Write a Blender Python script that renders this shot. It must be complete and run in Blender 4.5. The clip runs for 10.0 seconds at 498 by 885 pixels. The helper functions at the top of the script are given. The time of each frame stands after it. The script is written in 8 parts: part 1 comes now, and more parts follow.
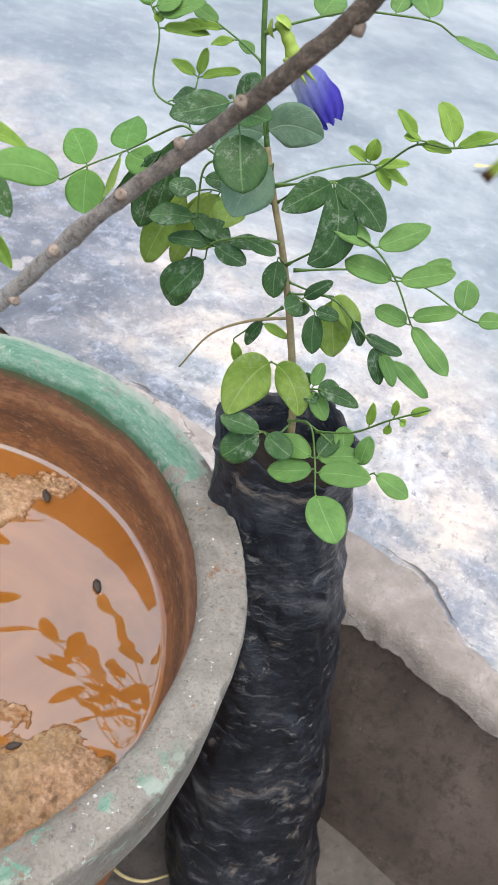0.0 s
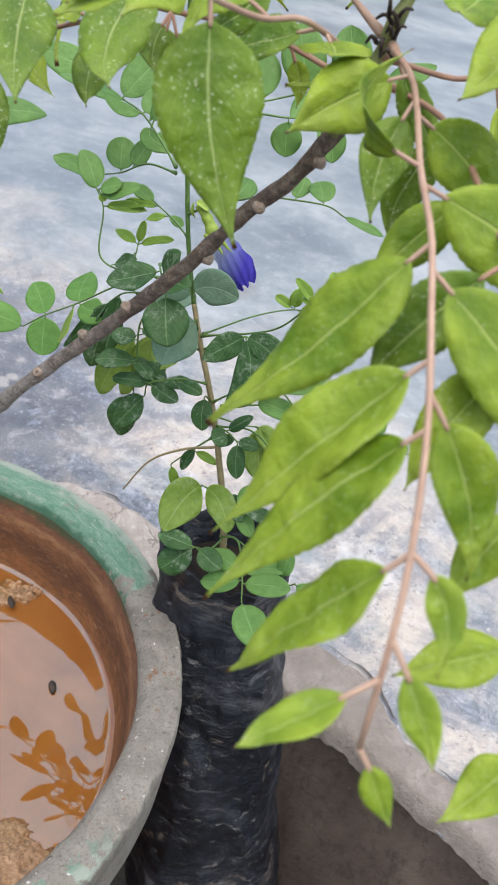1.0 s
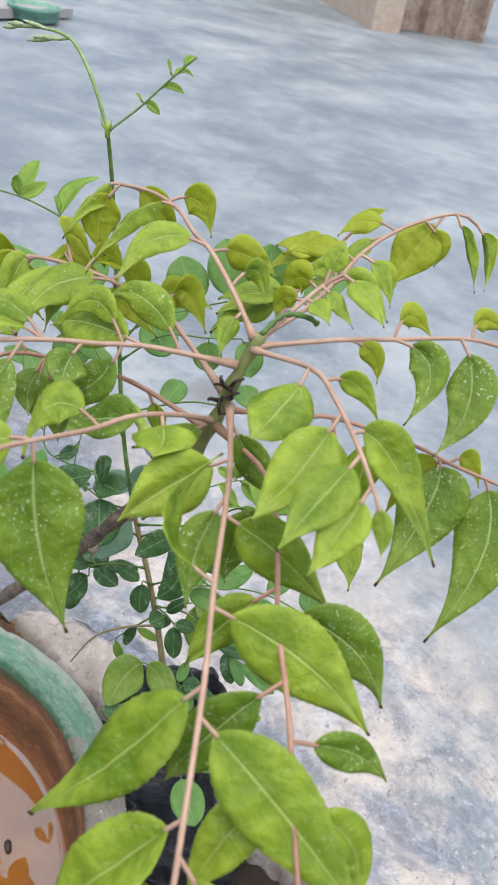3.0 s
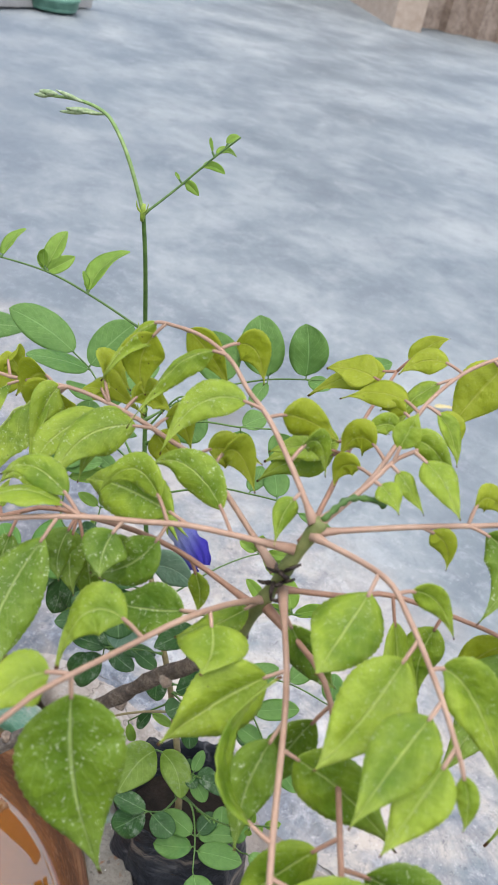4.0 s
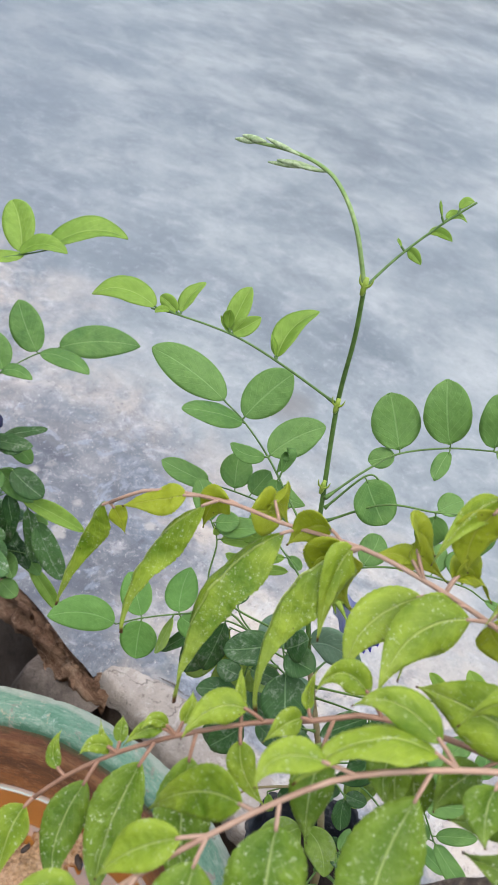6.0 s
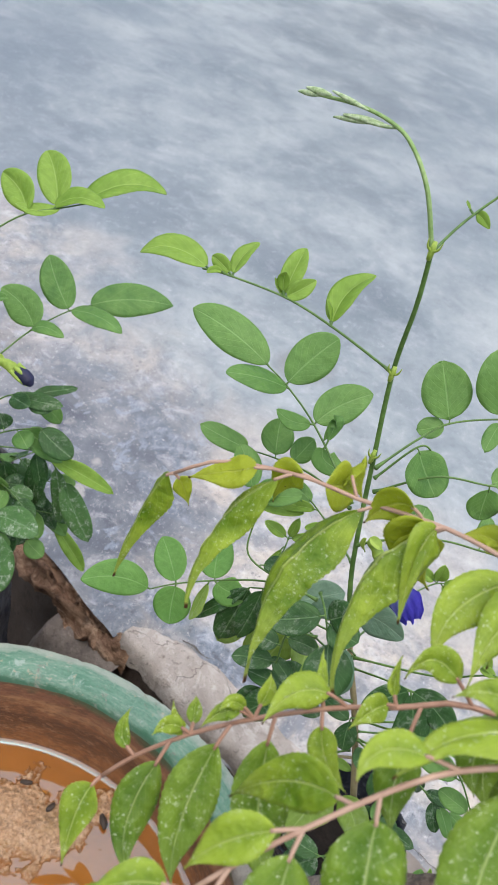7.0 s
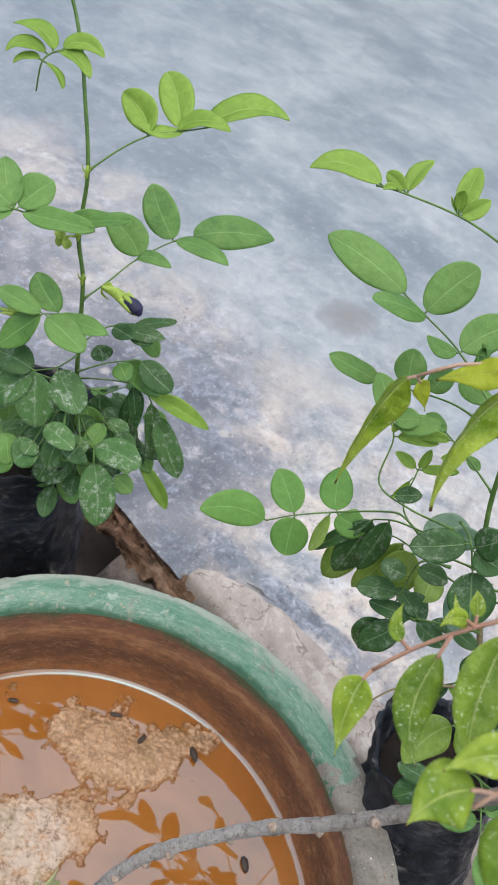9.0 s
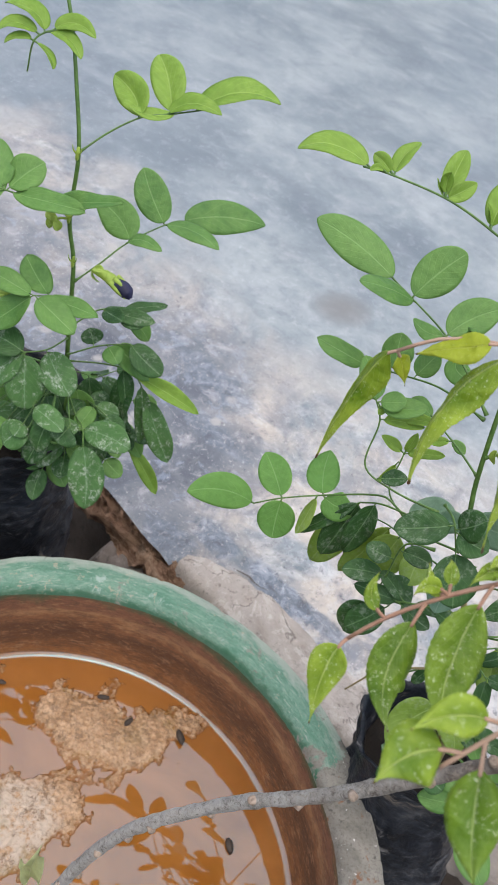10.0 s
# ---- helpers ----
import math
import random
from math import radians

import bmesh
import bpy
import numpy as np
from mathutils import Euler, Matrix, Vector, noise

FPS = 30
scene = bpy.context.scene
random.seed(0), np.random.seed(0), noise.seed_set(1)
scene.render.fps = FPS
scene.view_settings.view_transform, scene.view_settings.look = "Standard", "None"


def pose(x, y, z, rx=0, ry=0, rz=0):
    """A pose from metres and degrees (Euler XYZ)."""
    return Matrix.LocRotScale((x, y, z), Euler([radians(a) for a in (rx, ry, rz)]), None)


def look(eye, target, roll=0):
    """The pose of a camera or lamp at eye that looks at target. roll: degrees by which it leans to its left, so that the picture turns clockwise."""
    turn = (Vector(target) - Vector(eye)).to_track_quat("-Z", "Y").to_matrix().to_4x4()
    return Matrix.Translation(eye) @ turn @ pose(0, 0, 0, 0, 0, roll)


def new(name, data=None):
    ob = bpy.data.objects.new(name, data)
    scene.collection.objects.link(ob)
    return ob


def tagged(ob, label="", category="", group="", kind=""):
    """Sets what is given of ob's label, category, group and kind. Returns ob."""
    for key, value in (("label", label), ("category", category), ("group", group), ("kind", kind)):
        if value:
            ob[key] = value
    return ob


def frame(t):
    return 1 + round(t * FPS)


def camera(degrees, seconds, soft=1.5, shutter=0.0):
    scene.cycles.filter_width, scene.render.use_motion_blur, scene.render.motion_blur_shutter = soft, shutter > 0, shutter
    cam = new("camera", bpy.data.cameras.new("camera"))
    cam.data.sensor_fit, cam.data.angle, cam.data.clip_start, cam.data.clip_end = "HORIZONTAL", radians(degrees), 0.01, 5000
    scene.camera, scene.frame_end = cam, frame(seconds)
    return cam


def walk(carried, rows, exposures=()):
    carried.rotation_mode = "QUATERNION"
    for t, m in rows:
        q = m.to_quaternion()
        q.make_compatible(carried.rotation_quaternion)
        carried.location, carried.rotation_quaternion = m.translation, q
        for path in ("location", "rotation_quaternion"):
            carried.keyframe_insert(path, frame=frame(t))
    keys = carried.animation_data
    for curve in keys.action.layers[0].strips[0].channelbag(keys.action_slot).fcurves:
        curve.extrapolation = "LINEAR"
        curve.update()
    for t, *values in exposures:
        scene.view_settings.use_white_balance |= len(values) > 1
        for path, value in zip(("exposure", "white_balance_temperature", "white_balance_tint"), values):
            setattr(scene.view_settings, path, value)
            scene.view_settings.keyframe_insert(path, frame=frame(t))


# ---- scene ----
cam = camera(31.9, 10.0, soft=1.45)
# the phone's small wide aperture, focused on the vine stems
cam.data.dof.use_dof, cam.data.dof.focus_distance, cam.data.dof.aperture_fstop = True, 0.54, 34.0
PATH = [
    (0, (0.086, -0.008, 0.927), (-0.041, 1.504, -0.377), 14.4),
    (0.5, (0.116, -0.031, 0.964), (-0.05, 1.545, -0.256), 13.6),
    (1, (0.141, -0.045, 1.006), (-0.059, 1.581, -0.141), 12.8),
    (1.5, (0.163, -0.046, 1.038), (-0.056, 1.605, -0.069), 11.8),
    (2, (0.177, -0.048, 1.075), (-0.058, 1.627, 0.007), 11.4),
    (2.5, (0.184, -0.04, 1.1), (-0.068, 1.632, 0.032), 10.9),
    (2.7, (0.183, -0.028, 1.115), (-0.079, 1.646, 0.052), 10.6),
    (3.8, (0.142, 0.055, 1.157), (-0.119, 1.712, 0.068), 13.0),
    (4, (0.131, 0.058, 1.17), (-0.13, 1.714, 0.08), 13.0),
    (4.5, (0.077, 0.079, 1.187), (-0.177, 1.724, 0.079), 13.5),
    (5, (0.035, 0.099, 1.176), (-0.2, 1.718, 0.025), 14.4),
    (5.5, (0.009, 0.108, 1.178), (-0.209, 1.709, -0.001), 15.1),
    (6, (-0.026, 0.115, 1.184), (-0.233, 1.707, -0.009), 15.9),
    (6.2, (-0.038, 0.115, 1.182), (-0.247, 1.696, -0.026), 16.5),
    (7.3, (-0.074, 0.123, 1.161), (-0.238, 1.647, -0.125), 18.0),
    (7.5, (-0.092, 0.122, 1.15), (-0.247, 1.637, -0.146), 18.2),
    (8, (-0.117, 0.11, 1.126), (-0.254, 1.619, -0.18), 19.2),
    (8.5, (-0.138, 0.091, 1.12), (-0.256, 1.598, -0.191), 19.9),
    (9, (-0.149, 0.077, 1.122), (-0.259, 1.58, -0.192), 20.4),
    (9.5, (-0.148, 0.071, 1.118), (-0.248, 1.573, -0.198), 21.0),
    (10, (-0.139, 0.071, 1.119), (-0.236, 1.57, -0.201), 21.3),
]
walk(cam, [(t, look(eye, target, roll)) for t, eye, target, roll in PATH], ((0.0, 1.32), (0.5, 1.13), (1.0, 1.06), (2.5, 1.01), (4.0, 0.95), (5.5, 0.95), (7.5, 0.93), (9.0, 0.92), (10.0, 0.88)))

# ---- world, sun, exposure ----
world = bpy.data.worlds.new("overcast_sky")
scene.world = world
world.use_nodes = True
wn, wl = world.node_tree.nodes, world.node_tree.links
sky = wn.new("ShaderNodeTexSky")
sky.sky_type = "NISHITA"
sky.sun_disc = False
sky.sun_elevation = radians(78)
sky.sun_rotation = radians(170)
sky.air_density, sky.dust_density, sky.ozone_density = 1.0, 4.0, 1.0
wl.new(sky.outputs[0], wn["Background"].inputs["Color"])
wn["Background"].inputs["Strength"].default_value = 0.13
sun_data = bpy.data.lights.new("sun", "SUN")
sun_data.energy, sun_data.angle, sun_data.color = 1.5, radians(125), (1.0, 0.98, 0.95)
sun = new("sun", sun_data)
sun.matrix_world = look((0.5, -0.5, 4.0), (0, 0.3, 0))


# ---- materials ----
class Mat:
    """A node material with short calls for the usual nodes."""

    def __init__(self, name, rough=0.6, spec=0.5):
        self.m = bpy.data.materials.new(name)
        self.m.use_nodes = True
        self.n, self.l = self.m.node_tree.nodes, self.m.node_tree.links
        self.bsdf = self.n["Principled BSDF"]
        self.bsdf.inputs["Roughness"].default_value = rough
        self.bsdf.inputs["Specular IOR Level"].default_value = spec
        self.tc = self.n.new("ShaderNodeTexCoord")

    def link(self, a, b):
        self.l.new(a, b)

    def coords(self, out="Object", scale=(1, 1, 1), rot=(0, 0, 0)):
        mp = self.n.new("ShaderNodeMapping")
        mp.inputs["Scale"].default_value = scale
        mp.inputs["Rotation"].default_value = rot
        self.link(self.tc.outputs[out], mp.inputs["Vector"])
        return mp.outputs[0]

    def noise(self, scale, detail=6, rough=0.6, vec=None, dist=0.0):
        t = self.n.new("ShaderNodeTexNoise")
        t.inputs["Scale"].default_value, t.inputs["Detail"].default_value = scale, detail
        t.inputs["Roughness"].default_value, t.inputs["Distortion"].default_value = rough, dist
        self.link(vec or self.tc.outputs["Object"], t.inputs["Vector"])
        return t.outputs["Fac"]

    def voronoi(self, scale, vec=None, out="Distance", feature="F1"):
        t = self.n.new("ShaderNodeTexVoronoi")
        t.feature = feature
        t.inputs["Scale"].default_value = scale
        self.link(vec or self.tc.outputs["Object"], t.inputs["Vector"])
        return t.outputs[out]

    def ramp(self, fac, *stops):
        r = self.n.new("ShaderNodeValToRGB")
        e = r.color_ramp.elements
        while len(e) < len(stops):
            e.new(0.5)
        for k, (p, c) in zip(e, stops):
            k.position = p
            k.color = (c, c, c, 1) if isinstance(c, (int, float)) else (*c, 1)
        self.link(fac, r.inputs[0])
        return r.outputs[0]

    def mix(self, fac, a, b, kind="MIX"):
        x = self.n.new("ShaderNodeMix")
        x.data_type, x.blend_type = "RGBA", kind
        for v, s in ((fac, 0), (a, 6), (b, 7)):
            if isinstance(v, (int, float)):
                x.inputs[s].default_value = v if s == 0 else (v, v, v, 1)
            elif isinstance(v, tuple):
                x.inputs[s].default_value = (*v, 1)
            else:
                self.link(v, x.inputs[s])
        return x.outputs[2]

    def math(self, op, a, b=0.0, clamp=False):
        x = self.n.new("ShaderNodeMath")
        x.operation, x.use_clamp = op, clamp
        for v, s in ((a, 0), (b, 1)):
            if isinstance(v, (int, float)):
                x.inputs[s].default_value = v
            else:
                self.link(v, x.inputs[s])
        return x.outputs[0]

    def xyz(self, vec):
        s = self.n.new("ShaderNodeSeparateXYZ")
        self.link(vec, s.inputs[0])
        return s.outputs

    def shifted(self):
        """Object coordinates moved by a random step, so that no two pieces carry the same marks."""
        x = self.n.new("ShaderNodeVectorMath")
        x.operation = "MULTIPLY_ADD"
        c = self.n.new("ShaderNodeCombineXYZ")
        for k in range(3):
            self.link(self.rand(), c.inputs[k])
        self.link(c.outputs[0], x.inputs[0])
        x.inputs[1].default_value = (7.3, 3.1, 5.7)
        self.link(self.tc.outputs["Object"], x.inputs[2])
        return x.outputs[0]

    def rand(self):
        return self.n.new("ShaderNodeObjectInfo").outputs["Random"]

    def colour(self, c):
        if isinstance(c, tuple):
            self.bsdf.inputs["Base Color"].default_value = (*c, 1)
        else:
            self.link(c, self.bsdf.inputs["Base Color"])

    def roughness(self, c):
        self.link(c, self.bsdf.inputs["Roughness"])

    def bump(self, height, strength=0.4, dist=0.002):
        b = self.n.new("ShaderNodeBump")
        b.inputs["Strength"].default_value, b.inputs["Distance"].default_value = strength, dist
        self.link(height, b.inputs["Height"])
        self.link(b.outputs[0], self.bsdf.inputs["Normal"])
        return b.outputs[0]

    def translucent(self, colour, share):
        """Light that shines through thin leaves."""
        t = self.n.new("ShaderNodeBsdfTranslucent")
        self.link(colour, t.inputs["Color"])
        x = self.n.new("ShaderNodeMixShader")
        x.inputs[0].default_value = share
        self.link(self.bsdf.outputs[0], x.inputs[1])
        self.link(t.outputs[0], x.inputs[2])
        self.link(x.outputs[0], self.n["Material Output"].inputs["Surface"])


def cement_floor_material():
    """Trowelled cement floor: pale grey-blue, cloudy; worn to warm sand with dark damp blotches by its edge."""
    m = Mat("trowelled_cement", 0.55, 0.3)
    v = m.coords(rot=(0, 0, 0.5))
    cloud = m.noise(2.2, 3, 0.5, v, 0.3)
    rough = m.ramp(m.math("MULTIPLY", m.math("ADD", m.xyz(m.tc.outputs["Object"])[1], m.math("MULTIPLY", m.noise(2.5, 3), 0.5)), 0.4), (0.30, 1.0), (0.80, 0.22))
    blotch = m.noise(8, 7, 0.68, v, 0.4)
    mott = m.noise(24, 7, 0.72, None, 0.4)
    fine = m.noise(110, 4, 0.7)
    c = m.ramp(cloud, (0.30, (0.116, 0.142, 0.158)), (0.45, (0.168, 0.198, 0.212)), (0.58, (0.218, 0.248, 0.257)), (0.74, (0.269, 0.296, 0.299)))
    c = m.mix(m.ramp(blotch, (0.34, 0.45), (0.50, 0.0)), c, (0.110, 0.127, 0.150))
    c = m.mix(m.ramp(blotch, (0.52, 0.0), (0.68, 0.42)), c, (0.302, 0.323, 0.333))
    c = m.mix(m.math("MULTIPLY", rough, m.ramp(mott, (0.36, 0.42), (0.49, 0.0))), c, (0.112, 0.130, 0.158))
    c = m.mix(m.math("MULTIPLY", rough, m.ramp(mott, (0.53, 0.0), (0.64, 0.40))), c, (0.36, 0.372, 0.388))
    # the stretch along the step is mixed darker beyond x -0.75
    x, y = m.xyz(m.tc.outputs["Object"])[:2]
    dull = m.math("ADD", m.math("ADD", y, m.math("MULTIPLY", x, 0.62)), m.math("MULTIPLY", m.math("SUBTRACT", m.noise(1.6, 5, 0.6), 0.5), 1.2))
    dull = m.math("MULTIPLY", m.ramp(m.math("ADD", m.math("MULTIPLY", dull, 0.4), 0.5), (0.34, 0.42), (0.72, 0.0)), m.ramp(m.math("MULTIPLY", x, -0.4), (0.30, 0.0), (0.60, 1.0)))
    c = m.mix(dull, c, (0.118, 0.142, 0.168))
    # thin trowel drags across the floor
    drag = m.noise(4.5, 7, 0.60, m.coords(scale=(1.0, 1.7, 1), rot=(0, 0, 0.25)), 0.9)
    c = m.mix(m.ramp(drag, (0.34, 0.26), (0.48, 0.0)), c, (0.115, 0.132, 0.158))
    c = m.mix(m.ramp(drag, (0.54, 0.0), (0.68, 0.20)), c, (0.350, 0.366, 0.382))
    flakes = m.noise(58, 9, 0.78, m.coords(rot=(0, 0, 2.6)), 0.6)
    c = m.mix(m.math("MULTIPLY", rough, m.ramp(flakes, (0.58, 0.0), (0.63, 0.35))), c, (0.42, 0.43, 0.44))
    c = m.mix(m.math("MULTIPLY", rough, m.ramp(flakes, (0.36, 0.35), (0.42, 0.0))), c, (0.12, 0.13, 0.148))
    wob = m.math("ADD", y, m.math("MULTIPLY", m.math("SUBTRACT", m.noise(3.0, 4), 0.5), 0.8))
    near = m.ramp(wob, (0.30, 1.0), (0.62, 0.0))
    # the damp, algae-darkened stretch beside the planting bags
    damp = m.math("ADD", x, m.math("ADD", m.math("MULTIPLY", y, 0.55), m.math("MULTIPLY", m.math("SUBTRACT", m.noise(7, 6, 0.68), 0.5), 0.55)))
    damp = m.ramp(m.math("ADD", damp, 1.0), (0.50, 1.0), (0.66, 0.0))
    damp = m.math("MULTIPLY", damp, m.ramp(m.math("MULTIPLY", m.math("ADD", y, m.math("MULTIPLY", m.math("SUBTRACT", cloud, 0.5), 0.5)), 0.5), (0.10, 1.0), (0.24, 0.0)))
    stain = m.ramp(m.noise(9, 8, 0.66, m.coords(rot=(0, 0, 0.3)), 0.25), (0.34, (0.070, 0.078, 0.096)), (0.48, (0.110, 0.120, 0.138)), (0.62, (0.178, 0.184, 0.194)), (0.76, (0.30, 0.30, 0.305)))
    stain = m.mix(m.ramp(m.noise(19, 8, 0.7, m.coords(rot=(0, 0, 1.7)), 1.2), (0.565, 0.0), (0.59, 0.6)), stain, (0.215, 0.250, 0.300))
    worn = m.ramp(m.noise(7, 6, 0.65, None, 0.4), (0.38, 0.0), (0.55, 1.0))
    c = m.mix(m.math("MULTIPLY", near, m.math("MULTIPLY", worn, 0.9)), c, (0.44, 0.388, 0.33))
    white = m.ramp(m.noise(15, 7, 0.72, m.coords(rot=(0, 0, 2.0)), 0.8), (0.50, 0.0), (0.66, 0.80))
    white = m.math("MULTIPLY", white, m.ramp(m.math("ADD", x, m.math("MULTIPLY", m.noise(4, 3), 0.3)), (0.02, 1.0), (0.24, 0.35)))
    c = m.mix(m.math("MULTIPLY", near, white), c, (0.455, 0.458, 0.462))
    blot = m.ramp(m.noise(10, 8, 0.72, m.coords(rot=(0, 0, 1.1)), 0.6), (0.42, 1.0), (0.54, 0.0))
    c = m.mix(m.math("MULTIPLY", near, m.math("MULTIPLY", blot, 0.62)), c, (0.105, 0.12, 0.15))
    c = m.mix(m.math("MULTIPLY", near, m.ramp(m.noise(60, 4, 0.8), (0.34, 0.5), (0.44, 0.0))), c, (0.12, 0.12, 0.13))
    # dark water stains along the plaster lip
    band = m.math("MULTIPLY", m.ramp(m.math("ADD", y, m.math("MULTIPLY", m.noise(16, 6, 0.7), 0.10)), (0.11, 1.0), (0.19, 0.0)), m.ramp(m.noise(13, 8, 0.74, m.coords(rot=(0, 0, 0.8)), 0.5), (0.46, 0.0), (0.54, 0.85)))
    c = m.mix(band, c, (0.125, 0.145, 0.178))
    c = m.mix(damp, c, stain)
    # blue-grey patches where the cement skin has come away, each with a ragged rim
    ragged = m.math("MULTIPLY", m.math("SUBTRACT", m.noise(30, 8, 0.72, None, 0.6), 0.5), 1.5)
    bare = m.ramp(m.noise(48, 8, 0.78, m.coords(rot=(0, 0, 2.2)), 0.7), (0.36, (0.060, 0.070, 0.088)), (0.50, (0.128, 0.150, 0.182)), (0.60, (0.235, 0.262, 0.300)), (0.70, (0.36, 0.37, 0.385)))
    for sx, sy, rx, ry, depth in ((-0.345, 0.098, 0.062, 0.020, 0.9), (-0.275, 0.108, 0.040, 0.014, 0.75), (-0.455, 0.085, 0.040, 0.022, 0.8), (-0.485, 0.030, 0.045, 0.030, 0.6), (-0.690, 0.310, 0.085, 0.034, 0.6), (-0.610, 0.225, 0.075, 0.024, 0.5), (-0.060, 0.130, 0.060, 0.018, 0.6), (0.090, 0.150, 0.070, 0.022, 0.6)):
        ex = m.math("POWER", m.math("MULTIPLY", m.math("SUBTRACT", x, sx), 1 / rx), 2.0)
        ey = m.math("POWER", m.math("MULTIPLY", m.math("SUBTRACT", y, sy), 1 / ry), 2.0)
        off = m.math("MULTIPLY", m.math("ADD", m.math("SQRT", m.math("ADD", ex, ey)), ragged), 0.5)
        c = m.mix(m.ramp(off, (0.40, depth), (0.56, 0.0)), c, bare)
    # pale round lichen spots on the damp side
    dots = m.math("MULTIPLY", damp, m.ramp(m.math("ADD", m.voronoi(21), m.math("MULTIPLY", m.math("SUBTRACT", m.noise(60, 5, 0.7), 0.5), 0.25)), (0.17, 0.65), (0.27, 0.0)))
    c = m.mix(m.math("MULTIPLY", dots, m.ramp(m.noise(5, 3), (0.48, 0.0), (0.56, 1.0))), c, (0.37, 0.35, 0.32))
    grains = m.math("MULTIPLY", near, m.ramp(m.noise(150, 6, 0.8, m.coords(rot=(0, 0, 0.9))), (0.58, 0.0), (0.64, 0.5)))
    c = m.mix(grains, c, (0.55, 0.53, 0.50))
    grit = m.math("MULTIPLY", m.math("MAXIMUM", damp, near), m.ramp(m.noise(26, 9, 0.78, None, 0.5), (0.54, 0.0), (0.64, 0.45)))
    c = m.mix(grit, c, (0.43, 0.42, 0.415))
    pits = m.math("MULTIPLY", m.math("MAXIMUM", damp, near), m.ramp(m.noise(85, 7, 0.8, m.coords(rot=(0, 0, 1.9)), 0.3), (0.36, 0.75), (0.43, 0.0)))
    c = m.mix(pits, c, (0.085, 0.09, 0.105))
    c = m.mix(m.ramp(fine, (0.3, 0.12), (0.5, 0.0)), c, (0.14, 0.145, 0.155))
    # one round damp spot
    spot = m.math("ADD", m.math("POWER", m.math("SUBTRACT", x, -0.726), 2.0), m.math("POWER", m.math("MULTIPLY", m.math("SUBTRACT", y, 0.685), 0.8), 2.0))
    spot = m.math("ADD", spot, m.math("MULTIPLY", m.math("SUBTRACT", m.noise(40, 4), 0.5), 0.0016))
    c = m.mix(m.ramp(spot, (0.0006, 0.8), (0.0017, 0.0)), c, (0.150, 0.147, 0.143))
    m.colour(c)
    m.roughness(m.ramp(cloud, (0.3, 0.45), (0.7, 0.65)))
    m.bump(m.mix(0.5, fine, mott), 0.3, 0.0025)
    return m.m


def plaster_material(name, low, high, bumpy=0.5):
    m = Mat(name, 0.85, 0.2)
    c = m.ramp(m.noise(14, 7, 0.65, None, 0.5), (0.3, low), (0.7, high))
    c = m.mix(m.ramp(m.noise(70, 5, 0.75), (0.55, 0.0), (0.72, 0.5)), c, tuple(min(0.8, k * 1.35) for k in high))
    c = m.mix(m.ramp(m.noise(120, 3, 0.7), (0.3, 0.5), (0.42, 0.0)), c, tuple(k * 0.5 for k in low))
    m.colour(c)
    m.bump(m.mix(0.4, m.noise(40, 8, 0.75), m.noise(220, 4, 0.7)), bumpy, 0.006)
    return m.m


def cracked_plaster_material():
    """Beige plaster of the floor's lip: hairline cracks, chips and grit."""
    m = Mat("cracked_plaster_lip", 0.85, 0.2)
    c = m.ramp(m.noise(11, 8, 0.7, None, 0.5), (0.30, (0.195, 0.168, 0.146)), (0.48, (0.315, 0.280, 0.246)), (0.70, (0.41, 0.372, 0.335)))
    c = m.mix(m.ramp(m.noise(19, 8, 0.74, m.coords(rot=(0, 0, 1.3)), 0.5), (0.53, 0.0), (0.57, 0.75)), c, (0.43, 0.395, 0.36))
    c = m.mix(m.ramp(m.noise(65, 5, 0.75), (0.56, 0.0), (0.70, 0.6)), c, (0.47, 0.445, 0.41))
    c = m.mix(m.ramp(m.noise(95, 4, 0.7), (0.31, 0.7), (0.42, 0.0)), c, (0.11, 0.095, 0.082))
    # the stretch past the bag is mixed browner and darker
    px = m.xyz(m.tc.outputs["Object"])[0]
    tone_mask = m.ramp(m.math("ADD", px, m.math("MULTIPLY", m.noise(9, 6, 0.7), 0.35)), (-0.12, 0.0), (0.06, 0.85))
    c = m.mix(m.math("MULTIPLY", tone_mask, m.ramp(m.noise(26, 7, 0.7), (0.36, 1.0), (0.62, 0.55))), c, (0.172, 0.148, 0.126))
    v = m.n.new("ShaderNodeVectorMath")
    v.operation = "MULTIPLY_ADD"
    m.link(m.n.new("ShaderNodeTexNoise").outputs["Color"], v.inputs[0])
    v.inputs[1].default_value = (0.05, 0.05, 0.05)
    m.link(m.tc.outputs["Object"], v.inputs[2])
    edge = m.voronoi(13, v.outputs[0], "Distance", "DISTANCE_TO_EDGE")
    gate = m.ramp(m.noise(6, 3), (0.52, 0.0), (0.58, 1.0))
    crack = m.math("MULTIPLY", m.ramp(edge, (0.004, 1.0), (0.016, 0.0)), gate)
    c = m.mix(m.math("MULTIPLY", crack, 0.6), c, (0.095, 0.080, 0.068))
    m.colour(c)
    h = m.mix(0.35, m.noise(45, 8, 0.75), m.noise(240, 4, 0.7))
    m.bump(m.math("SUBTRACT", h, m.math("MULTIPLY", crack, 0.2)), 0.8, 0.006)
    return m.m


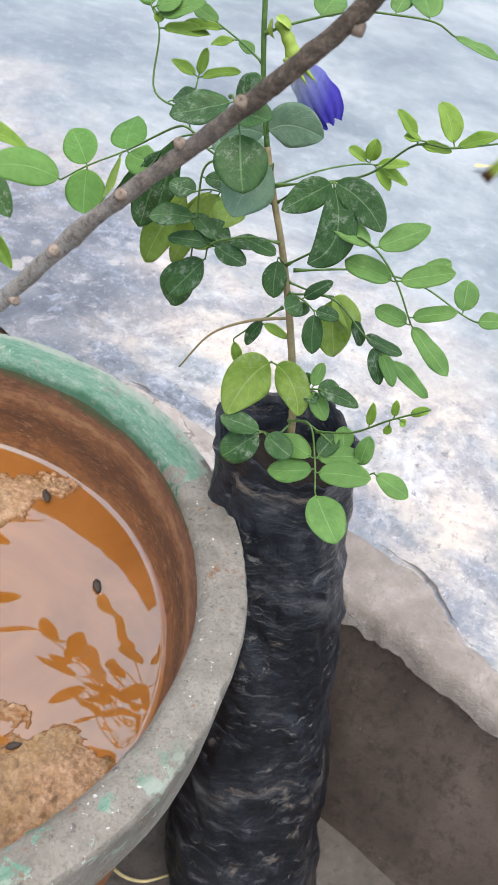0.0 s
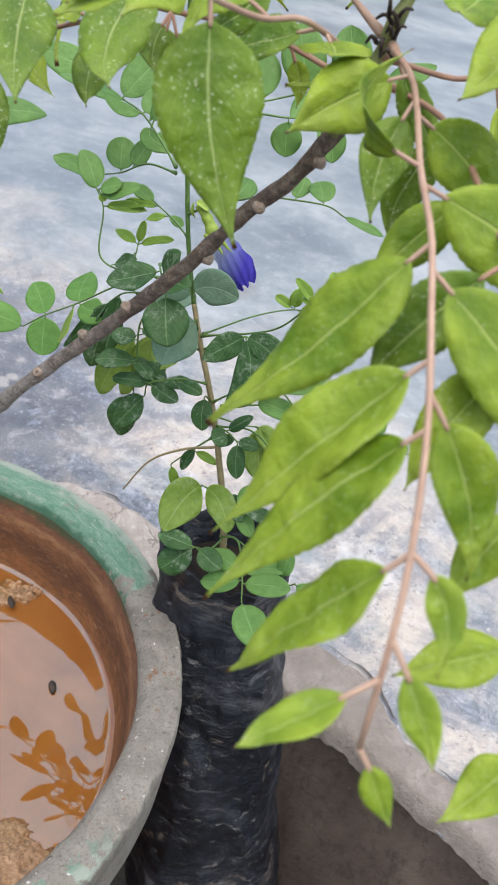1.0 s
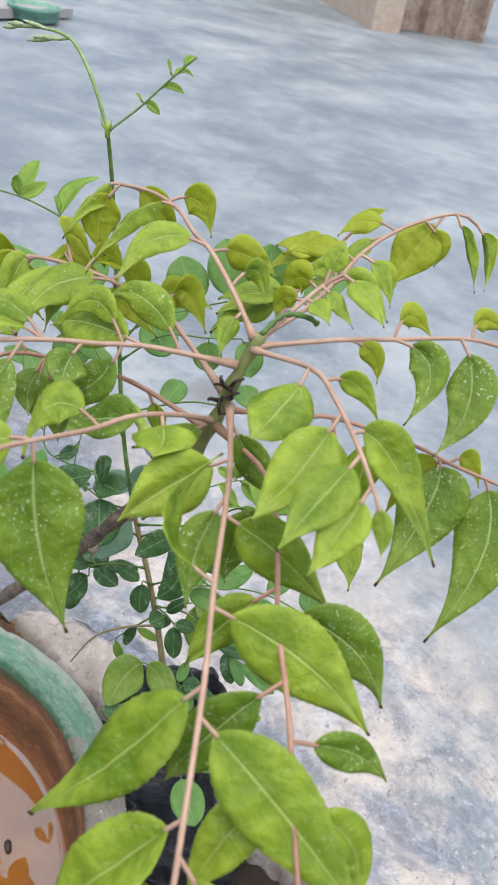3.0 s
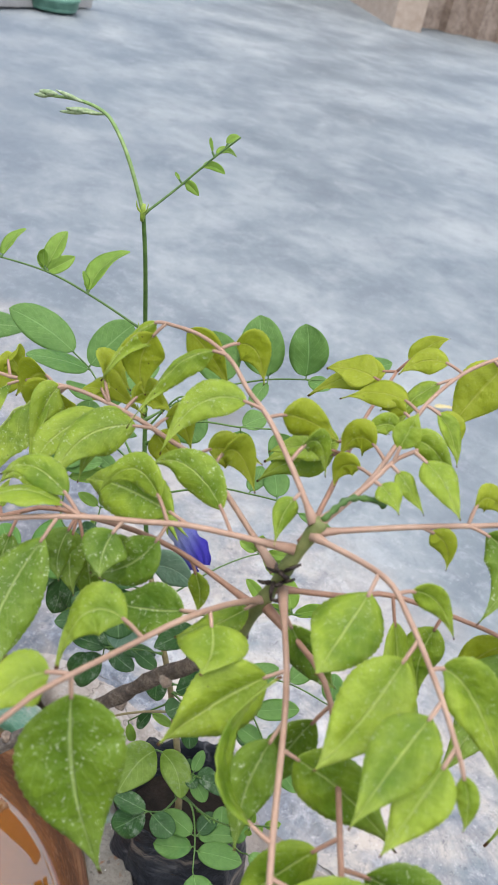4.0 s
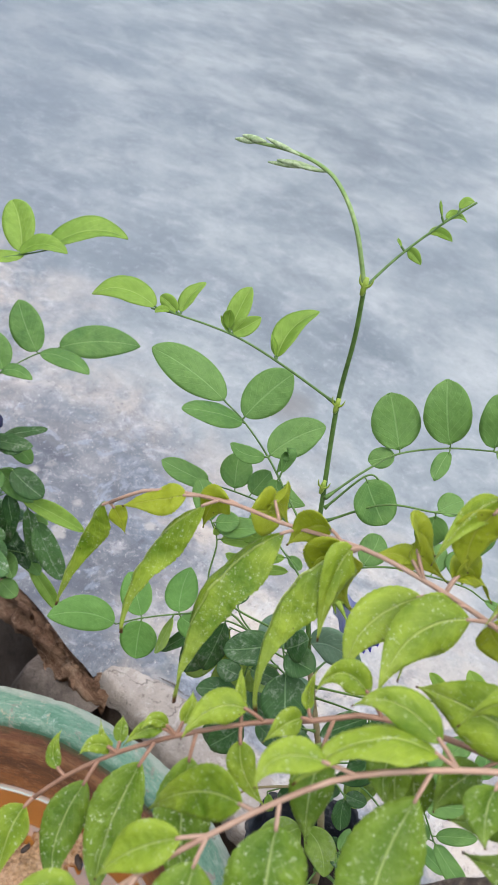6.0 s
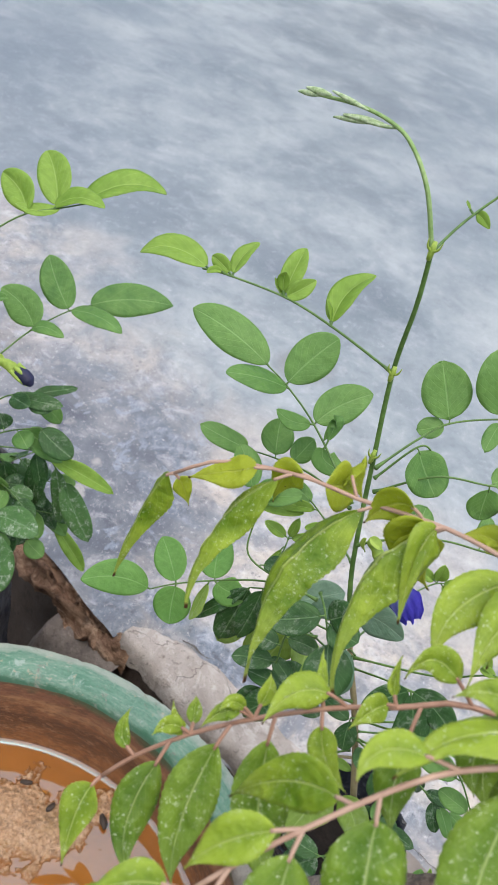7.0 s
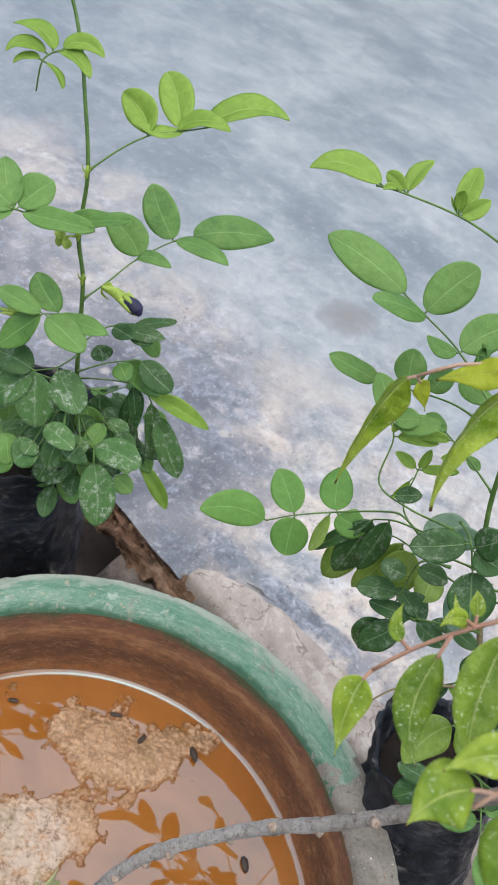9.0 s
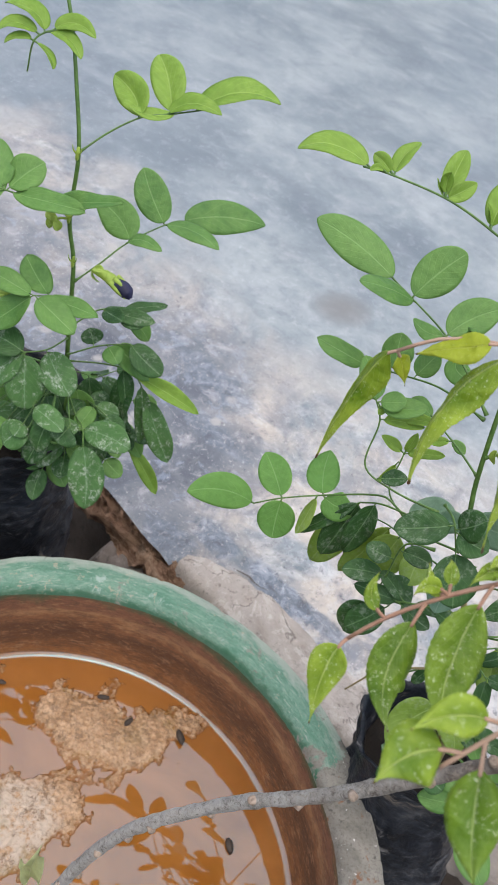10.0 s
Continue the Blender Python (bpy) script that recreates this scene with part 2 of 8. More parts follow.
def crumbly_core_material():
    """Brown earthy core of the broken floor edge, torn in strands along its length."""
    m = Mat("crumbly_brown_core", 0.9, 0.15)
    strand = m.noise(55, 8, 0.72, m.coords(scale=(0.35, 1.2, 1.2)), 0.8)
    c = m.ramp(strand, (0.32, (0.060, 0.034, 0.022)), (0.44, (0.185, 0.108, 0.068)), (0.55, (0.315, 0.205, 0.135)), (0.70, (0.46, 0.335, 0.235)))
    c = m.mix(m.ramp(m.noise(150, 5, 0.75), (0.60, 0.0), (0.68, 0.6)), c, (0.42, 0.31, 0.22))
    c = m.mix(m.ramp(m.noise(9, 4, 0.6), (0.42, 0.35), (0.54, 0.0)), c, (0.085, 0.052, 0.036))
    m.colour(c)
    m.bump(m.mix(0.35, strand, m.noise(210, 6, 0.75)), 1.0, 0.008)
    return m.m


def step_render_material():
    """Dark, smooth rendered face of the ledge, with faint trowel lines and a few white specks."""
    m = Mat("dark_render", 0.7, 0.3)
    v = m.coords(scale=(1, 1, 0.6))
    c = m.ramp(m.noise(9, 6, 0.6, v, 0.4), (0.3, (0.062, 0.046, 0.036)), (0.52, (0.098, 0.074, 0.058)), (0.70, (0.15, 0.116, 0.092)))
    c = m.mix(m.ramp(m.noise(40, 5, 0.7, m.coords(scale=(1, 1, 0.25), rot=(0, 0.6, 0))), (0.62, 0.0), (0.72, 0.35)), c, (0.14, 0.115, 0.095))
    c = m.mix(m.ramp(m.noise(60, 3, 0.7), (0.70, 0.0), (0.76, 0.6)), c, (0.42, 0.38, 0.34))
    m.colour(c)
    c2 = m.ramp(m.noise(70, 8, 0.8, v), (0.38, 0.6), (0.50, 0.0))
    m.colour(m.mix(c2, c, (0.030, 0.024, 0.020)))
    m.bump(m.mix(0.4, m.noise(30, 7, 0.7, m.coords(scale=(1, 1, 1.5))), m.noise(110, 6, 0.8)), 0.7, 0.005)
    return m.m


def pot_material():
    """Grey cement pot, old green paint left on the rim at the back and in flakes at the front, rusty silt stains inside."""
    m = Mat("painted_cement_pot", 0.75, 0.3)
    x, y, z = m.xyz(m.tc.outputs["Object"])
    n1 = m.noise(24, 9, 0.76, None, 0.5)
    cement = m.ramp(n1, (0.3, (0.130, 0.118, 0.095)), (0.5, (0.214, 0.196, 0.162)), (0.72, (0.300, 0.278, 0.235)))
    cement = m.mix(m.ramp(m.noise(170, 3, 0.7), (0.66, 0.0), (0.69, 0.9)), cement, (0.62, 0.60, 0.55))
    cement = m.mix(m.ramp(m.noise(420, 3, 0.7), (0.36, 0.5), (0.50, 0.0)), cement, (0.11, 0.098, 0.082))
    cement = m.mix(m.ramp(m.noise(85, 4, 0.7, m.coords(rot=(0.4, 1, 2))), (0.62, 0.0), (0.69, 0.8)), cement, (0.20, 0.085, 0.035))
    cement = m.mix(m.ramp(m.noise(100, 4, 0.7), (0.32, 0.75), (0.40, 0.0)), cement, (0.07, 0.062, 0.052))
    # brush strokes and scratches run along the rim
    around = m.n.new("ShaderNodeCombineXYZ")
    m.link(m.math("MULTIPLY", m.math("ARCTAN2", y, x), 0.25), around.inputs[0])
    m.link(m.math("MULTIPLY", m.math("SQRT", m.math("ADD", m.math("MULTIPLY", x, x), m.math("MULTIPLY", y, y))), 3.5), around.inputs[1])
    m.link(m.math("MULTIPLY", z, 3.5), around.inputs[2])
    paint = m.ramp(m.noise(26, 9, 0.75, around.outputs[0], 0.4), (0.28, (0.052, 0.145, 0.092)), (0.42, (0.098, 0.210, 0.142)), (0.56, (0.160, 0.262, 0.192)), (0.72, (0.32, 0.375, 0.31)))
    paint = m.mix(m.ramp(m.noise(330, 5, 0.8), (0.38, 0.35), (0.52, 0.0)), paint, (0.055, 0.12, 0.08))
    scratch = m.ramp(m.noise(40, 7, 0.76, around.outputs[0], 0.3), (0.60, 0.0), (0.66, 0.7))
    paint = m.mix(scratch, paint, (0.36, 0.385, 0.335))
    paint = m.mix(m.ramp(m.noise(85, 8, 0.8, around.outputs[0], 0.3), (0.56, 0.0), (0.61, 0.45)), paint, (0.36, 0.40, 0.34))
    paint = m.mix(m.ramp(m.noise(60, 8, 0.8, around.outputs[0], 0.2), (0.40, 0.5), (0.46, 0.0)), paint, (0.060, 0.170, 0.110))
    paint = m.mix(m.ramp(m.noise(24, 8, 0.8, m.coords(rot=(0.2, 0.5, 1.4)), 0.4), (0.60, 0.0), (0.64, 0.55)), paint, (0.40, 0.45, 0.41))
    paint = m.mix(m.ramp(m.noise(75, 6, 0.75), (0.61, 0.0), (0.65, 0.75)), paint, (0.37, 0.30, 0.22))
    # painted at the back, flaking off round the right side, a few flakes at the front
    back = m.math("ADD", m.math("MULTIPLY", y, 3.2), m.math("MULTIPLY", x, -2.0))
    flake = m.noise(30, 6, 0.7, None, 0.3)
    cover = m.math("ADD", back, m.math("MULTIPLY", m.math("SUBTRACT", flake, 0.5), 1.1))
    cover = m.ramp(cover, (0.17, 0.0), (0.22, 1.0))
    patch = m.math("MULTIPLY", m.ramp(flake, (0.555, 0.0), (0.572, 1.0)), m.ramp(m.math("MULTIPLY", y, -4.0), (0.2, 0.0), (0.45, 1.0)))
    worn = m.ramp(m.noise(34, 8, 0.78, None, 0.5), (0.58, 1.0), (0.64, 0.12))
    cover = m.math("MULTIPLY", m.math("MAXIMUM", cover, patch), worn)
    c = m.mix(cover, cement, paint)
    ring = m.math("SQRT", m.math("ADD", m.math("MULTIPLY", x, x), m.math("MULTIPLY", y, y)))
    ring = m.math("ADD", ring, m.math("MULTIPLY", m.math("SUBTRACT", m.noise(38, 6, 0.7), 0.5), 0.010))
    c = m.mix(m.math("MULTIPLY", cover, m.ramp(m.math("MULTIPLY", m.math("SUBTRACT", ring, 0.236), 60.0), (0.06, 0.75), (0.17, 0.0))), c, (0.030, 0.105, 0.055))
    worn_edge = m.math("MULTIPLY", cover, m.ramp(m.math("MULTIPLY", m.math("SUBTRACT", m.math("ADD", ring, m.math("MULTIPLY", m.math("SUBTRACT", m.noise(17, 7, 0.72, around.outputs[0], 0.4), 0.5), 0.055)), 0.252), 40.0), (0.25, 0.0), (0.60, 0.72)))
    c = m.mix(worn_edge, c, (0.335, 0.355, 0.300))
    # inside, below the lip: silt-stained
    r = m.math("SQRT", m.math("ADD", m.math("MULTIPLY", x, x), m.math("MULTIPLY", y, y)))
    wob = m.math("MULTIPLY", m.math("SUBTRACT", m.noise(12, 4), 0.5), 0.012)
    inside = m.math("LESS_THAN", m.math("ADD", r, wob), 0.2485)
    low = m.math("LESS_THAN", m.math("ADD", z, wob), -0.014)
    # bands by height: red-brown, a tan stripe, a dark band, orange down at the water
    level = m.math("ADD", m.math("MULTIPLY", z, -10.0), m.math("MULTIPLY", m.math("SUBTRACT", m.noise(11, 8, 0.7, around.outputs[0], 0.4), 0.5), 0.55))
    silt = m.ramp(level, (0.12, (0.155, 0.068, 0.038)), (0.32, (0.185, 0.082, 0.044)), (0.40, (0.290, 0.150, 0.070)), (0.46, (0.190, 0.082, 0.034)), (0.58, (0.092, 0.039, 0.017)), (0.72, (0.125, 0.052, 0.020)), (0.84, (0.215, 0.086, 0.028)), (0.98, (0.250, 0.104, 0.034)))
    silt = m.mix(m.ramp(m.noise(20, 9, 0.78, around.outputs[0], 0.3), (0.38, 0.50), (0.47, 0.0)), silt, (0.070, 0.031, 0.016))
    silt = m.mix(m.ramp(m.noise(46, 9, 0.82, around.outputs[0], 0.2), (0.55, 0.0), (0.60, 0.55)), silt, (0.33, 0.185, 0.095))
    silt = m.mix(m.ramp(m.noise(38, 9, 0.84), (0.38, 0.40), (0.50, 0.0)), silt, (0.065, 0.033, 0.020))
    silt = m.mix(m.ramp(m.noise(75, 7, 0.8, around.outputs[0]), (0.40, 0.5), (0.52, 0.0)), silt, (0.075, 0.040, 0.024))
    silt = m.mix(m.ramp(m.noise(95, 8, 0.82, around.outputs[0], 0.5), (0.54, 0.0), (0.60, 0.5)), silt, (0.30, 0.150, 0.070))
    algae = m.math("MULTIPLY", m.ramp(m.math("ADD", m.math("MULTIPLY", z, 20), m.noise(14, 6, 0.7)), (0.02, 0.0), (0.22, 0.8)), m.ramp(y, (0.02, 0.0), (0.12, 1.0)))
    silt = m.mix(algae, silt, (0.035, 0.075, 0.035))
    c = m.mix(m.math("MULTIPLY", inside, low), c, silt)
    m.colour(c)
    m.bump(m.mix(0.3, m.noise(190, 9, 0.85), m.noise(45, 6, 0.7)), 0.75, 0.0035)
    return m.m


def water_material():
    """Still, silty water: warm brown with a mirror-like skin."""
    m = Mat("silty_water", 0.02, 0.5)
    # bluish sky reflection is put into the specular tint; IOR raised to strengthen it
    m.bsdf.inputs["IOR"].default_value = 2.0
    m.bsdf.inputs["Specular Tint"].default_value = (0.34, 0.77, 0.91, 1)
    c = m.ramp(m.noise(7, 5, 0.6, None, 0.8), (0.35, (0.20, 0.070, 0.011)), (0.65, (0.27, 0.104, 0.022)))
    c = m.mix(m.ramp(m.noise(4, 5, 0.65), (0.58, 0.0), (0.72, 0.5)), c, (0.13, 0.085, 0.02))
    m.colour(c)
    m.bump(m.noise(5, 2, 0.4), 0.03, 0.01)
    return m.m


def mud_material():
    m = Mat("wet_sandy_mud", 0.3, 0.4)
    x, y, z = m.xyz(m.tc.outputs["Object"])
    c = m.ramp(m.noise(90, 8, 0.78), (0.3, (0.22, 0.112, 0.048)), (0.48, (0.36, 0.220, 0.118)), (0.66, (0.49, 0.335, 0.210)))
    c = m.mix(m.ramp(m.noise(9, 5), (0.52, 0.0), (0.68, 0.5)), c, (0.16, 0.12, 0.04))
    grain = m.voronoi(260)
    c = m.mix(m.ramp(grain, (0.35, 0.0), (0.75, 0.3)), c, (0.085, 0.040, 0.016))
    crust = m.math("ADD", m.math("POWER", m.math("ADD", x, 0.048), 2.0), m.math("POWER", m.math("SUBTRACT", y, 0.035), 2.0))
    crust = m.math("MULTIPLY", m.ramp(m.math("MULTIPLY", crust, 100), (0.10, 1.0), (0.30, 0.0)), m.ramp(m.noise(70, 7, 0.8), (0.42, 0.0), (0.50, 0.9)))
    c = m.mix(crust, c, (0.43, 0.35, 0.27))
    pit = m.ramp(m.noise(95, 8, 0.82, m.coords(rot=(0, 0, 0.7))), (0.40, 0.8), (0.48, 0.0))
    c = m.mix(pit, c, (0.14, 0.080, 0.040))
    c = m.mix(m.ramp(m.noise(13, 5, 0.6), (0.60, 0.0), (0.68, 0.6)), c, (0.12, 0.105, 0.03))
    scum = m.math("MULTIPLY", m.ramp(m.math("MULTIPLY", m.math("ADD", z, m.math("MULTIPLY", m.math("SUBTRACT", m.noise(60, 5), 0.5), 0.003)), 100), (0.10, 1.0), (0.30, 0.0)), m.ramp(m.noise(16, 5, 0.65, m.coords(rot=(0, 0, 2.4))), (0.50, 0.0), (0.60, 0.8)))
    c = m.mix(scum, c, (0.155, 0.125, 0.025))
    dry = m.math("ADD", z, m.math("MULTIPLY", m.math("SUBTRACT", m.noise(120, 4), 0.5), 0.003))
    c = m.mix(m.ramp(m.math("MULTIPLY", dry, 100), (0.04, 0.0), (0.26, 1.0)), (0.20, 0.080, 0.020), c)
    m.colour(c)
    m.roughness(m.ramp(m.math("MULTIPLY", dry, 100), (0.05, 0.10), (0.30, 0.42)))
    m.bump(m.mix(0.5, m.noise(150, 6, 0.8), m.voronoi(210)), 1.0, 0.004)
    return m.m


def bag_material():
    """Black polythene, dusty, finely crinkled and a little shiny."""
    m = Mat("black_polythene", 0.3, 0.32)
    v = m.coords(scale=(1, 1, 1.5), rot=(0, 0.6, 0.3))
    # pale streaks are dust and scuffs, with crease highlights also put into the colour
    tone_mask = m.mix(0.45, m.noise(9, 5, 0.65, v, 0.6), m.noise(30, 7, 0.74, m.coords(scale=(1, 1, 2.2), rot=(0.2, 0.5, 0)), 0.4))
    c = m.ramp(tone_mask, (0.40, (0.004, 0.005, 0.007)), (0.50, (0.008, 0.010, 0.014)), (0.57, (0.022, 0.024, 0.029)), (0.66, (0.085, 0.082, 0.08)))
    c = m.mix(m.ramp(m.noise(17, 7, 0.75, v, 0.8), (0.58, 0.0), (0.66, 0.6)), c, (0.19, 0.155, 0.12))
    scuff = m.noise(22, 8, 0.72, m.coords(scale=(1, 1, 2.6), rot=(0.35, 0.75, 0.2)), 1.2)
    c = m.mix(m.ramp(scuff, (0.57, 0.0), (0.65, 0.5)), c, (0.120, 0.121, 0.128))
    c = m.mix(m.ramp(m.noise(45, 7, 0.75, m.coords(scale=(1, 1, 1.8), rot=(0.3, 0.6, 0)), 0.8), (0.60, 0.0), (0.66, 0.5)), c, (0.20, 0.19, 0.18))
    m.colour(c)
    m.roughness(m.ramp(tone_mask, (0.4, 0.28), (0.7, 0.6)))
    m.bump(m.mix(0.22, m.noise(13, 6, 0.58, v, 0.7), m.noise(30, 5, 0.62, m.coords(scale=(1, 1, 1.5), rot=(0.3, 0.7, 0.4)), 0.4)), 0.95, 0.011)
    return m.m


def leaf_material(name, dark, light, vein, through_colour, spots=0.0, share=0.35, rough=0.42, dew=0.0, veins=9.0):
    """A leaf blade. U runs from base to tip, V across it."""
    m = Mat(name, rough, 0.28)
    sv3 = m.shifted()
    u, v = m.xyz(m.tc.outputs["UV"])[:2]
    a = m.math("ABSOLUTE", m.math("SUBTRACT", v, 0.5))
    rnd = m.rand()
    big, n = m.noise(62 if dew else 55, 4, 0.55, sv3), m.noise(190, 4, 0.6, sv3)
    c = m.mix(m.ramp(big, (0.32, 0.0), (0.68, 1.0)), dark, light)
    c = m.mix(m.ramp(rnd, (0.15, 0.0), (0.9, 0.75)), c, light)
    c = m.mix(m.ramp(n, (0.35, 0.22), (0.6, 0.0)), c, tuple(k * 0.6 for k in dark))
    # paler towards margin and tip
    pale = m.math("MAXIMUM", m.ramp(a, (0.40, 0.0), (0.5, 0.14 if dew else 0.05)), m.ramp(u, (0.62, 0.0), (0.95, 0.5 if dew else 0.15)))
    c = m.mix(pale, c, tuple(0.5 * (x + y) for x, y in zip(light, vein)))
    if dew:
        deep = m.math("MULTIPLY", m.ramp(a, (0.08, 0.4), (0.34, 0.0)), m.ramp(m.math("ADD", u, m.math("MULTIPLY", big, 0.4)), (0.45, 1.0), (0.95, 0.0)))
        c = m.mix(deep, c, dark)
    # side veins sweep towards the tip
    ph = m.math("SUBTRACT", m.math("MULTIPLY", u, veins), m.math("MULTIPLY", a, veins * 0.85))
    ph = m.math("ADD", ph, m.math("MULTIPLY", m.noise(45, 3, 0.55, sv3), 1.6 if dew else 0.6))
    side = m.math("ABSOLUTE", m.math("SUBTRACT", m.math("FRACT", ph), 0.5))
    sv = m.math("MULTIPLY", m.ramp(side, (0.0, 0.26 if dew else 0.28), (0.06, 0.0)), m.ramp(big, (0.35, 0.3), (0.6, 1.0)))
    c = m.mix(sv, c, vein)
    mid = m.ramp(a, (0.010, 0.30 + 0.34 * dew if dew else 0.36), (0.030 if dew else 0.026, 0.0))
    c = m.mix(mid, c, tuple(min(0.8, k * 1.15 + 0.03) for k in vein))
    if spots:
        s = m.ramp(m.noise(170, 8, 0.82, sv3), (0.50, 0.0), (0.60, spots * 0.85))
        s2 = m.math("MAXIMUM", m.ramp(m.noise(52, 5, 0.68, sv3), (0.45, 0.0), (0.58, 1.0)), m.ramp(a, (0.02, 0.7), (0.09, 0.0)))
        c = m.mix(m.math("MULTIPLY", s, s2), c, (0.42, 0.47, 0.39))
    if dew:
        grains = m.math("MAXIMUM", m.ramp(m.noise(560, 5, 0.78, sv3), (0.58, 0.0), (0.65, dew)), m.ramp(m.voronoi(420, sv3), (0.10, dew), (0.20, 0.0)))
        where = m.math("MAXIMUM", m.ramp(m.noise(70, 6, 0.78, sv3), (0.47, 0.0), (0.60, 1.0)), m.math("MAXIMUM", m.ramp(a, (0.03, 0.9), (0.12, 0.0)), m.ramp(a, (0.42, 0.0), (0.485, 0.7))))
        dots = m.math("MULTIPLY", grains, where)
        c = m.mix(dots, c, (0.66, 0.72, 0.50))
        c = m.mix(m.ramp(m.voronoi(130, sv3), (0.035, 0.8), (0.055, 0.0)), c, (0.10, 0.09, 0.02))
        c = m.mix(m.ramp(u, (0.965, 0.0), (0.985, 1.0)), c, (0.14, 0.065, 0.03))
    m.colour(c)
    h = m.math("ADD", m.math("MULTIPLY", m.math("ADD", m.math("MULTIPLY", sv, 0.3 if dew else 0.8), mid), -1.0), m.math("MULTIPLY", n, 0.5))
    h = m.math("ADD", h, m.math("MULTIPLY", big, 3.0))
    m.bump(h, 0.7 if dew else 0.5, 0.0018)
    m.translucent(m.mix(1.0, c, through_colour, "MULTIPLY"), share)
    return m.m


def stem_material(name, a, b, rough=0.5, scale=60, relief=0.2):
    m = Mat(name, rough, 0.4)
    n = m.noise(scale, 5, 0.65)
    m.colour(m.ramp(n, (0.32, a), (0.68, b)))
    m.bump(m.noise(scale * 2, 5, 0.7), relief, 0.001)
    return m.m


def bark_material():
    """Grey-brown twig bark with fine lengthwise cracks and pale pores."""
    m = Mat("twig_bark", 0.8, 0.25)
    v = m.coords(scale=(1, 1, 1))
    c = m.ramp(m.noise(240, 8, 0.80, v, 0.5), (0.36, (0.150, 0.136, 0.118)), (0.45, (0.340, 0.318, 0.286)), (0.62, (0.51, 0.488, 0.450)))
    c = m.mix(m.ramp(m.voronoi(150), (0.08, 0.6), (0.2, 0.0)), c, (0.40, 0.36, 0.31))
    # younger wood towards the crown is dark red-brown
    z = m.xyz(m.tc.outputs["Object"])[2]
    age = m.math("ADD", z, m.math("MULTIPLY", m.math("SUBTRACT", m.noise(40, 4), 0.5), 0.12))
    young = m.ramp(m.noise(170, 9, 0.82, None, 0.4), (0.38, (0.045, 0.028, 0.018)), (0.50, (0.140, 0.095, 0.064)), (0.62, (0.34, 0.265, 0.195)))
    c = m.mix(m.ramp(m.noise(420, 6, 0.8, m.coords(rot=(0.3, 0.8, 0))), (0.37, 0.70), (0.43, 0.0)), c, (0.080, 0.064, 0.052))
    c = m.mix(m.ramp(age, (0.68, 0.0), (0.82, 0.85)), c, young)
    m.colour(c)
    m.bump(m.mix(0.5, m.noise(260, 8, 0.8, v, 0.6), m.noise(110, 6, 0.75, v, 0.8)), 1.0, 0.005)
    return m.m


def petal_material():
    m = Mat("blue_petal", 0.55, 0.3)
    u, v = m.xyz(m.tc.outputs["UV"])[:2]
    c = m.ramp(m.math("ADD", m.math("MULTIPLY", u, 0.8), m.math("MULTIPLY", v, 0.42)), (0.28, (0.55, 0.60, 0.64)), (0.60, (0.24, 0.28, 0.58)), (0.88, (0.060, 0.050, 0.42)))
    st = m.ramp(m.noise(70, 4, 0.6, m.coords("UV", (0.25, 6, 1))), (0.42, 0.0), (0.6, 0.6))
    c = m.mix(st, c, (0.045, 0.03, 0.30))
    m.colour(c)
    m.bump(m.noise(40, 4, 0.6, m.coords("UV", (0.3, 6, 1))), 0.5, 0.002)
    m.translucent(c, 0.3)
    return m.m


M_FLOOR = cement_floor_material()
M_LIP = cracked_plaster_material()
M_FACE = step_render_material()
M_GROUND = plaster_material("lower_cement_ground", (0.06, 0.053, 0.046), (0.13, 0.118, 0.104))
M_BROKEN = crumbly_core_material()
M_FOOTING = plaster_material("chipped_footing", (0.105, 0.088, 0.076), (0.24, 0.205, 0.178), 0.9)
M_POT = pot_material()
M_WATER = water_material()
M_MUD = mud_material()
M_BAG = bag_material()
M_SOIL = plaster_material("potting_soil", (0.010, 0.008, 0.006), (0.030, 0.022, 0.016), 1.0)
M_BARK = bark_material()
M_RACHIS = stem_material("pink_leaf_stalk", (0.275, 0.166, 0.112), (0.405, 0.275, 0.198), 0.5, 70)
M_RACHIS_OLD = stem_material("brown_leaf_stalk", (0.225, 0.120, 0.075), (0.37, 0.215, 0.145), 0.5, 90)
M_TIPWOOD = stem_material("green_shoot_bark", (0.10, 0.13, 0.035), (0.24, 0.25, 0.09), 0.6, 80, 0.5)
M_VINE = stem_material("green_vine_stem", (0.045, 0.10, 0.018), (0.10, 0.19, 0.04), 0.45, 120)
M_VINE_OLD = stem_material("woody_vine_stem", (0.16, 0.13, 0.06), (0.27, 0.22, 0.11), 0.6, 120)
M_CURRY = leaf_material("aromatic_leaf", (0.100, 0.205, 0.008), (0.355, 0.475, 0.045), (0.54, 0.63, 0.20), (1.0, 1.0, 0.45), share=0.40, rough=0.36, dew=0.35, veins=8)
M_CURRY_DUSTY = leaf_material("specked_aromatic_leaf", (0.100, 0.205, 0.008), (0.355, 0.475, 0.045), (0.54, 0.63, 0.20), (1.0, 1.0, 0.45), share=0.40, rough=0.36, dew=0.65, veins=8)
# mature leaf green, darkened further for the shade on low hanging leaves
M_CURRY_OLD_SHADED = leaf_material("mature_shaded_leaf", (0.056, 0.138, 0.007), (0.190, 0.305, 0.026), (0.42, 0.53, 0.18), (1.0, 1.0, 0.45), share=0.36, rough=0.36, dew=0.75, veins=8)
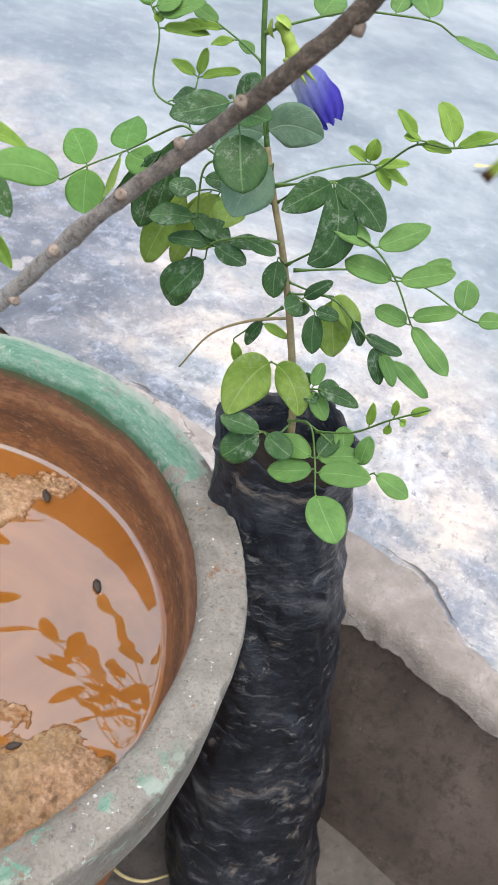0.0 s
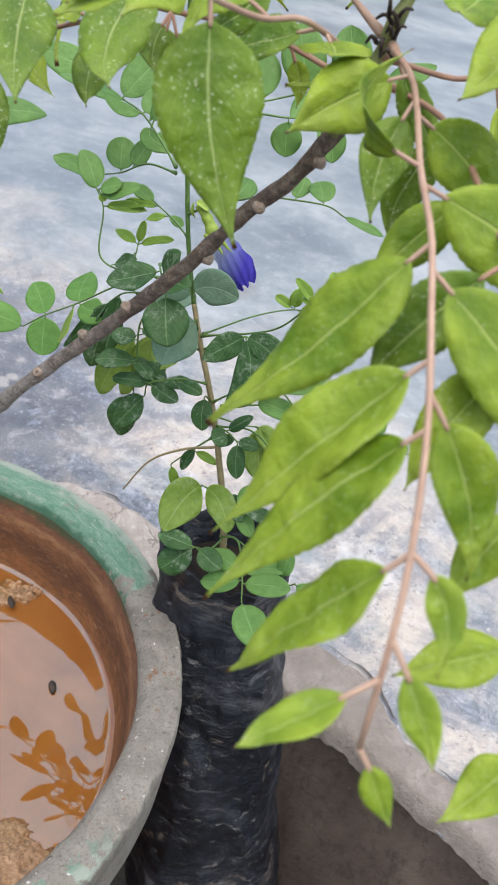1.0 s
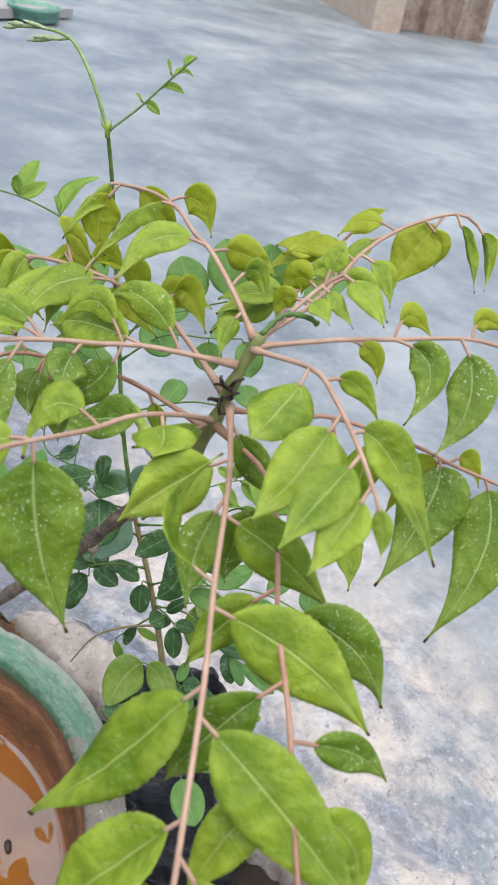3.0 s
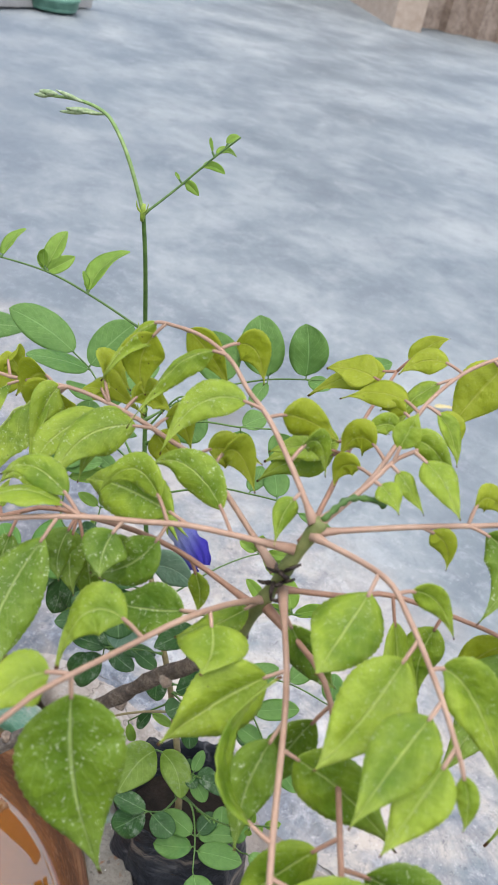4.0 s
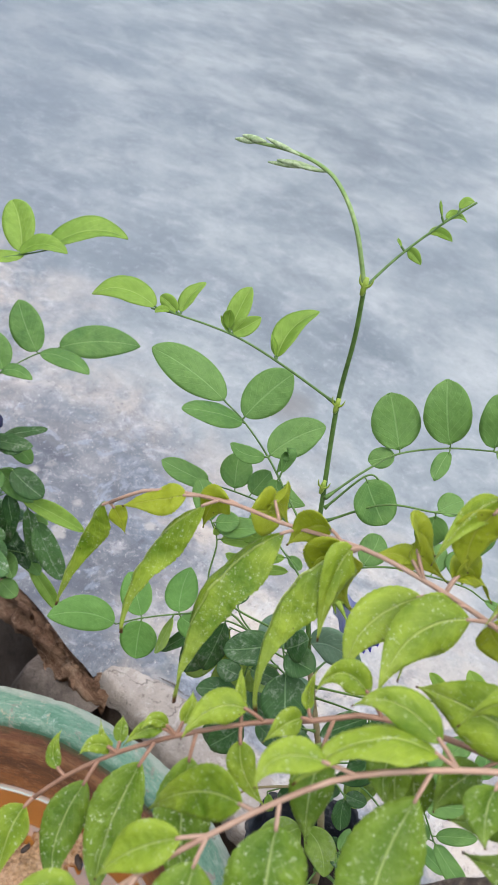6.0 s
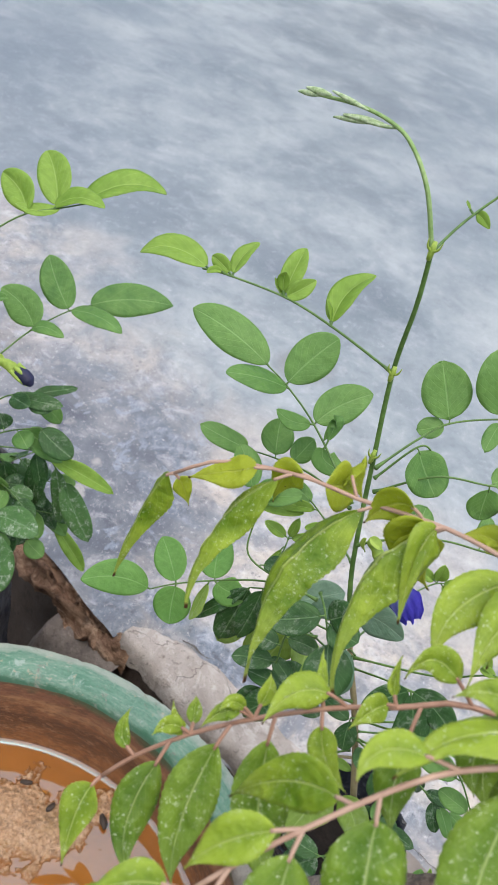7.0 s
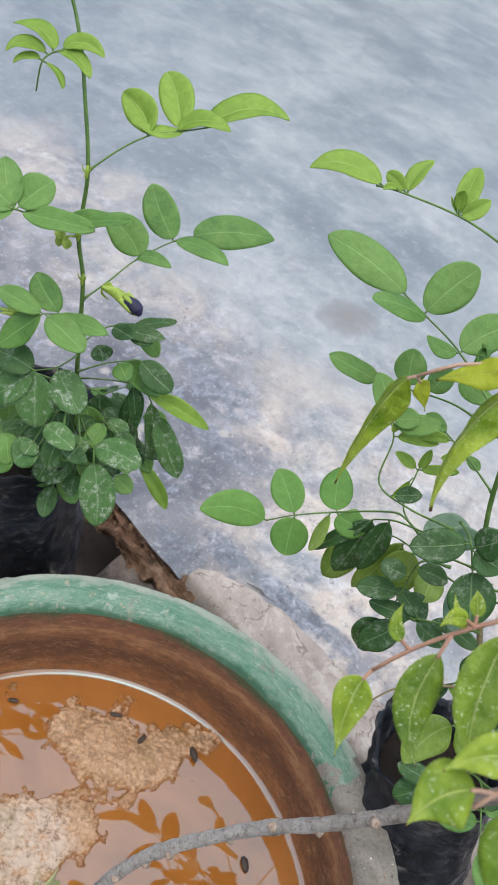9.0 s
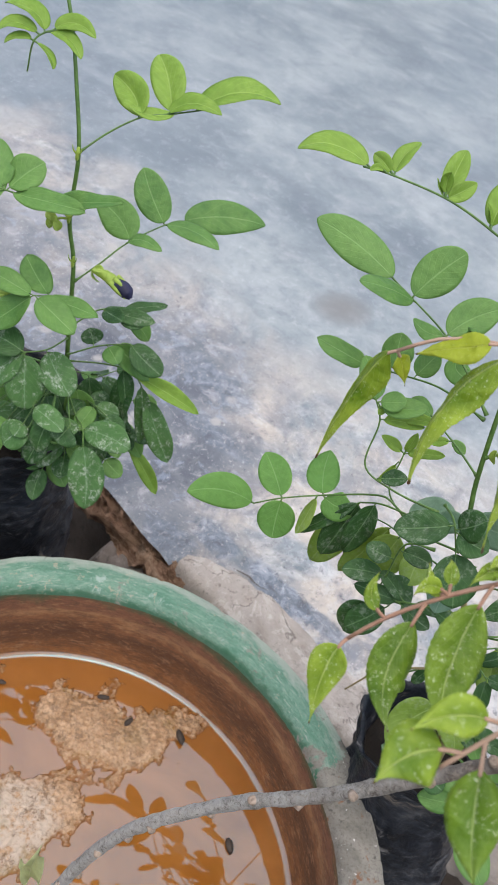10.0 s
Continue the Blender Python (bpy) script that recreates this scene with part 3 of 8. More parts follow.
# leaf undersides with daylight behind them: the yellow glow is put into the colour
M_CURRY_BACKLIT = leaf_material("backlit_yellow_leaf", (0.33, 0.40, 0.018), (0.45, 0.53, 0.048), (0.52, 0.54, 0.13), (1.0, 0.97, 0.35), share=0.5, rough=0.4, dew=0.2, veins=8)
M_PEA = leaf_material("vine_leaf", (0.078, 0.195, 0.042), (0.150, 0.295, 0.070), (0.24, 0.40, 0.14), (1.0, 1.0, 0.5), share=0.3, rough=0.42, veins=7)
# dusty deep green leaves, coloured darker still for the shade inside the vines
M_PEA_DARK = leaf_material("shade_dark_dusty_leaf", (0.013, 0.054, 0.010), (0.040, 0.108, 0.026), (0.16, 0.28, 0.11), (0.9, 1.0, 0.5), spots=0.4, share=0.2, rough=0.45, veins=7)
M_PEA_YOUNG = leaf_material("young_vine_leaf", (0.16, 0.30, 0.030), (0.25, 0.40, 0.065), (0.36, 0.50, 0.15), (1.0, 1.0, 0.45), share=0.38, rough=0.45, veins=7)
M_PEA_OLIVE = leaf_material("yellowing_vine_leaf", (0.155, 0.270, 0.025), (0.275, 0.400, 0.085), (0.38, 0.48, 0.17), (1.0, 1.0, 0.4), spots=0.35, share=0.4, rough=0.5, veins=7)
M_PETAL = petal_material()
M_NAVY = stem_material("wilted_navy_petal", (0.005, 0.006, 0.026), (0.018, 0.019, 0.062), 0.6, 60)
M_CALYX = stem_material("green_calyx", (0.15, 0.24, 0.020), (0.30, 0.40, 0.070), 0.5, 90)
M_SHOOT = stem_material("pale_vine_shoot", (0.12, 0.22, 0.05), (0.24, 0.34, 0.13), 0.5, 150)
M_FUZZ = stem_material("silvery_folded_bud", (0.16, 0.25, 0.09), (0.42, 0.50, 0.31), 0.7, 420, 0.5)
M_DARKBIT = stem_material("dark_husk", (0.015, 0.011, 0.008), (0.06, 0.04, 0.028), 0.7, 90)
M_BLOCK = plaster_material("weathered_brown_block", (0.17, 0.125, 0.095), (0.42, 0.33, 0.265), 0.8)
M_PINKWALL = plaster_material("pale_pink_wall", (0.37, 0.285, 0.215), (0.48, 0.385, 0.31), 0.3)
M_GREENPOT = stem_material("green_plastic", (0.07, 0.18, 0.13), (0.17, 0.33, 0.25), 0.5, 12)
M_PALEPAD = plaster_material("pale_cement_pad", (0.26, 0.25, 0.24), (0.33, 0.32, 0.31), 0.3)
M_SCAR = stem_material("leaf_scar_wood", (0.20, 0.145, 0.105), (0.38, 0.30, 0.235), 0.8, 300, 0.5)
M_DRY = stem_material("dry_leaf", (0.40, 0.33, 0.15), (0.55, 0.47, 0.24), 0.7, 60)


# ---- building helpers ----
def mesh_of(name, verts, faces, material, smooth=True):
    me = bpy.data.meshes.new(name)
    me.from_pydata([tuple(v) for v in verts], [], faces)
    me.materials.append(material)
    if smooth:
        me.polygons.foreach_set("use_smooth", [True] * len(me.polygons))
    me.update()
    return me


def part(name, me, parent, label="", m=None):
    ob = new(name, me)
    ob.parent = parent
    if m is not None:
        ob.matrix_local = m
    if label:
        ob["label"] = label
    return ob


def thing(name, at, label, category, group="", kind=""):
    ob = new(name)
    ob.location = at
    return tagged(ob, label, category, group, kind)


def spline(pts, n):
    """n + 1 points on a smooth curve through pts, evenly spread."""
    p = [Vector(q) for q in pts]
    if len(p) == 2:
        return [p[0].lerp(p[1], i / n) for i in range(n + 1)]
    p = [p[0] * 2 - p[1]] + p + [p[-1] * 2 - p[-2]]
    dense = []
    for i in range(1, len(p) - 2):
        a, b, c, d = p[i - 1:i + 3]
        for k in range(12):
            t = k / 12
            dense.append(0.5 * (2 * b + (c - a) * t + (2 * a - 5 * b + 4 * c - d) * t * t + (3 * b - a - 3 * c + d) * t ** 3))
    dense.append(p[-2])
    run = [0.0]
    for a, b in zip(dense, dense[1:]):
        run.append(run[-1] + (b - a).length)
    out, j = [], 0
    for i in range(n + 1):
        want = run[-1] * i / n
        while j < len(run) - 2 and run[j + 1] < want:
            j += 1
        seg = run[j + 1] - run[j]
        out.append(dense[j].lerp(dense[j + 1], min(1, (want - run[j]) / seg) if seg > 1e-9 else 0))
    return out


def tube_data(path, radius, sides=8, verts=None, faces=None, rough=0.0, seed=0):
    """A closed tube round a path; radius is a function of 0..1."""
    verts = [] if verts is None else verts
    faces = [] if faces is None else faces
    first, n = len(verts), len(path)
    side = None
    for i, q in enumerate(path):
        d = (path[min(i + 1, n - 1)] - path[max(i - 1, 0)]).normalized()
        if side is None:
            side = d.orthogonal().normalized()
        side = (side - d * side.dot(d)).normalized()
        up = d.cross(side)
        r = radius(i / (n - 1))
        for k in range(sides):
            a = 2 * math.pi * k / sides
            v = side * math.cos(a) + up * math.sin(a)
            rr = r
            if rough:
                rr *= 1 + rough * noise.noise(Vector((q.x * 140 + seed, q.y * 140 + k * 1.7, q.z * 140)))
            verts.append(q + v * rr)
    for i in range(n - 1):
        for k in range(sides):
            a, b = first + i * sides + k, first + i * sides + (k + 1) % sides
            faces.append((a, b, b + sides, a + sides))
    faces.append(tuple(first + k for k in reversed(range(sides))))
    faces.append(tuple(first + (n - 1) * sides + k for k in range(sides)))
    return verts, faces


def leaf_mesh(length, width, kind, fold, arch, seed, material, bend=0.0, nu=16, nv=8):
    """A thin blade: base at the origin, tip along +X, upper side +Z. kind: 'pointed' (toothed, drawn-out tip) or 'round'."""
    rng = random.Random(seed)
    a, b = (0.96, 1.42) if kind == "pointed" else (0.55, 0.60)
    if kind == "pointed":
        nu, nv = 36, 10
    peak = a / (a + b)
    top = peak ** a * (1 - peak) ** b
    twist, wave, lean = rng.uniform(-0.5, 0.5), rng.uniform(0.02, 0.05) * (1.9 if kind == "pointed" else 0.8), rng.uniform(-0.16, 0.16) + bend * 4
    ph = rng.uniform(0, 6.28)
    verts, uvs = [], []
    for i in range(nu + 1):
        u = i / nu
        uu = min(max(u, 0.0), 1.0)
        h = (max(uu, 1e-4) ** a * max(1 - uu, 1e-4) ** b) / top * width / 2
        if kind == "pointed":
            h *= 1 + 0.011 * (1 if i % 2 else -1) * (1 if 2 < i < nu - 2 else 0)
            h = max(h, width * 0.018)
        else:
            h = max(h, width * 0.03)
        for j in range(nv + 1):
            s = j / nv * 2 - 1
            y = s * h
            z = arch * length * 4 * u * (1 - u) * (0.75 + 0.5 * u) + abs(y) * math.tan(fold) * (1 - 0.3 * abs(s))
            z += wave * length * math.sin(u * 9 + ph) * abs(s) ** 1.5 * (1 if s > 0 else -0.8)
            z += twist * y * (u - 0.4) + (0.022 if kind == "pointed" else 0.012) * length * noise.fractal(Vector((u * 5 + seed, s * 2.2, 0.5)), 0.8, 2, 3)
            yy = y * math.cos(fold * 0.6) + lean * length * u * (1 - u)
            verts.append((u * length, yy, z))
            uvs.append((u, 0.5 + s * 0.5))
    faces = []
    for i in range(nu):
        for j in range(nv):
            k = i * (nv + 1) + j
            faces.append((k, k + nv + 1, k + nv + 2, k + 1))
    # the underside, a hair below
    thick = 0.00022
    n0 = len(verts)
    verts += [(x, y, z - thick) for x, y, z in verts]
    uvs += uvs
    faces += [tuple(n0 + k for k in reversed(f)) for f in faces]
    rimline = [j for j in range(nv + 1)] + [i * (nv + 1) + nv for i in range(1, nu + 1)] + [nu * (nv + 1) + j for j in range(nv - 1, -1, -1)] + [i * (nv + 1) for i in range(nu - 1, 0, -1)]
    for p, q in zip(rimline, rimline[1:] + rimline[:1]):
        faces.append((p, q, n0 + q, n0 + p))
    me = mesh_of("blade", verts, faces, material)
    layer = me.uv_layers.new(name="UVMap")
    vi = np.empty(len(me.loops), dtype=np.int32)
    me.loops.foreach_get("vertex_index", vi)
    layer.data.foreach_set("uv", np.array(uvs, dtype=np.float32)[vi].ravel())
    return me


LIGHTWARD = Vector((0.05, -0.5, 0.86))
LEAF_COUNT = [0]


def blade(parent, base, tip, width, kind, material, fold=0.15, arch=0.04, face=None, name="leaflet", label="", bend=0.0):
    """One leaf blade from base to tip, its upper side turned to face."""
    base, tip = Vector(base), Vector(tip)
    d = tip - base
    length = d.length
    d.normalize()
    f = Vector(face) if face else LIGHTWARD
    z = (f - d * f.dot(d))
    if z.length < 0.05:
        z = Vector((0, -1, 0.2)) - d * d.dot(Vector((0, -1, 0.2)))
    z.normalize()
    y = z.cross(d)
    LEAF_COUNT[0] += 1
    me = leaf_mesh(length, width, kind, fold, arch, LEAF_COUNT[0], material, bend)
    m = Matrix((d, y, z)).transposed().to_4x4()
    m.translation = base
    ob = new(name, me)
    ob.parent = parent
    ob.matrix_parent_inverse = Matrix.Identity(4)
    ob.matrix_basis = Matrix.Translation(-parent_origin(parent)) @ m
    if label:
        ob["label"] = label
    return ob


def parent_origin(ob):
    o = Vector((0, 0, 0))
    while ob is not None:
        o += ob.location
        ob = ob.parent
    return o


def frond(plant, name, pts, leaflets, kind, material, stalk, r0, r1, fold=0.15, arch=0.04, petiole=0.006, label=""):
    """A compound leaf: a stalk through pts with leaflets (place along it 0..1, tip, width, and options)."""
    path = spline(pts, 28)
    verts, faces = tube_data(path, lambda t: (r0 + (r1 - r0) * t) * (1 + 0.9 * max(0, 1 - t / 0.07)), 7)
    rng = random.Random(len(leaflets) * 7 + int(abs(path[0].x) * 1e4))
    made = []
    for s, tip, width, *more in leaflets:
        opt = more[0] if more else {}
        q = path[min(28, max(0, round(s * 28)))]
        tip = Vector(tip)
        d = (tip - q).normalized()
        length = (tip - q).length
        pl = min(petiole, length * 0.27)
        along = (path[min(28, round(s * 28) + 1)] - path[max(0, round(s * 28) - 1)]).normalized()
        start = q + (d * 0.8 + along * 0.35).normalized() * pl
        if pl > 0.001:
            tube_data(spline((q, q + (d * 0.5 + along * 0.6).normalized() * pl * 0.5, start + d * 0.002), 4), lambda t: max(r1, r0 * 0.64) * (1 - 0.2 * t), 6, verts, faces)
        made.append((start, tip, width, opt))
    me = mesh_of("stalk", verts, faces, stalk)
    ob = part(name, me, plant, label)
    ob.matrix_basis = Matrix.Translation(-parent_origin(plant))
    for start, tip, width, opt in made:
        mat = opt.get("mat", material)
        blade(ob, start, tip, width, kind, mat, opt.get("fold", fold + (0.35 if mat is M_PEA_YOUNG else 0) + rng.uniform(-0.08, 0.14)), opt.get("arch", arch + rng.uniform(-0.03, 0.04)), opt.get("face"), bend=opt.get("bend", 0.0))
    return ob, path, stalk


# ---- setting ----
EDGE = Vector((0.186, 0.573, 0.25))      # a point on the edge of the raised floor
TURN_EDGE = math.atan2(-0.075, 0.151)    # its direction
M_EDGE = Matrix.Translation(EDGE) @ Matrix.Rotation(TURN_EDGE, 4, "Z")


def spread(lo, hi, fine_lo, fine_hi, step, far):
    xs = list(np.arange(fine_lo, fine_hi + 1e-6, step))
    x, s = fine_hi, step
    while x < hi:
        s *= far
        x = min(hi, x + s)
        xs.append(x)
    x, s = fine_lo, step
    while x > lo:
        s *= far
        x = max(lo, x - s)
        xs.insert(0, x)
    return xs


def build_floor():
    xs = spread(-60, 60, -1.6, 1.2, 0.02, 1.35)
    ys = spread(0.012, 80, 0.012, 1.0, 0.02, 1.3)
    verts, faces = [], []
    for y in ys:
        for x in xs:
            amp = 0.0022 * min(1, 3 / (1 + abs(x) + y))
            z = 0.008 * min(y, 4) + amp * noise.fractal(Vector((x * 5, y * 5, 0)), 0.8, 2, 4)
            jut = 0.012 * noise.noise(Vector((x * 9, 3, 0))) if y < 0.02 else 0
            if y < 0.05:
                z -= 0.02 * min(1, max(0, (x + 0.475) / 0.03))
            verts.append((x, y + jut, z))
    w = len(xs)
    for j in range(len(ys) - 1):
        for i in range(w - 1):
            k = j * w + i
            faces.append((k, k + 1, k + w + 1, k + w))
    ob = new("floor", mesh_of("floor", verts, faces, M_FLOOR))
    ob.matrix_world = M_EDGE
    return tagged(ob, "pale blue-grey trowelled cement floor, cloudy and worn", "floor", kind="structure")


def build_ledge():
    """Rough plaster lip along the floor's edge, and the dark rendered face below it."""
    xs = spread(-30, 30, -0.5, 1.0, 0.005, 1.5)
    xs = [x for x in xs if x >= -0.455]
    rows = 12

    def back(x):
        """How far the lip reaches onto the floor."""
        w = float(np.interp(x, (-0.455, -0.435, -0.40, -0.30, -0.06, 0.02, 0.10, 0.16, 0.35), (0.040, 0.062, 0.076, 0.086, 0.097, 0.094, 0.063, 0.054, 0.066)))
        return w + 0.009 * noise.fractal(Vector((x * 14, 1.3, 0)), 0.75, 2, 6)

    verts, faces = [], []
    for x in xs:
        wide = back(x)
        edge = 0.011 + 0.010 * noise.fractal(Vector((x * 14, 7.1, 0)), 0.7, 2, 5)
        for j in range(rows + 1):
            t = j / rows
            y = wide * (1 - t) + edge * t
            z = -0.004 + 0.0085 * min(1, t * 8) - 0.005 * (max(0, t - 0.8) / 0.2) ** 2
            z += 0.0026 * noise.fractal(Vector((x * 26, y * 26, 2)), 0.5, 2, 6) * min(1, t * 5)
            verts.append((x, y, z + 0.0008 * min(y, 4)))
        for dy, dz in ((-0.004, -0.012), (-0.006, -0.022)):
            verts.append((x, edge + dy + 0.003 * noise.noise(Vector((x * 40, dz * 90, 5))), dz - (0.010 * abs(noise.fractal(Vector((x * 36, 9, 1)), 0.6, 2, 5)) if dz < -0.02 else 0)))
    w = rows + 3
    for i in range(len(xs) - 1):
        for j in range(w - 1):
            k = i * w + j
            faces.append((k, k + 1, k + w + 1, k + w))
    lip = new("ledge_lip", mesh_of("ledge_lip", verts, faces, M_LIP))
    lip.matrix_world = M_EDGE
    tagged(lip, "rough grey plaster lip along the floor edge", "trim", kind="structure")
    # a dark crack opens here and there where the lip meets the floor
    verts, faces = [], []
    line = list(np.arange(-0.43, 0.45, 0.004))
    for x in line:
        half = max(0.0, 0.0017 * (0.25 + 1.5 * noise.fractal(Vector((x * 11, 5.2, 0)), 0.7, 2, 5)))
        mid = back(x) - 0.001
        verts += [(x, mid - half, 0.0042), (x, mid + half, 0.0042)]
    faces = [(2 * i, 2 * i + 2, 2 * i + 3, 2 * i + 1) for i in range(len(line) - 1)]
    crack = new("lip_crack", mesh_of("lip_crack", verts, faces, M_GROUND))
    crack.matrix_world = M_EDGE
    tagged(crack, "dark hairline crack between plaster lip and floor", "crack", kind="structure")
    verts, faces = [], []
    xs2 = spread(-30, 30, -1.2, 1.0, 0.015, 1.5)
    for x in xs2:
        e = 0.011 + 0.010 * noise.fractal(Vector((x * 14, 7.1, 0)), 0.7, 2, 5) - 0.004
        for j in range(15):
            t = j / 14
            y = (e + 0.009) * (1 - t) - 0.010 * t + 0.004 * noise.fractal(Vector((x * 7, t * 3, 4)), 0.8, 2, 4)
            if x < -0.44:
                y += 0.035
            verts.append((x, y, -0.012 - 0.323 * t))
    w = 15
    for i in range(len(xs2) - 1):
        for j in range(w - 1):
            k = i * w + j
            faces.append((k, k + 1, k + w + 1, k + w))
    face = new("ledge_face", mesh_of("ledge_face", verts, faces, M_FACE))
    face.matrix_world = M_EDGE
    tagged(face, "dark grey-brown rendered face of the step", "wall", kind="structure")
    # broken stretch: brown core under the cement skin
    verts, faces = [], []
    xs3 = list(np.arange(-1.4, -0.425, 0.004))
    for x in xs3:
        fade = min(1, (-0.425 - x) / 0.05)
        for j in range(11):
            t = j / 10
            y = 0.022 - 0.036 * t * (0.6 + 0.4 * fade) + 0.011 * noise.fractal(Vector((x * 15, t * 4, 3)), 0.6, 2, 6)
            z = -0.004 - 0.010 * t - 0.05 * max(0, t - 0.55) ** 2 * 4 * 0.5 + 0.015 * noise.fractal(Vector((x * 18, t * 7, 8)), 0.5, 2, 6)
            verts.append((x, y, min(z - 0.004 * (1 - fade), 0.002 if t > 0.35 else -0.0045)))
    for i in range(len(xs3) - 1):
        for j in range(10):
            k = i * 11 + j
            faces.append((k, k + 1, k + 12, k + 11))
    core = new("broken_edge", mesh_of("broken_edge", verts, faces, M_BROKEN))
    core.matrix_world = M_EDGE
    tagged(core, "broken floor edge showing crumbly brown core", "edge", kind="structure")
    # pale slab leaning below the broken stretch
    verts, faces = [], []
    xs4 = list(np.arange(-0.585, -0.43, 0.006))
    for x in xs4:
        for j, (y, z) in enumerate(((0.012, -0.030), (-0.022, -0.034), (-0.046, -0.075), (-0.056, -0.33), (0.012, -0.33))):
            n = noise.fractal(Vector((x * 18, j * 1.7, 6)), 0.8, 2, 4)
            sink = 0.10 * max(0, (-0.548 - x) / 0.037) if j < 3 else 0
            verts.append((x, y + 0.012 * n, z - sink + 0.016 * n * (1 if j < 3 else 0)))
    for i in range(len(xs4) - 1):
        for j in range(4):
            k = i * 5 + j
            faces.append((k, k + 1, k + 6, k + 5))
    slab = new("ledge_footing", mesh_of("ledge_footing", verts, faces, M_FOOTING))
    slab.matrix_world = M_EDGE
    tagged(slab, "pale chipped cement footing under the broken edge", "footing", kind="structure")


def build_ground():
    xs = spread(-60, 60, -1.2, 1.2, 0.04, 1.5)
    ys = [0.04] + [-v for v in spread(0.0, 60, 0.0, 1.6, 0.04, 1.5)]
    verts = [(x, y, -0.33 + 0.003 * noise.fractal(Vector((x * 5, y * 5, 2)), 0.8, 2, 4) * (abs(x) < 2)) for y in ys for x in xs]
    w = len(xs)
    faces = [(j * w + i, (j + 1) * w + i, (j + 1) * w + i + 1, j * w + i + 1) for j in range(len(ys) - 1) for i in range(w - 1)]
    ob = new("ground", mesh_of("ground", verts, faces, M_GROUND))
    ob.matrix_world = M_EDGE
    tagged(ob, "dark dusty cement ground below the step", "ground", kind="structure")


build_floor()
build_ledge()
build_ground()
GROUND_Z = 0.25 - 0.33


# ---- pot with water ----
POT = Vector((-0.186, 0.343, GROUND_Z))
RIM = 0.43


def lathe(profile, steps, wobble=0.0, seed=0.0, chip=None):
    verts, faces = [], []
    for i in range(steps):
        a = 2 * math.pi * i / steps
        for k, (r, z) in enumerate(profile):
            rr = r + wobble * noise.fractal(Vector((math.cos(a) * 2.5 + seed, math.sin(a) * 2.5, z * 9)), 0.8, 2, 4)
            zz = z
            if chip:
                rr, zz = chip(a, k, rr, zz)
            verts.append((rr * math.cos(a), rr * math.sin(a), zz))
    n = len(profile)
    for i in range(steps):
        j = (i + 1) % steps
        for k in range(n - 1):
            faces.append((i * n + k, j * n + k, j * n + k + 1, i * n + k + 1))
    return verts, faces


def build_pot():
    t = thing("water_pot", POT, "large round grey cement pot with worn green painted rim", "pot")
    h = RIM - GROUND_Z
    # heights in the mesh count from the rim, so that stains follow it
    outer = [(0.0, -h), (0.185, -h), (0.195, -h + 0.01), (0.225, -0.30), (0.248, -0.12), (0.252, -0.075), (0.257, -0.07), (0.268, -0.062), (0.2695, -0.03), (0.2715, -0.008), (0.2712, -0.0025), (0.2695, 0.0)]
    inner = [(0.2590, 0.0008), (0.2490, 0.0004), (0.2425, -0.0018), (0.2385, -0.0058), (0.2358, -0.012), (0.2350, -0.03), (0.2310, -0.06), (0.2262, -0.085), (0.2225, -0.10), (0.205, -0.135), (0.0, -0.145)]

    def chip(a, k, r, z):
        if 8 <= k <= 14:
            n = noise.fractal(Vector((math.cos(a) * 9, math.sin(a) * 9, 4.0)), 0.8, 2, 5)
            if k in (9, 10, 11):
                r -= max(0, n - 0.30) * (0.008 if math.sin(a) < 0.3 else 0.003) + 0.0007 * noise.noise(Vector((math.cos(a) * 40, math.sin(a) * 40, 2.0)))
                z -= max(0, n - 0.32) * (0.004 if math.sin(a) < 0.3 else 0.001)
            z += 0.0007 * noise.fractal(Vector((math.cos(a) * 30, math.sin(a) * 30, k * 1.3)), 0.8, 2, 4)
        if k in (14, 15):
            r += 0.0022 * noise.fractal(Vector((math.cos(a) * 22, math.sin(a) * 22, 1.0)), 0.8, 2, 4)
        return r, z

    verts, faces = lathe(outer + inner, 420, 0.0012, 3.0, chip)
    n, low = len(outer + inner), 6
    rows = [f for f in faces if (f[0] % n) < low], [f for f in faces if low <= (f[0] % n) < 17], [f for f in faces if (f[0] % n) >= 17]
    for name, fs, label in zip(("pot_body", "pot_rim", "pot_lining"), rows, ("grey cement body", "flat chipped rim with worn green paint", "silt-stained brown inner wall")):
        keep = sorted({k for f in fs for k in f})
        at = {k: i for i, k in enumerate(keep)}
        me = mesh_of(name, [verts[k] for k in keep], [tuple(at[k] for k in f) for f in fs], M_POT)
        me.set_sharp_from_angle(angle=0.8)
        ob = part(name, me, t, label)
        ob.location = (0, 0, h)
    return t


def build_water():
    rings, steps = 30, 96
    verts, faces = [(0, 0, 0)], []
    for i in range(1, rings + 1):
        r = 0.2180 * i / (rings - 4) if i <= rings - 4 else 0.2180 + 0.0056 * (i - rings + 4) / 4
        for k in range(steps):
            a = 2 * math.pi * k / steps
            z = 0.0026 * (max(0, i - rings + 4) / 4) ** 2
            verts.append((r * math.cos(a), r * math.sin(a), z))
    for k in range(steps):
        faces.append((0, 1 + k, 1 + (k + 1) % steps))
    for i in range(rings - 1):
        for k in range(steps):
            a, b = 1 + i * steps + k, 1 + i * steps + (k + 1) % steps
            faces.append((a, a + steps, b + steps, b))
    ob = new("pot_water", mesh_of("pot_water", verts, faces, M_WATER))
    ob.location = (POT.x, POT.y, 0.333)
    tagged(ob, "still silty orange-brown water filling the cement pot", "water")


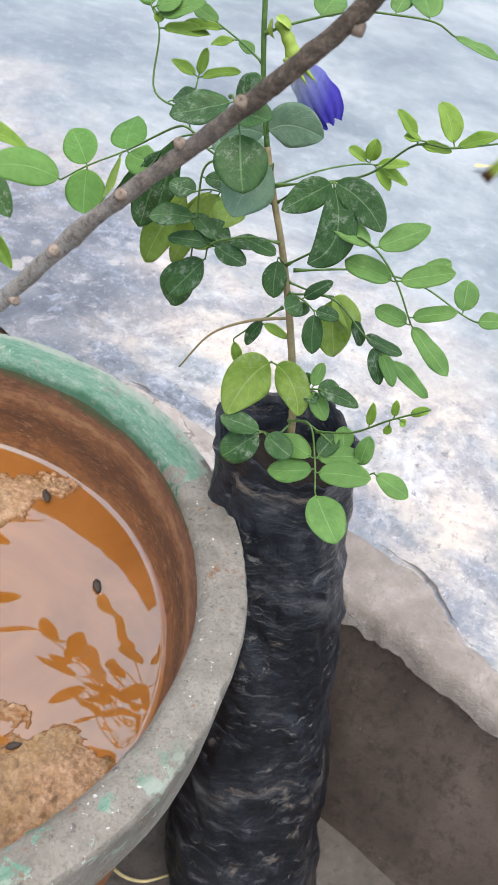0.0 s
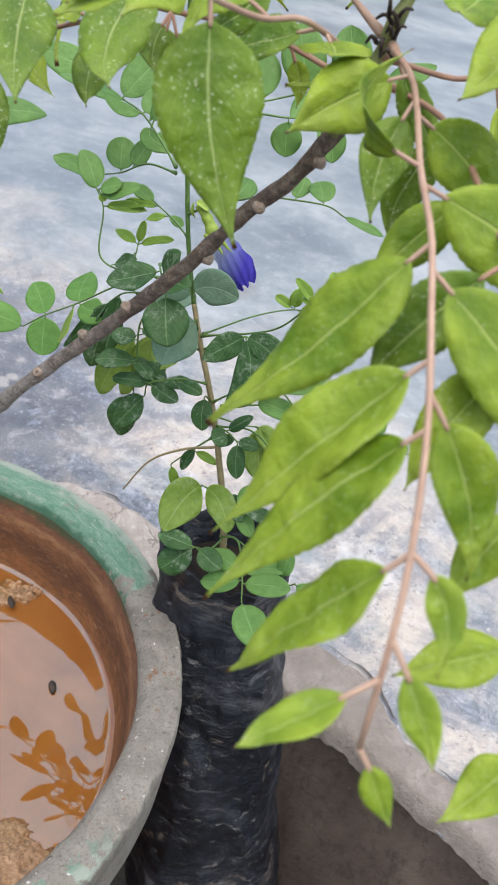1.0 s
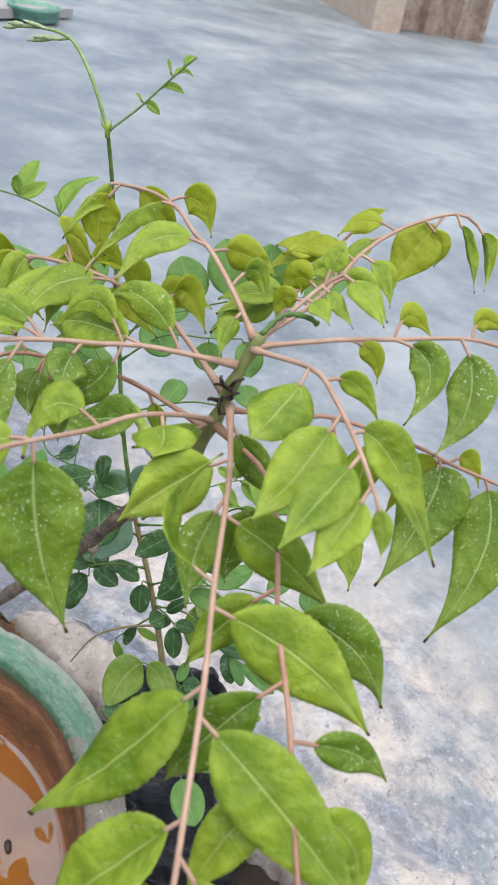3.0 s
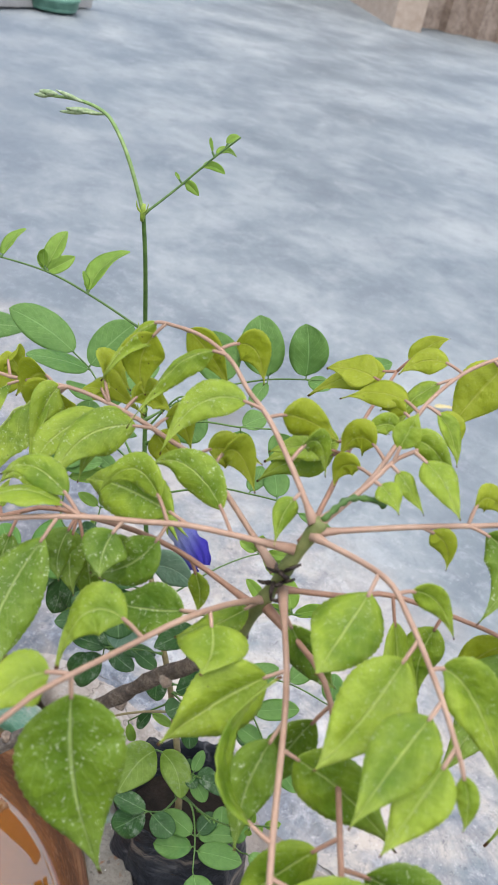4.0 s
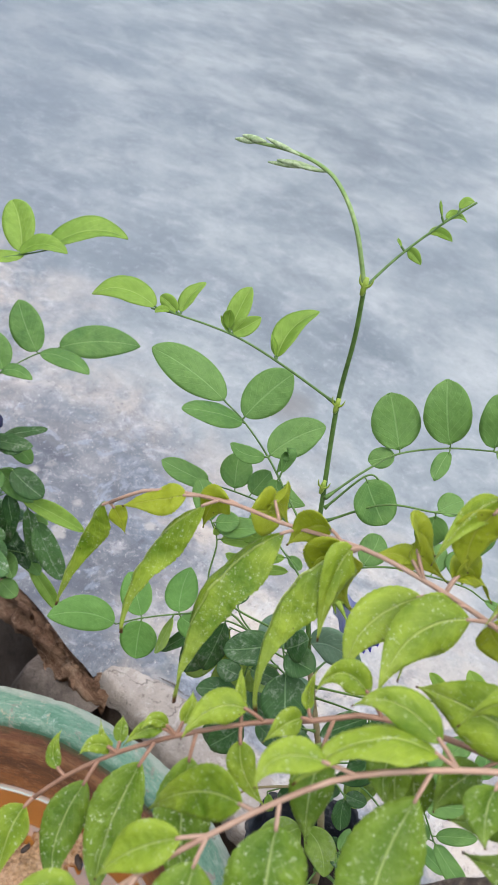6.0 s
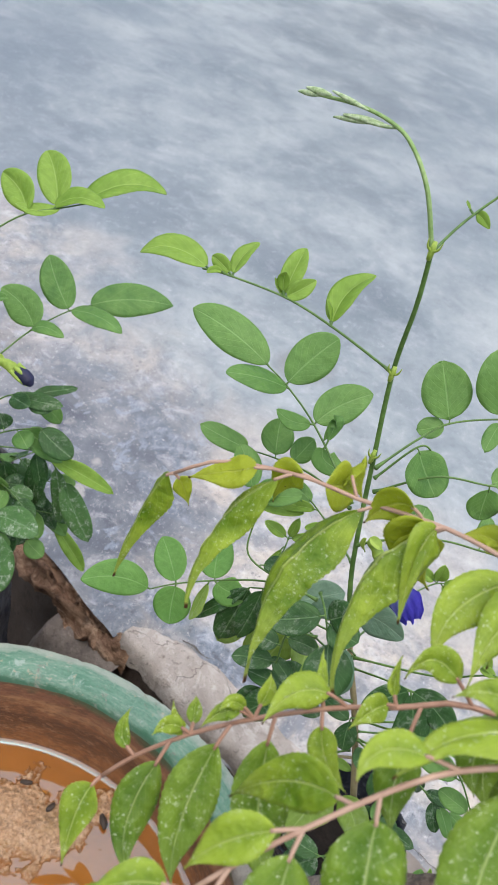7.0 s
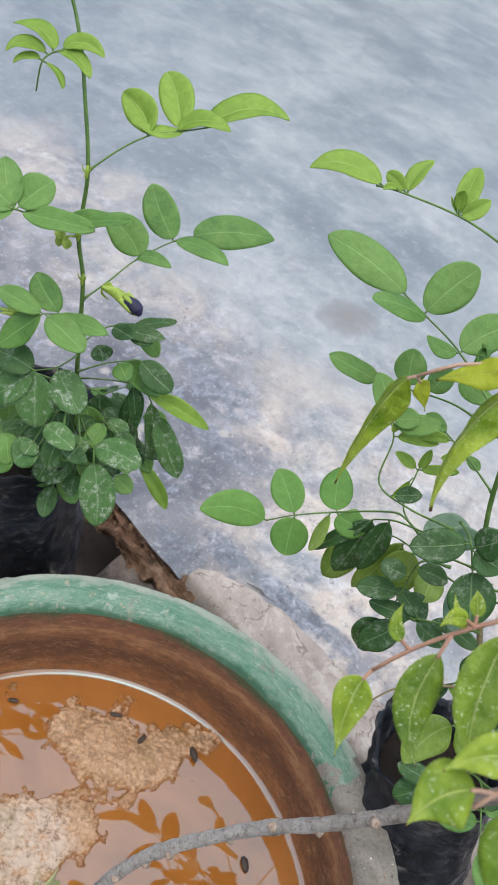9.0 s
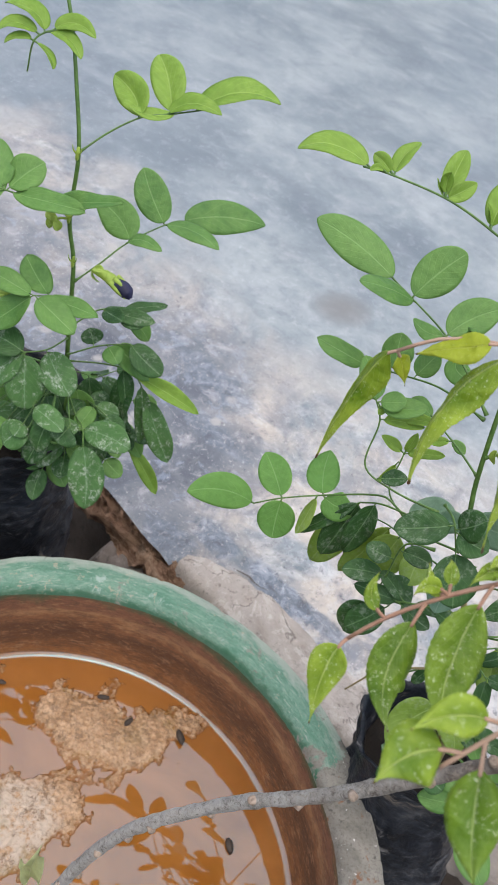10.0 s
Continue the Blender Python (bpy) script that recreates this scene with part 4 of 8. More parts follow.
MUD_MOUNDS = ((-0.055, 0.150, 0.036, 0.016), (-0.012, 0.148, 0.036, 0.016), (0.034, 0.158, 0.034, 0.015), (0.060, 0.196, 0.026, 0.013), (-0.130, 0.168, 0.022, 0.010), (-0.044, 0.044, 0.038, 0.016), (-0.016, 0.072, 0.028, 0.014), (-0.070, 0.010, 0.045, 0.016), (0.158, -0.085, 0.042, 0.015), (0.178, -0.056, 0.030, 0.012), (0.125, -0.130, 0.050, 0.014), (0.130, -0.030, 0.018, 0.009), (-0.160, 0.060, 0.045, 0.012))


def build_mud():
    n = 330
    r = 0.221
    verts, faces, idx = [], [], {}
    for j in range(n + 1):
        for i in range(n + 1):
            x, y = (i / n * 2 - 1) * r, (j / n * 2 - 1) * r
            if x * x + y * y > r * r:
                continue
            z = -0.0085
            for mx, my, ms, mh in MUD_MOUNDS:
                d = ((x - mx) ** 2 + (y - my) ** 2) / ms ** 2
                z += mh * math.exp(-d)
            z += 0.0068 * noise.fractal(Vector((x * 26, y * 26, 5)), 0.55, 2, 6) + 0.0012 * noise.noise(Vector((x * 230, y * 230, 1)))
            if z > 0.0016:
                lump = noise.voronoi(Vector((x * 150, y * 150, 3)))[0][0]
                z = 0.0016 + (z - 0.0016) * 0.22 + 0.0022 * max(0, 0.62 - lump) + 0.0012 * noise.noise(Vector((x * 320, y * 320, 3)))
            idx[i, j] = len(verts)
            verts.append((x, y, z))
    for j in range(n):
        for i in range(n):
            q = [(i, j), (i + 1, j), (i + 1, j + 1), (i, j + 1)]
            if all(c in idx for c in q):
                faces.append(tuple(idx[c] for c in q))
    ob = new("pot_mud", mesh_of("pot_mud", verts, faces, M_MUD))
    ob.location = (POT.x, POT.y, 0.333)
    tagged(ob, "sandy brown mud rising through shallow pot water", "mud", kind="stuff")


build_pot()
build_water()
build_mud()


# ---- black planting bags ----
def build_bag(foot, head, r_foot, r_head, label, seed, flare=0.012, slack=0.02, bulge=0.0):
    """A tall polythene bag from foot to head, its crinkled mouth open over dark soil."""
    foot, head = Vector(foot), Vector(head)
    t = thing("grow_bag", foot, label, "plant bag", "black plant bags")
    axis = head - foot
    rows, cols = 130, 90
    verts, faces = [], []
    for i in range(rows + 1):
        s = i / rows
        c = axis * s
        c.x += 0.006 * math.sin(s * 5 + seed)
        r = r_foot + (r_head - r_foot) * s
        if s < 0.05:
            r *= 0.72 + 0.28 * math.sqrt(s / 0.05)
        r += 0.004 * math.sin(s * 9 + seed) + bulge * math.sin(math.pi * min(1, s * 1.05)) ** 2
        top = max(0, (s - 0.93) / 0.07)
        r += flare * top * top
        for k in range(cols):
            a = 2 * math.pi * k / cols
            ca, sa = math.cos(a), math.sin(a)
            q = Vector((ca * 1.5 + seed, sa * 1.5, s * 7))
            # slanting crinkles
            n = noise.fractal(Vector((ca * 2.2 + seed, sa * 2.2, s * 9 + 2.2 * math.sin(a + seed))), 0.7, 2, 3) * 0.0040
            n += abs(noise.noise(Vector((ca * 3.3, sa * 3.3 + seed, s * 15 + 3.0 * math.cos(a * 2))))) * 0.0045
            n += noise.noise(q) * 0.005
            n += (0.5 - abs(noise.noise(Vector((ca * 2.6 + seed, sa * 2.6, s * 21 + 5.0 * math.sin(a + 1.0)))))) * 0.0042
            dz = slack * top * (noise.noise(Vector((ca * 1.6, sa * 1.6, seed + 9))) + 0.5 * noise.noise(Vector((ca * 4, sa * 4, seed))))
            verts.append(c + Vector((ca * (r + n), sa * (r + n), dz)))
    for i in range(6):
        s = 1 - i / 5 * 0.09
        c = axis * s
        for k in range(cols):
            a = 2 * math.pi * k / cols
            ca, sa = math.cos(a), math.sin(a)
            v = verts[rows * cols + k]
            low = c + Vector((ca * (r_head - 0.003), sa * (r_head - 0.003), 0))
            verts.append(v.lerp(low, i / 5) - Vector((ca, sa, 0)) * 0.0012)
    for i in range(rows + 6):
        for k in range(cols):
            a, b = i * cols + k, i * cols + (k + 1) % cols
            faces.append((a, b, b + cols, a + cols))
    faces.append(tuple(reversed(range(cols))))
    part("bag_skin", mesh_of("bag_skin", verts, faces, M_BAG), t, "crinkled dusty black polythene skin")
    verts, faces = [tuple(axis * 0.945)], []
    for i in range(1, 9):
        for k in range(40):
            a = 2 * math.pi * k / 40
            r = (r_head + 0.001) * i / 8
            p = axis * 0.94 + Vector((r * math.cos(a), r * math.sin(a), 0.006 * noise.noise(Vector((r * 60 * math.cos(a), r * 60 * math.sin(a), seed)))))
            verts.append(tuple(p))
    for k in range(40):
        faces.append((0, 1 + k, 1 + (k + 1) % 40))
    for i in range(7):
        for k in range(40):
            a, b = 1 + i * 40 + k, 1 + i * 40 + (k + 1) % 40
            faces.append((a, a + 40, b + 40, b))
    part("soil", mesh_of("soil", verts, faces, M_SOIL), t, "dark potting soil")
    return t


build_bag((0.153, 0.440, GROUND_Z), (0.071, 0.537, 0.476), 0.080, 0.052, "tall leaning black polythene plant bag beside the cement pot", 1.0, 0.008, 0.022, 0.011)
build_bag((-0.42, 0.715, GROUND_Z + 0.0), (-0.434, 0.687, 0.500), 0.086, 0.083, "black polythene plant bag behind the cement pot", 4.0, 0.004, 0.01)


# ---- far side of the floor ----
def build_far():
    t = thing("gate_block", (-0.22, 8.36, 0.285), "weathered brown ribbed block standing on the cement floor", "block")
    verts, faces = [], []
    for i in range(25):
        u = i / 24
        for z in (0, 0.25, 0.5, 0.8):
            verts.append((-0.42 + 0.82 * u, 0.02 + 0.25 * u + 0.05 * math.cos(u * 22) * (1 if i % 2 else 0.6), z))
    for i in range(24):
        for j in range(3):
            k = i * 4 + j
            faces.append((k, k + 4, k + 5, k + 1))
    n = len(verts)
    verts += [(x + 0.0, y + 0.6, z) for x, y, z in verts]
    faces += [tuple(n + k for k in reversed(f)) for f in faces]
    faces += [(i * 4 + 3, (i + 1) * 4 + 3, n + (i + 1) * 4 + 3, n + i * 4 + 3) for i in range(24)]
    faces += [(0, 1, n + 1, n), (1, 2, n + 2, n + 1), (2, 3, n + 3, n + 2)]
    part("block_body", mesh_of("block_body", verts, faces, M_BLOCK, False), t)
    ob = new("wall_far", mesh_of("wall_far", *box_data(12, 0.25, 3.0), M_PINKWALL, False))
    ob.matrix_world = pose(-0.5, 8.05, 0.25, 0, 0, 116) @ pose(6.0, 0.13, 1.5)
    tagged(ob, "pale pinkish plastered wall at the floor's far side", "wall", kind="structure")
    t = thing("plastic_tub", (-2.30, 5.02, 0.285), "small faded green plastic tub on the floor", "tub")
    verts, faces = lathe([(0.0, 0.0), (0.13, 0.0), (0.135, 0.012), (0.14, 0.05), (0.15, 0.055), (0.152, 0.075), (0.143, 0.075), (0.14, 0.02), (0.0, 0.018)], 40, 0.002)
    part("tub_body", mesh_of("tub_body", verts, faces, M_GREENPOT), t)
    t = thing("cement_pad", (-2.75, 5.0, 0.285), "pale low cement pad on the floor", "pad")
    part("pad_body", mesh_of("pad_body", *box_data(0.8, 1.0, 0.05), M_PALEPAD, False), t, m=pose(0, 0, 0.025, 0, 0, -20))


def box_data(w, d, h):
    v = [(x * w / 2, y * d / 2, z * h / 2) for z in (-1, 1) for y in (-1, 1) for x in (-1, 1)]
    return v, [(0, 2, 3, 1), (4, 5, 7, 6), (0, 1, 5, 4), (2, 6, 7, 3), (0, 4, 6, 2), (1, 3, 7, 5)]


build_far()


# ---- curry leaf plant growing from the pot ----
M_PEA_BRIGHT = leaf_material("fresh_vine_leaf", (0.082, 0.215, 0.036), (0.135, 0.29, 0.062), (0.20, 0.36, 0.12), (1.0, 1.0, 0.5), share=0.3, rough=0.5, veins=7)
M_PEA_PALE = leaf_material("dull_vine_leaf", (0.095, 0.19, 0.115), (0.16, 0.26, 0.17), (0.22, 0.33, 0.21), (1.0, 1.0, 0.6), spots=0.15, share=0.25, rough=0.5, veins=7)
M_PEA_SPECK = leaf_material("white_specked_vine_leaf", (0.036, 0.108, 0.024), (0.072, 0.165, 0.044), (0.17, 0.29, 0.15), (0.9, 1.0, 0.5), spots=1.0, share=0.2, rough=0.5, veins=7)

CURRY = thing("curry_leaf_plant", (-0.172, 0.29, 0.325), "curry leaf plant with drooping pale green leaflets on pink stalks", "plant")


def build_branch():
    pts = ((-0.176, 0.288, 0.315), (-0.172, 0.294, 0.40), (-0.166, 0.30, 0.469), (-0.150, 0.304, 0.545), (-0.130, 0.307, 0.600),
           (-0.091, 0.311, 0.659), (-0.060, 0.309, 0.702), (-0.025, 0.311, 0.748), (0.012, 0.319, 0.789), (0.05, 0.315, 0.836), (0.074, 0.313, 0.870), (0.090, 0.311, 0.889), (0.106, 0.309, 0.917))
    path = spline(pts, 150)
    verts, faces = tube_data(path, lambda t: 0.0044 - 0.0010 * t + 0.0008 * noise.noise(Vector((t * 34, 2.0, 5.0))) + 0.0005 * noise.noise(Vector((t * 90, 7.0, 1.0))), 16, rough=0.22)
    scars = []
    rng = random.Random(8)
    for k in range(17):
        t = 0.14 + 0.83 * k / 16 + rng.uniform(-0.012, 0.012)
        i = int(t * 150)
        d = (path[min(150, i + 1)] - path[i - 1]).normalized()
        side = Vector((0, -1, 0.25)) - d * d.dot(Vector((0, -1, 0.25)))
        side = Matrix.Rotation(rng.choice((-1.2, -0.3, 0.5, 1.4)) + rng.uniform(-0.3, 0.3), 3, d) @ side.normalized()
        q = path[i] + side * 0.0026
        sv, sf = tube_data([q, q + side * 0.0020 + d * 0.0008, q + side * 0.0030 + d * 0.0012, q + side * 0.0027 + d * 0.0012], lambda u: 0.0030 - 0.0011 * u if u < 0.9 else 0.0006, 9, rough=0.12)
        scars.append((sv, sf))
    ob = part("branch", mesh_of("branch", verts, faces, M_BARK), CURRY, "grey-brown woody branch with leaf scars")
    ob.matrix_basis = Matrix.Translation(-CURRY.location)
    for sv, sf in scars:
        sc = part("leaf_scar", mesh_of("leaf_scar", sv, sf, M_SCAR), CURRY)
        sc.matrix_basis = Matrix.Translation(-CURRY.location)
    verts, faces = tube_data(spline(((0.103, 0.309, 0.911), (0.111, 0.311, 0.937), (0.116, 0.310, 0.956), (0.122, 0.312, 0.975), (0.1235, 0.3125, 0.980)), 30), lambda t: 0.0031 - 0.0006 * t + 0.0005 * math.sin(t * 22), 12, rough=0.15)
    rng = random.Random(3)
    ob = part("shoot", mesh_of("shoot", verts, faces, M_TIPWOOD), CURRY, "mossy green shoot where the leaf stalks meet")
    ob.matrix_basis = Matrix.Translation(-CURRY.location)
    for k in range(9):
        verts, faces = [], []
        c = Vector((0.115 + rng.uniform(-0.004, 0.004), 0.306 + rng.uniform(-0.003, 0.003), 0.951 + rng.uniform(-0.008, 0.010)))
        e = c + Vector((rng.uniform(-0.007, 0.006), rng.uniform(-0.005, 0.0), rng.uniform(-0.007, 0.006)))
        tube_data(spline((c, c.lerp(e, 0.5) + Vector((0, -0.004, 0.003)), e), 6), lambda t: 0.0011 * (1 - 0.5 * t), 5, verts, faces)
        ob = part("withered_scale", mesh_of("withered_scale", verts, faces, M_DARKBIT), CURRY, "shrivelled black bud scale")
        ob.matrix_basis = Matrix.Translation(-CURRY.location)
    verts, faces = tube_data(spline(((0.1235, 0.3125, 0.980), (0.130, 0.319, 0.988), (0.139, 0.325, 0.987), (0.143, 0.328, 0.984)), 14), lambda t: 0.0012 + 0.0005 * math.sin(t * 40), 7)
    ob = part("new_tip", mesh_of("new_tip", verts, faces, M_VINE), CURRY, "tiny new shoot tip")
    ob.matrix_basis = Matrix.Translation(-CURRY.location)


build_branch()


M_CURRY_PALE = leaf_material("bleached_aromatic_leaf", (0.36, 0.42, 0.16), (0.56, 0.60, 0.32), (0.66, 0.68, 0.46), (1.0, 1.0, 0.6), share=0.4, rough=0.45, dew=0.1, veins=8)
blade(CURRY, (-0.1905, 0.323, 0.40), (-0.1878, 0.318, 0.471), 0.020, "pointed", M_CURRY_PALE, name="leaflet")


def curry_frond(pts, stalk=None):
    """The pink stalk of one compound leaf; its leaflets are hung on it with leaf_on()."""
    path = spline(pts, 28)
    verts, faces = tube_data(path, lambda t: (0.0012 - 0.0004 * t) * (1 + 0.9 * max(0, 1 - t / 0.07)), 8, rough=0.08)
    ob = part("frond", mesh_of("stalk", verts, faces, stalk or M_RACHIS), CURRY)
    ob.matrix_basis = Matrix.Translation(-CURRY.location)
    return ob, path, stalk or M_RACHIS


def curved_leaf_mesh(a, b, c, width, face, seed, material, start, kind="pointed", keel=0.0):
    """A thin blade, toothed and pointed or smooth and round, along the bow a-b-c, from the share start of its run on; origin at a, upper side turned to face."""
    rng = random.Random(seed)
    nu, nv = 40, 10
    ctrl = b * 2 - (a + c) * 0.5
    length = (b - a).length + (c - b).length
    fold, wave, ph = rng.uniform(0.2, 0.55), rng.uniform(0.010, 0.026), rng.uniform(0, 6.28)
    twist, cup, lean = rng.uniform(-0.35, 0.35), rng.uniform(0.0, 0.35), rng.uniform(-0.03, 0.03)
    fold = fold if not keel else keel + rng.uniform(-0.12, 0.12)
    e1, e2 = rng.uniform(0.70, 0.82), rng.uniform(1.45, 1.7)
    teeth = 0.018
    if kind == "round":
        e1, e2, teeth = rng.uniform(0.52, 0.60), rng.uniform(0.60, 0.74), 0.0
        fold, wave, cup, twist = (rng.uniform(0.45, 0.75) if material is M_PEA_YOUNG else rng.uniform(0.06, 0.2)), wave * 0.4, cup * 0.5, twist * 0.6
    peak = e1 / (e1 + e2)
    top = peak ** e1 * (1 - peak) ** e2
    verts, uvs = [], []
    chord = (c - a).normalized()
    across = (face - chord * face.dot(chord)).normalized().cross(chord)
    for i in range(nu + 1):
        u = i / nu
        w = start + (1 - start) * u
        centre = a * (1 - w) ** 2 + ctrl * (2 * w * (1 - w)) + c * w * w
        d = ((ctrl - a) * (1 - w) + (c - ctrl) * w).normalized()
        side = (across - d * across.dot(d)).normalized()
        up = d.cross(side)
        h = max(u, 1e-4) ** e1 * max(1 - u, 1e-4) ** e2 / top * width / 2
        h *= 1 + teeth * (1 if i % 2 else -1) * (1 if 3 < i < nu - 3 else 0)
        h = max(h, width * 0.020)
        ang = twist * (u - 0.35)
        ca, sa = math.cos(ang), math.sin(ang)
        for j in range(nv + 1):
            s = j / nv * 2 - 1
            y = s * h * math.cos(fold * (0.9 if keel else 0.5))
            z = abs(s) * h * math.tan(fold) * (1 - 0.45 * abs(s)) - cup * h * s * s
            z += wave * length * math.sin(u * 10 + ph + (1.3 if s > 0 else 0)) * abs(s) ** 1.6 * min(1, 4 * u)
            z += (0.016 if teeth else 0.008) * length * noise.fractal(Vector((u * 6 + seed, s * 2.0, 0.5)), 0.8, 2, 3) * min(1, 5 * u) * min(1, 4 * (1 - u))
            y += lean * length * math.sin(math.pi * u)
            q = centre + side * (y * ca - z * sa) + up * (y * sa + z * ca) - a
            verts.append((q, up))
            uvs.append((u, 0.5 + s * 0.5))
    faces = [(i * (nv + 1) + j, (i + 1) * (nv + 1) + j, (i + 1) * (nv + 1) + j + 1, i * (nv + 1) + j + 1) for i in range(nu) for j in range(nv)]
    n0 = len(verts)
    pts = [q for q, up in verts] + [q - up * 0.00022 for q, up in verts]
    uvs += uvs
    faces += [tuple(n0 + k for k in reversed(f)) for f in faces]
    rimline = [j for j in range(nv + 1)] + [i * (nv + 1) + nv for i in range(1, nu + 1)] + [nu * (nv + 1) + j for j in range(nv - 1, -1, -1)] + [i * (nv + 1) for i in range(nu - 1, 0, -1)]
    for p, q in zip(rimline, rimline[1:] + rimline[:1]):
        faces.append((p, q, n0 + q, n0 + p))
    me = mesh_of("blade", pts, faces, material)
    layer = me.uv_layers.new(name="UVMap")
    vi = np.empty(len(me.loops), dtype=np.int32)
    me.loops.foreach_get("vertex_index", vi)
    layer.data.foreach_set("uv", np.array(uvs, dtype=np.float32)[vi].ravel())
    return me


def leaf_on(held, s, mid, tip, width, face, material=None, keel=0.0):
    """One drooping leaflet on a frond: from the place s along the stalk, bowed through mid to tip, on a short pink leaf stalk."""
    ob, path, stalk = held
    pea = stalk is M_VINE
    a, b, c = path[min(28, max(0, round(s * 28)))], Vector(mid), Vector(tip)
    length = (b - a).length + (c - b).length
    start = min(0.0022 if pea else 0.0065, length * 0.2) / length
    LEAF_COUNT[0] += 1
    me = curved_leaf_mesh(a, b, c, width, Vector(face), LEAF_COUNT[0], material or (M_PEA if pea else M_CURRY), start, "round" if pea else "pointed", keel)
    leaf = part("leaflet", me, ob)
    leaf.matrix_basis = Matrix.Translation(a)
    ctrl = b * 2 - (a + c) * 0.5
    run = [a * (1 - w) ** 2 + ctrl * (2 * w * (1 - w)) + c * w * w for w in [start * 1.25 * k / 6 for k in range(7)]]
    verts, faces = tube_data(run, lambda t: 0.00080 - 0.0001 * t, 7)
    part("petiole", mesh_of("petiole", [v - a for v in verts], faces, stalk), ob).matrix_basis = Matrix.Translation(a)


F = curry_frond(((0.117, 0.306, 0.948), (0.130, 0.262, 0.946), (0.140, 0.215, 0.934), (0.148, 0.182, 0.927), (0.152, 0.163, 0.919), (0.159, 0.128, 0.902), (0.163, 0.105, 0.882), (0.164, 0.092, 0.866), (0.165, 0.085, 0.842)))
leaf_on(F, 0.14, (0.109, 0.255, 0.938), (0.096, 0.238, 0.927), 0.026, (0.37, -0.73, 0.58))
leaf_on(F, 0.36, (0.118, 0.230, 0.943), (0.127, 0.257, 0.957), 0.019, (0.91, 0.07, 0.40))
leaf_on(F, 0.21, (0.128, 0.237, 0.927), (0.130, 0.223, 0.911), 0.017, (0.18, -0.75, 0.64), M_CURRY_OLD_SHADED)
leaf_on(F, 0.50, (0.125, 0.167, 0.895), (0.103, 0.159, 0.864), 0.025, (-0.47, -0.68, 0.56))
leaf_on(F, 0.64, (0.135, 0.137, 0.883), (0.115, 0.129, 0.851), 0.024, (-0.57, -0.61, 0.55))
leaf_on(F, 0.71, (0.139, 0.122, 0.875), (0.119, 0.115, 0.841), 0.024, (-0.70, -0.45, 0.55))
leaf_on(F, 0.82, (0.146, 0.102, 0.859), (0.130, 0.101, 0.834), 0.019, (-0.77, -0.33, 0.55))
leaf_on(F, 0.93, (0.149, 0.078, 0.853), (0.138, 0.069, 0.850), 0.011, (-0.25, -0.17, 0.95))
leaf_on(F, 0.39, (0.175, 0.206, 0.919), (0.203, 0.202, 0.901), 0.027, (0.21, -0.83, 0.51))
leaf_on(F, 0.54, (0.185, 0.162, 0.899), (0.216, 0.154, 0.874), 0.027, (0.28, -0.73, 0.62))
leaf_on(F, 0.68, (0.174, 0.130, 0.886), (0.180, 0.124, 0.866), 0.017, (0.31, -0.85, 0.42))
leaf_on(F, 0.82, (0.174, 0.100, 0.876), (0.175, 0.089, 0.867), 0.009, (-0.17, -0.73, 0.66))
leaf_on(F, 0.89, (0.175, 0.085, 0.858), (0.180, 0.078, 0.851), 0.009, (-0.05, -0.78, 0.63))
leaf_on(F, 1.00, (0.172, 0.081, 0.835), (0.177, 0.077, 0.829), 0.008, (0.10, -0.81, 0.58))
leaf_on(F, 0.25, (0.157, 0.245, 0.928), (0.181, 0.245, 0.909), 0.022, (0.32, -0.87, 0.37))
leaf_on(F, 0.04, (0.134, 0.297, 0.928), (0.148, 0.302, 0.912), 0.015, (0.46, -0.85, 0.24), M_CURRY_OLD_SHADED)
F = curry_frond(((0.113, 0.307, 0.936), (0.144, 0.280, 0.933), (0.164, 0.215, 0.925), (0.176, 0.184, 0.918), (0.185, 0.165, 0.900), (0.194, 0.148, 0.882), (0.202, 0.129, 0.856), (0.207, 0.122, 0.842), (0.210, 0.115, 0.827)), M_RACHIS_OLD)
leaf_on(F, 0.39, (0.190, 0.224, 0.916), (0.206, 0.220, 0.896), 0.022, (0.27, -0.87, 0.41), M_CURRY_OLD_SHADED)
leaf_on(F, 0.57, (0.197, 0.185, 0.909), (0.211, 0.188, 0.899), 0.013, (0.45, -0.73, 0.51), M_CURRY_OLD_SHADED)
leaf_on(F, 0.64, (0.205, 0.168, 0.890), (0.210, 0.161, 0.868), 0.015, (0.61, -0.56, 0.56))
leaf_on(F, 0.79, (0.218, 0.141, 0.868), (0.226, 0.132, 0.851), 0.016, (0.19, -0.78, 0.59))
leaf_on(F, 0.89, (0.217, 0.123, 0.842), (0.223, 0.118, 0.831), 0.012, (0.11, -0.87, 0.48))
leaf_on(F, 1.00, (0.203, 0.106, 0.818), (0.192, 0.096, 0.809), 0.015, (-0.17, -0.58, 0.80))
leaf_on(F, 1.00, (0.224, 0.114, 0.820), (0.230, 0.109, 0.807), 0.010, (0.66, -0.20, 0.72))
leaf_on(F, 0.36, (0.143, 0.220, 0.909), (0.135, 0.214, 0.892), 0.017, (0.00, -0.91, 0.43))
leaf_on(F, 0.50, (0.152, 0.181, 0.902), (0.143, 0.172, 0.885), 0.020, (-0.00, -0.85, 0.53), M_CURRY_OLD_SHADED)
leaf_on(F, 0.61, (0.166, 0.158, 0.887), (0.161, 0.147, 0.870), 0.018, (-0.04, -0.83, 0.56))
leaf_on(F, 0.75, (0.184, 0.136, 0.866), (0.179, 0.128, 0.854), 0.014, (-0.11, -0.77, 0.62))
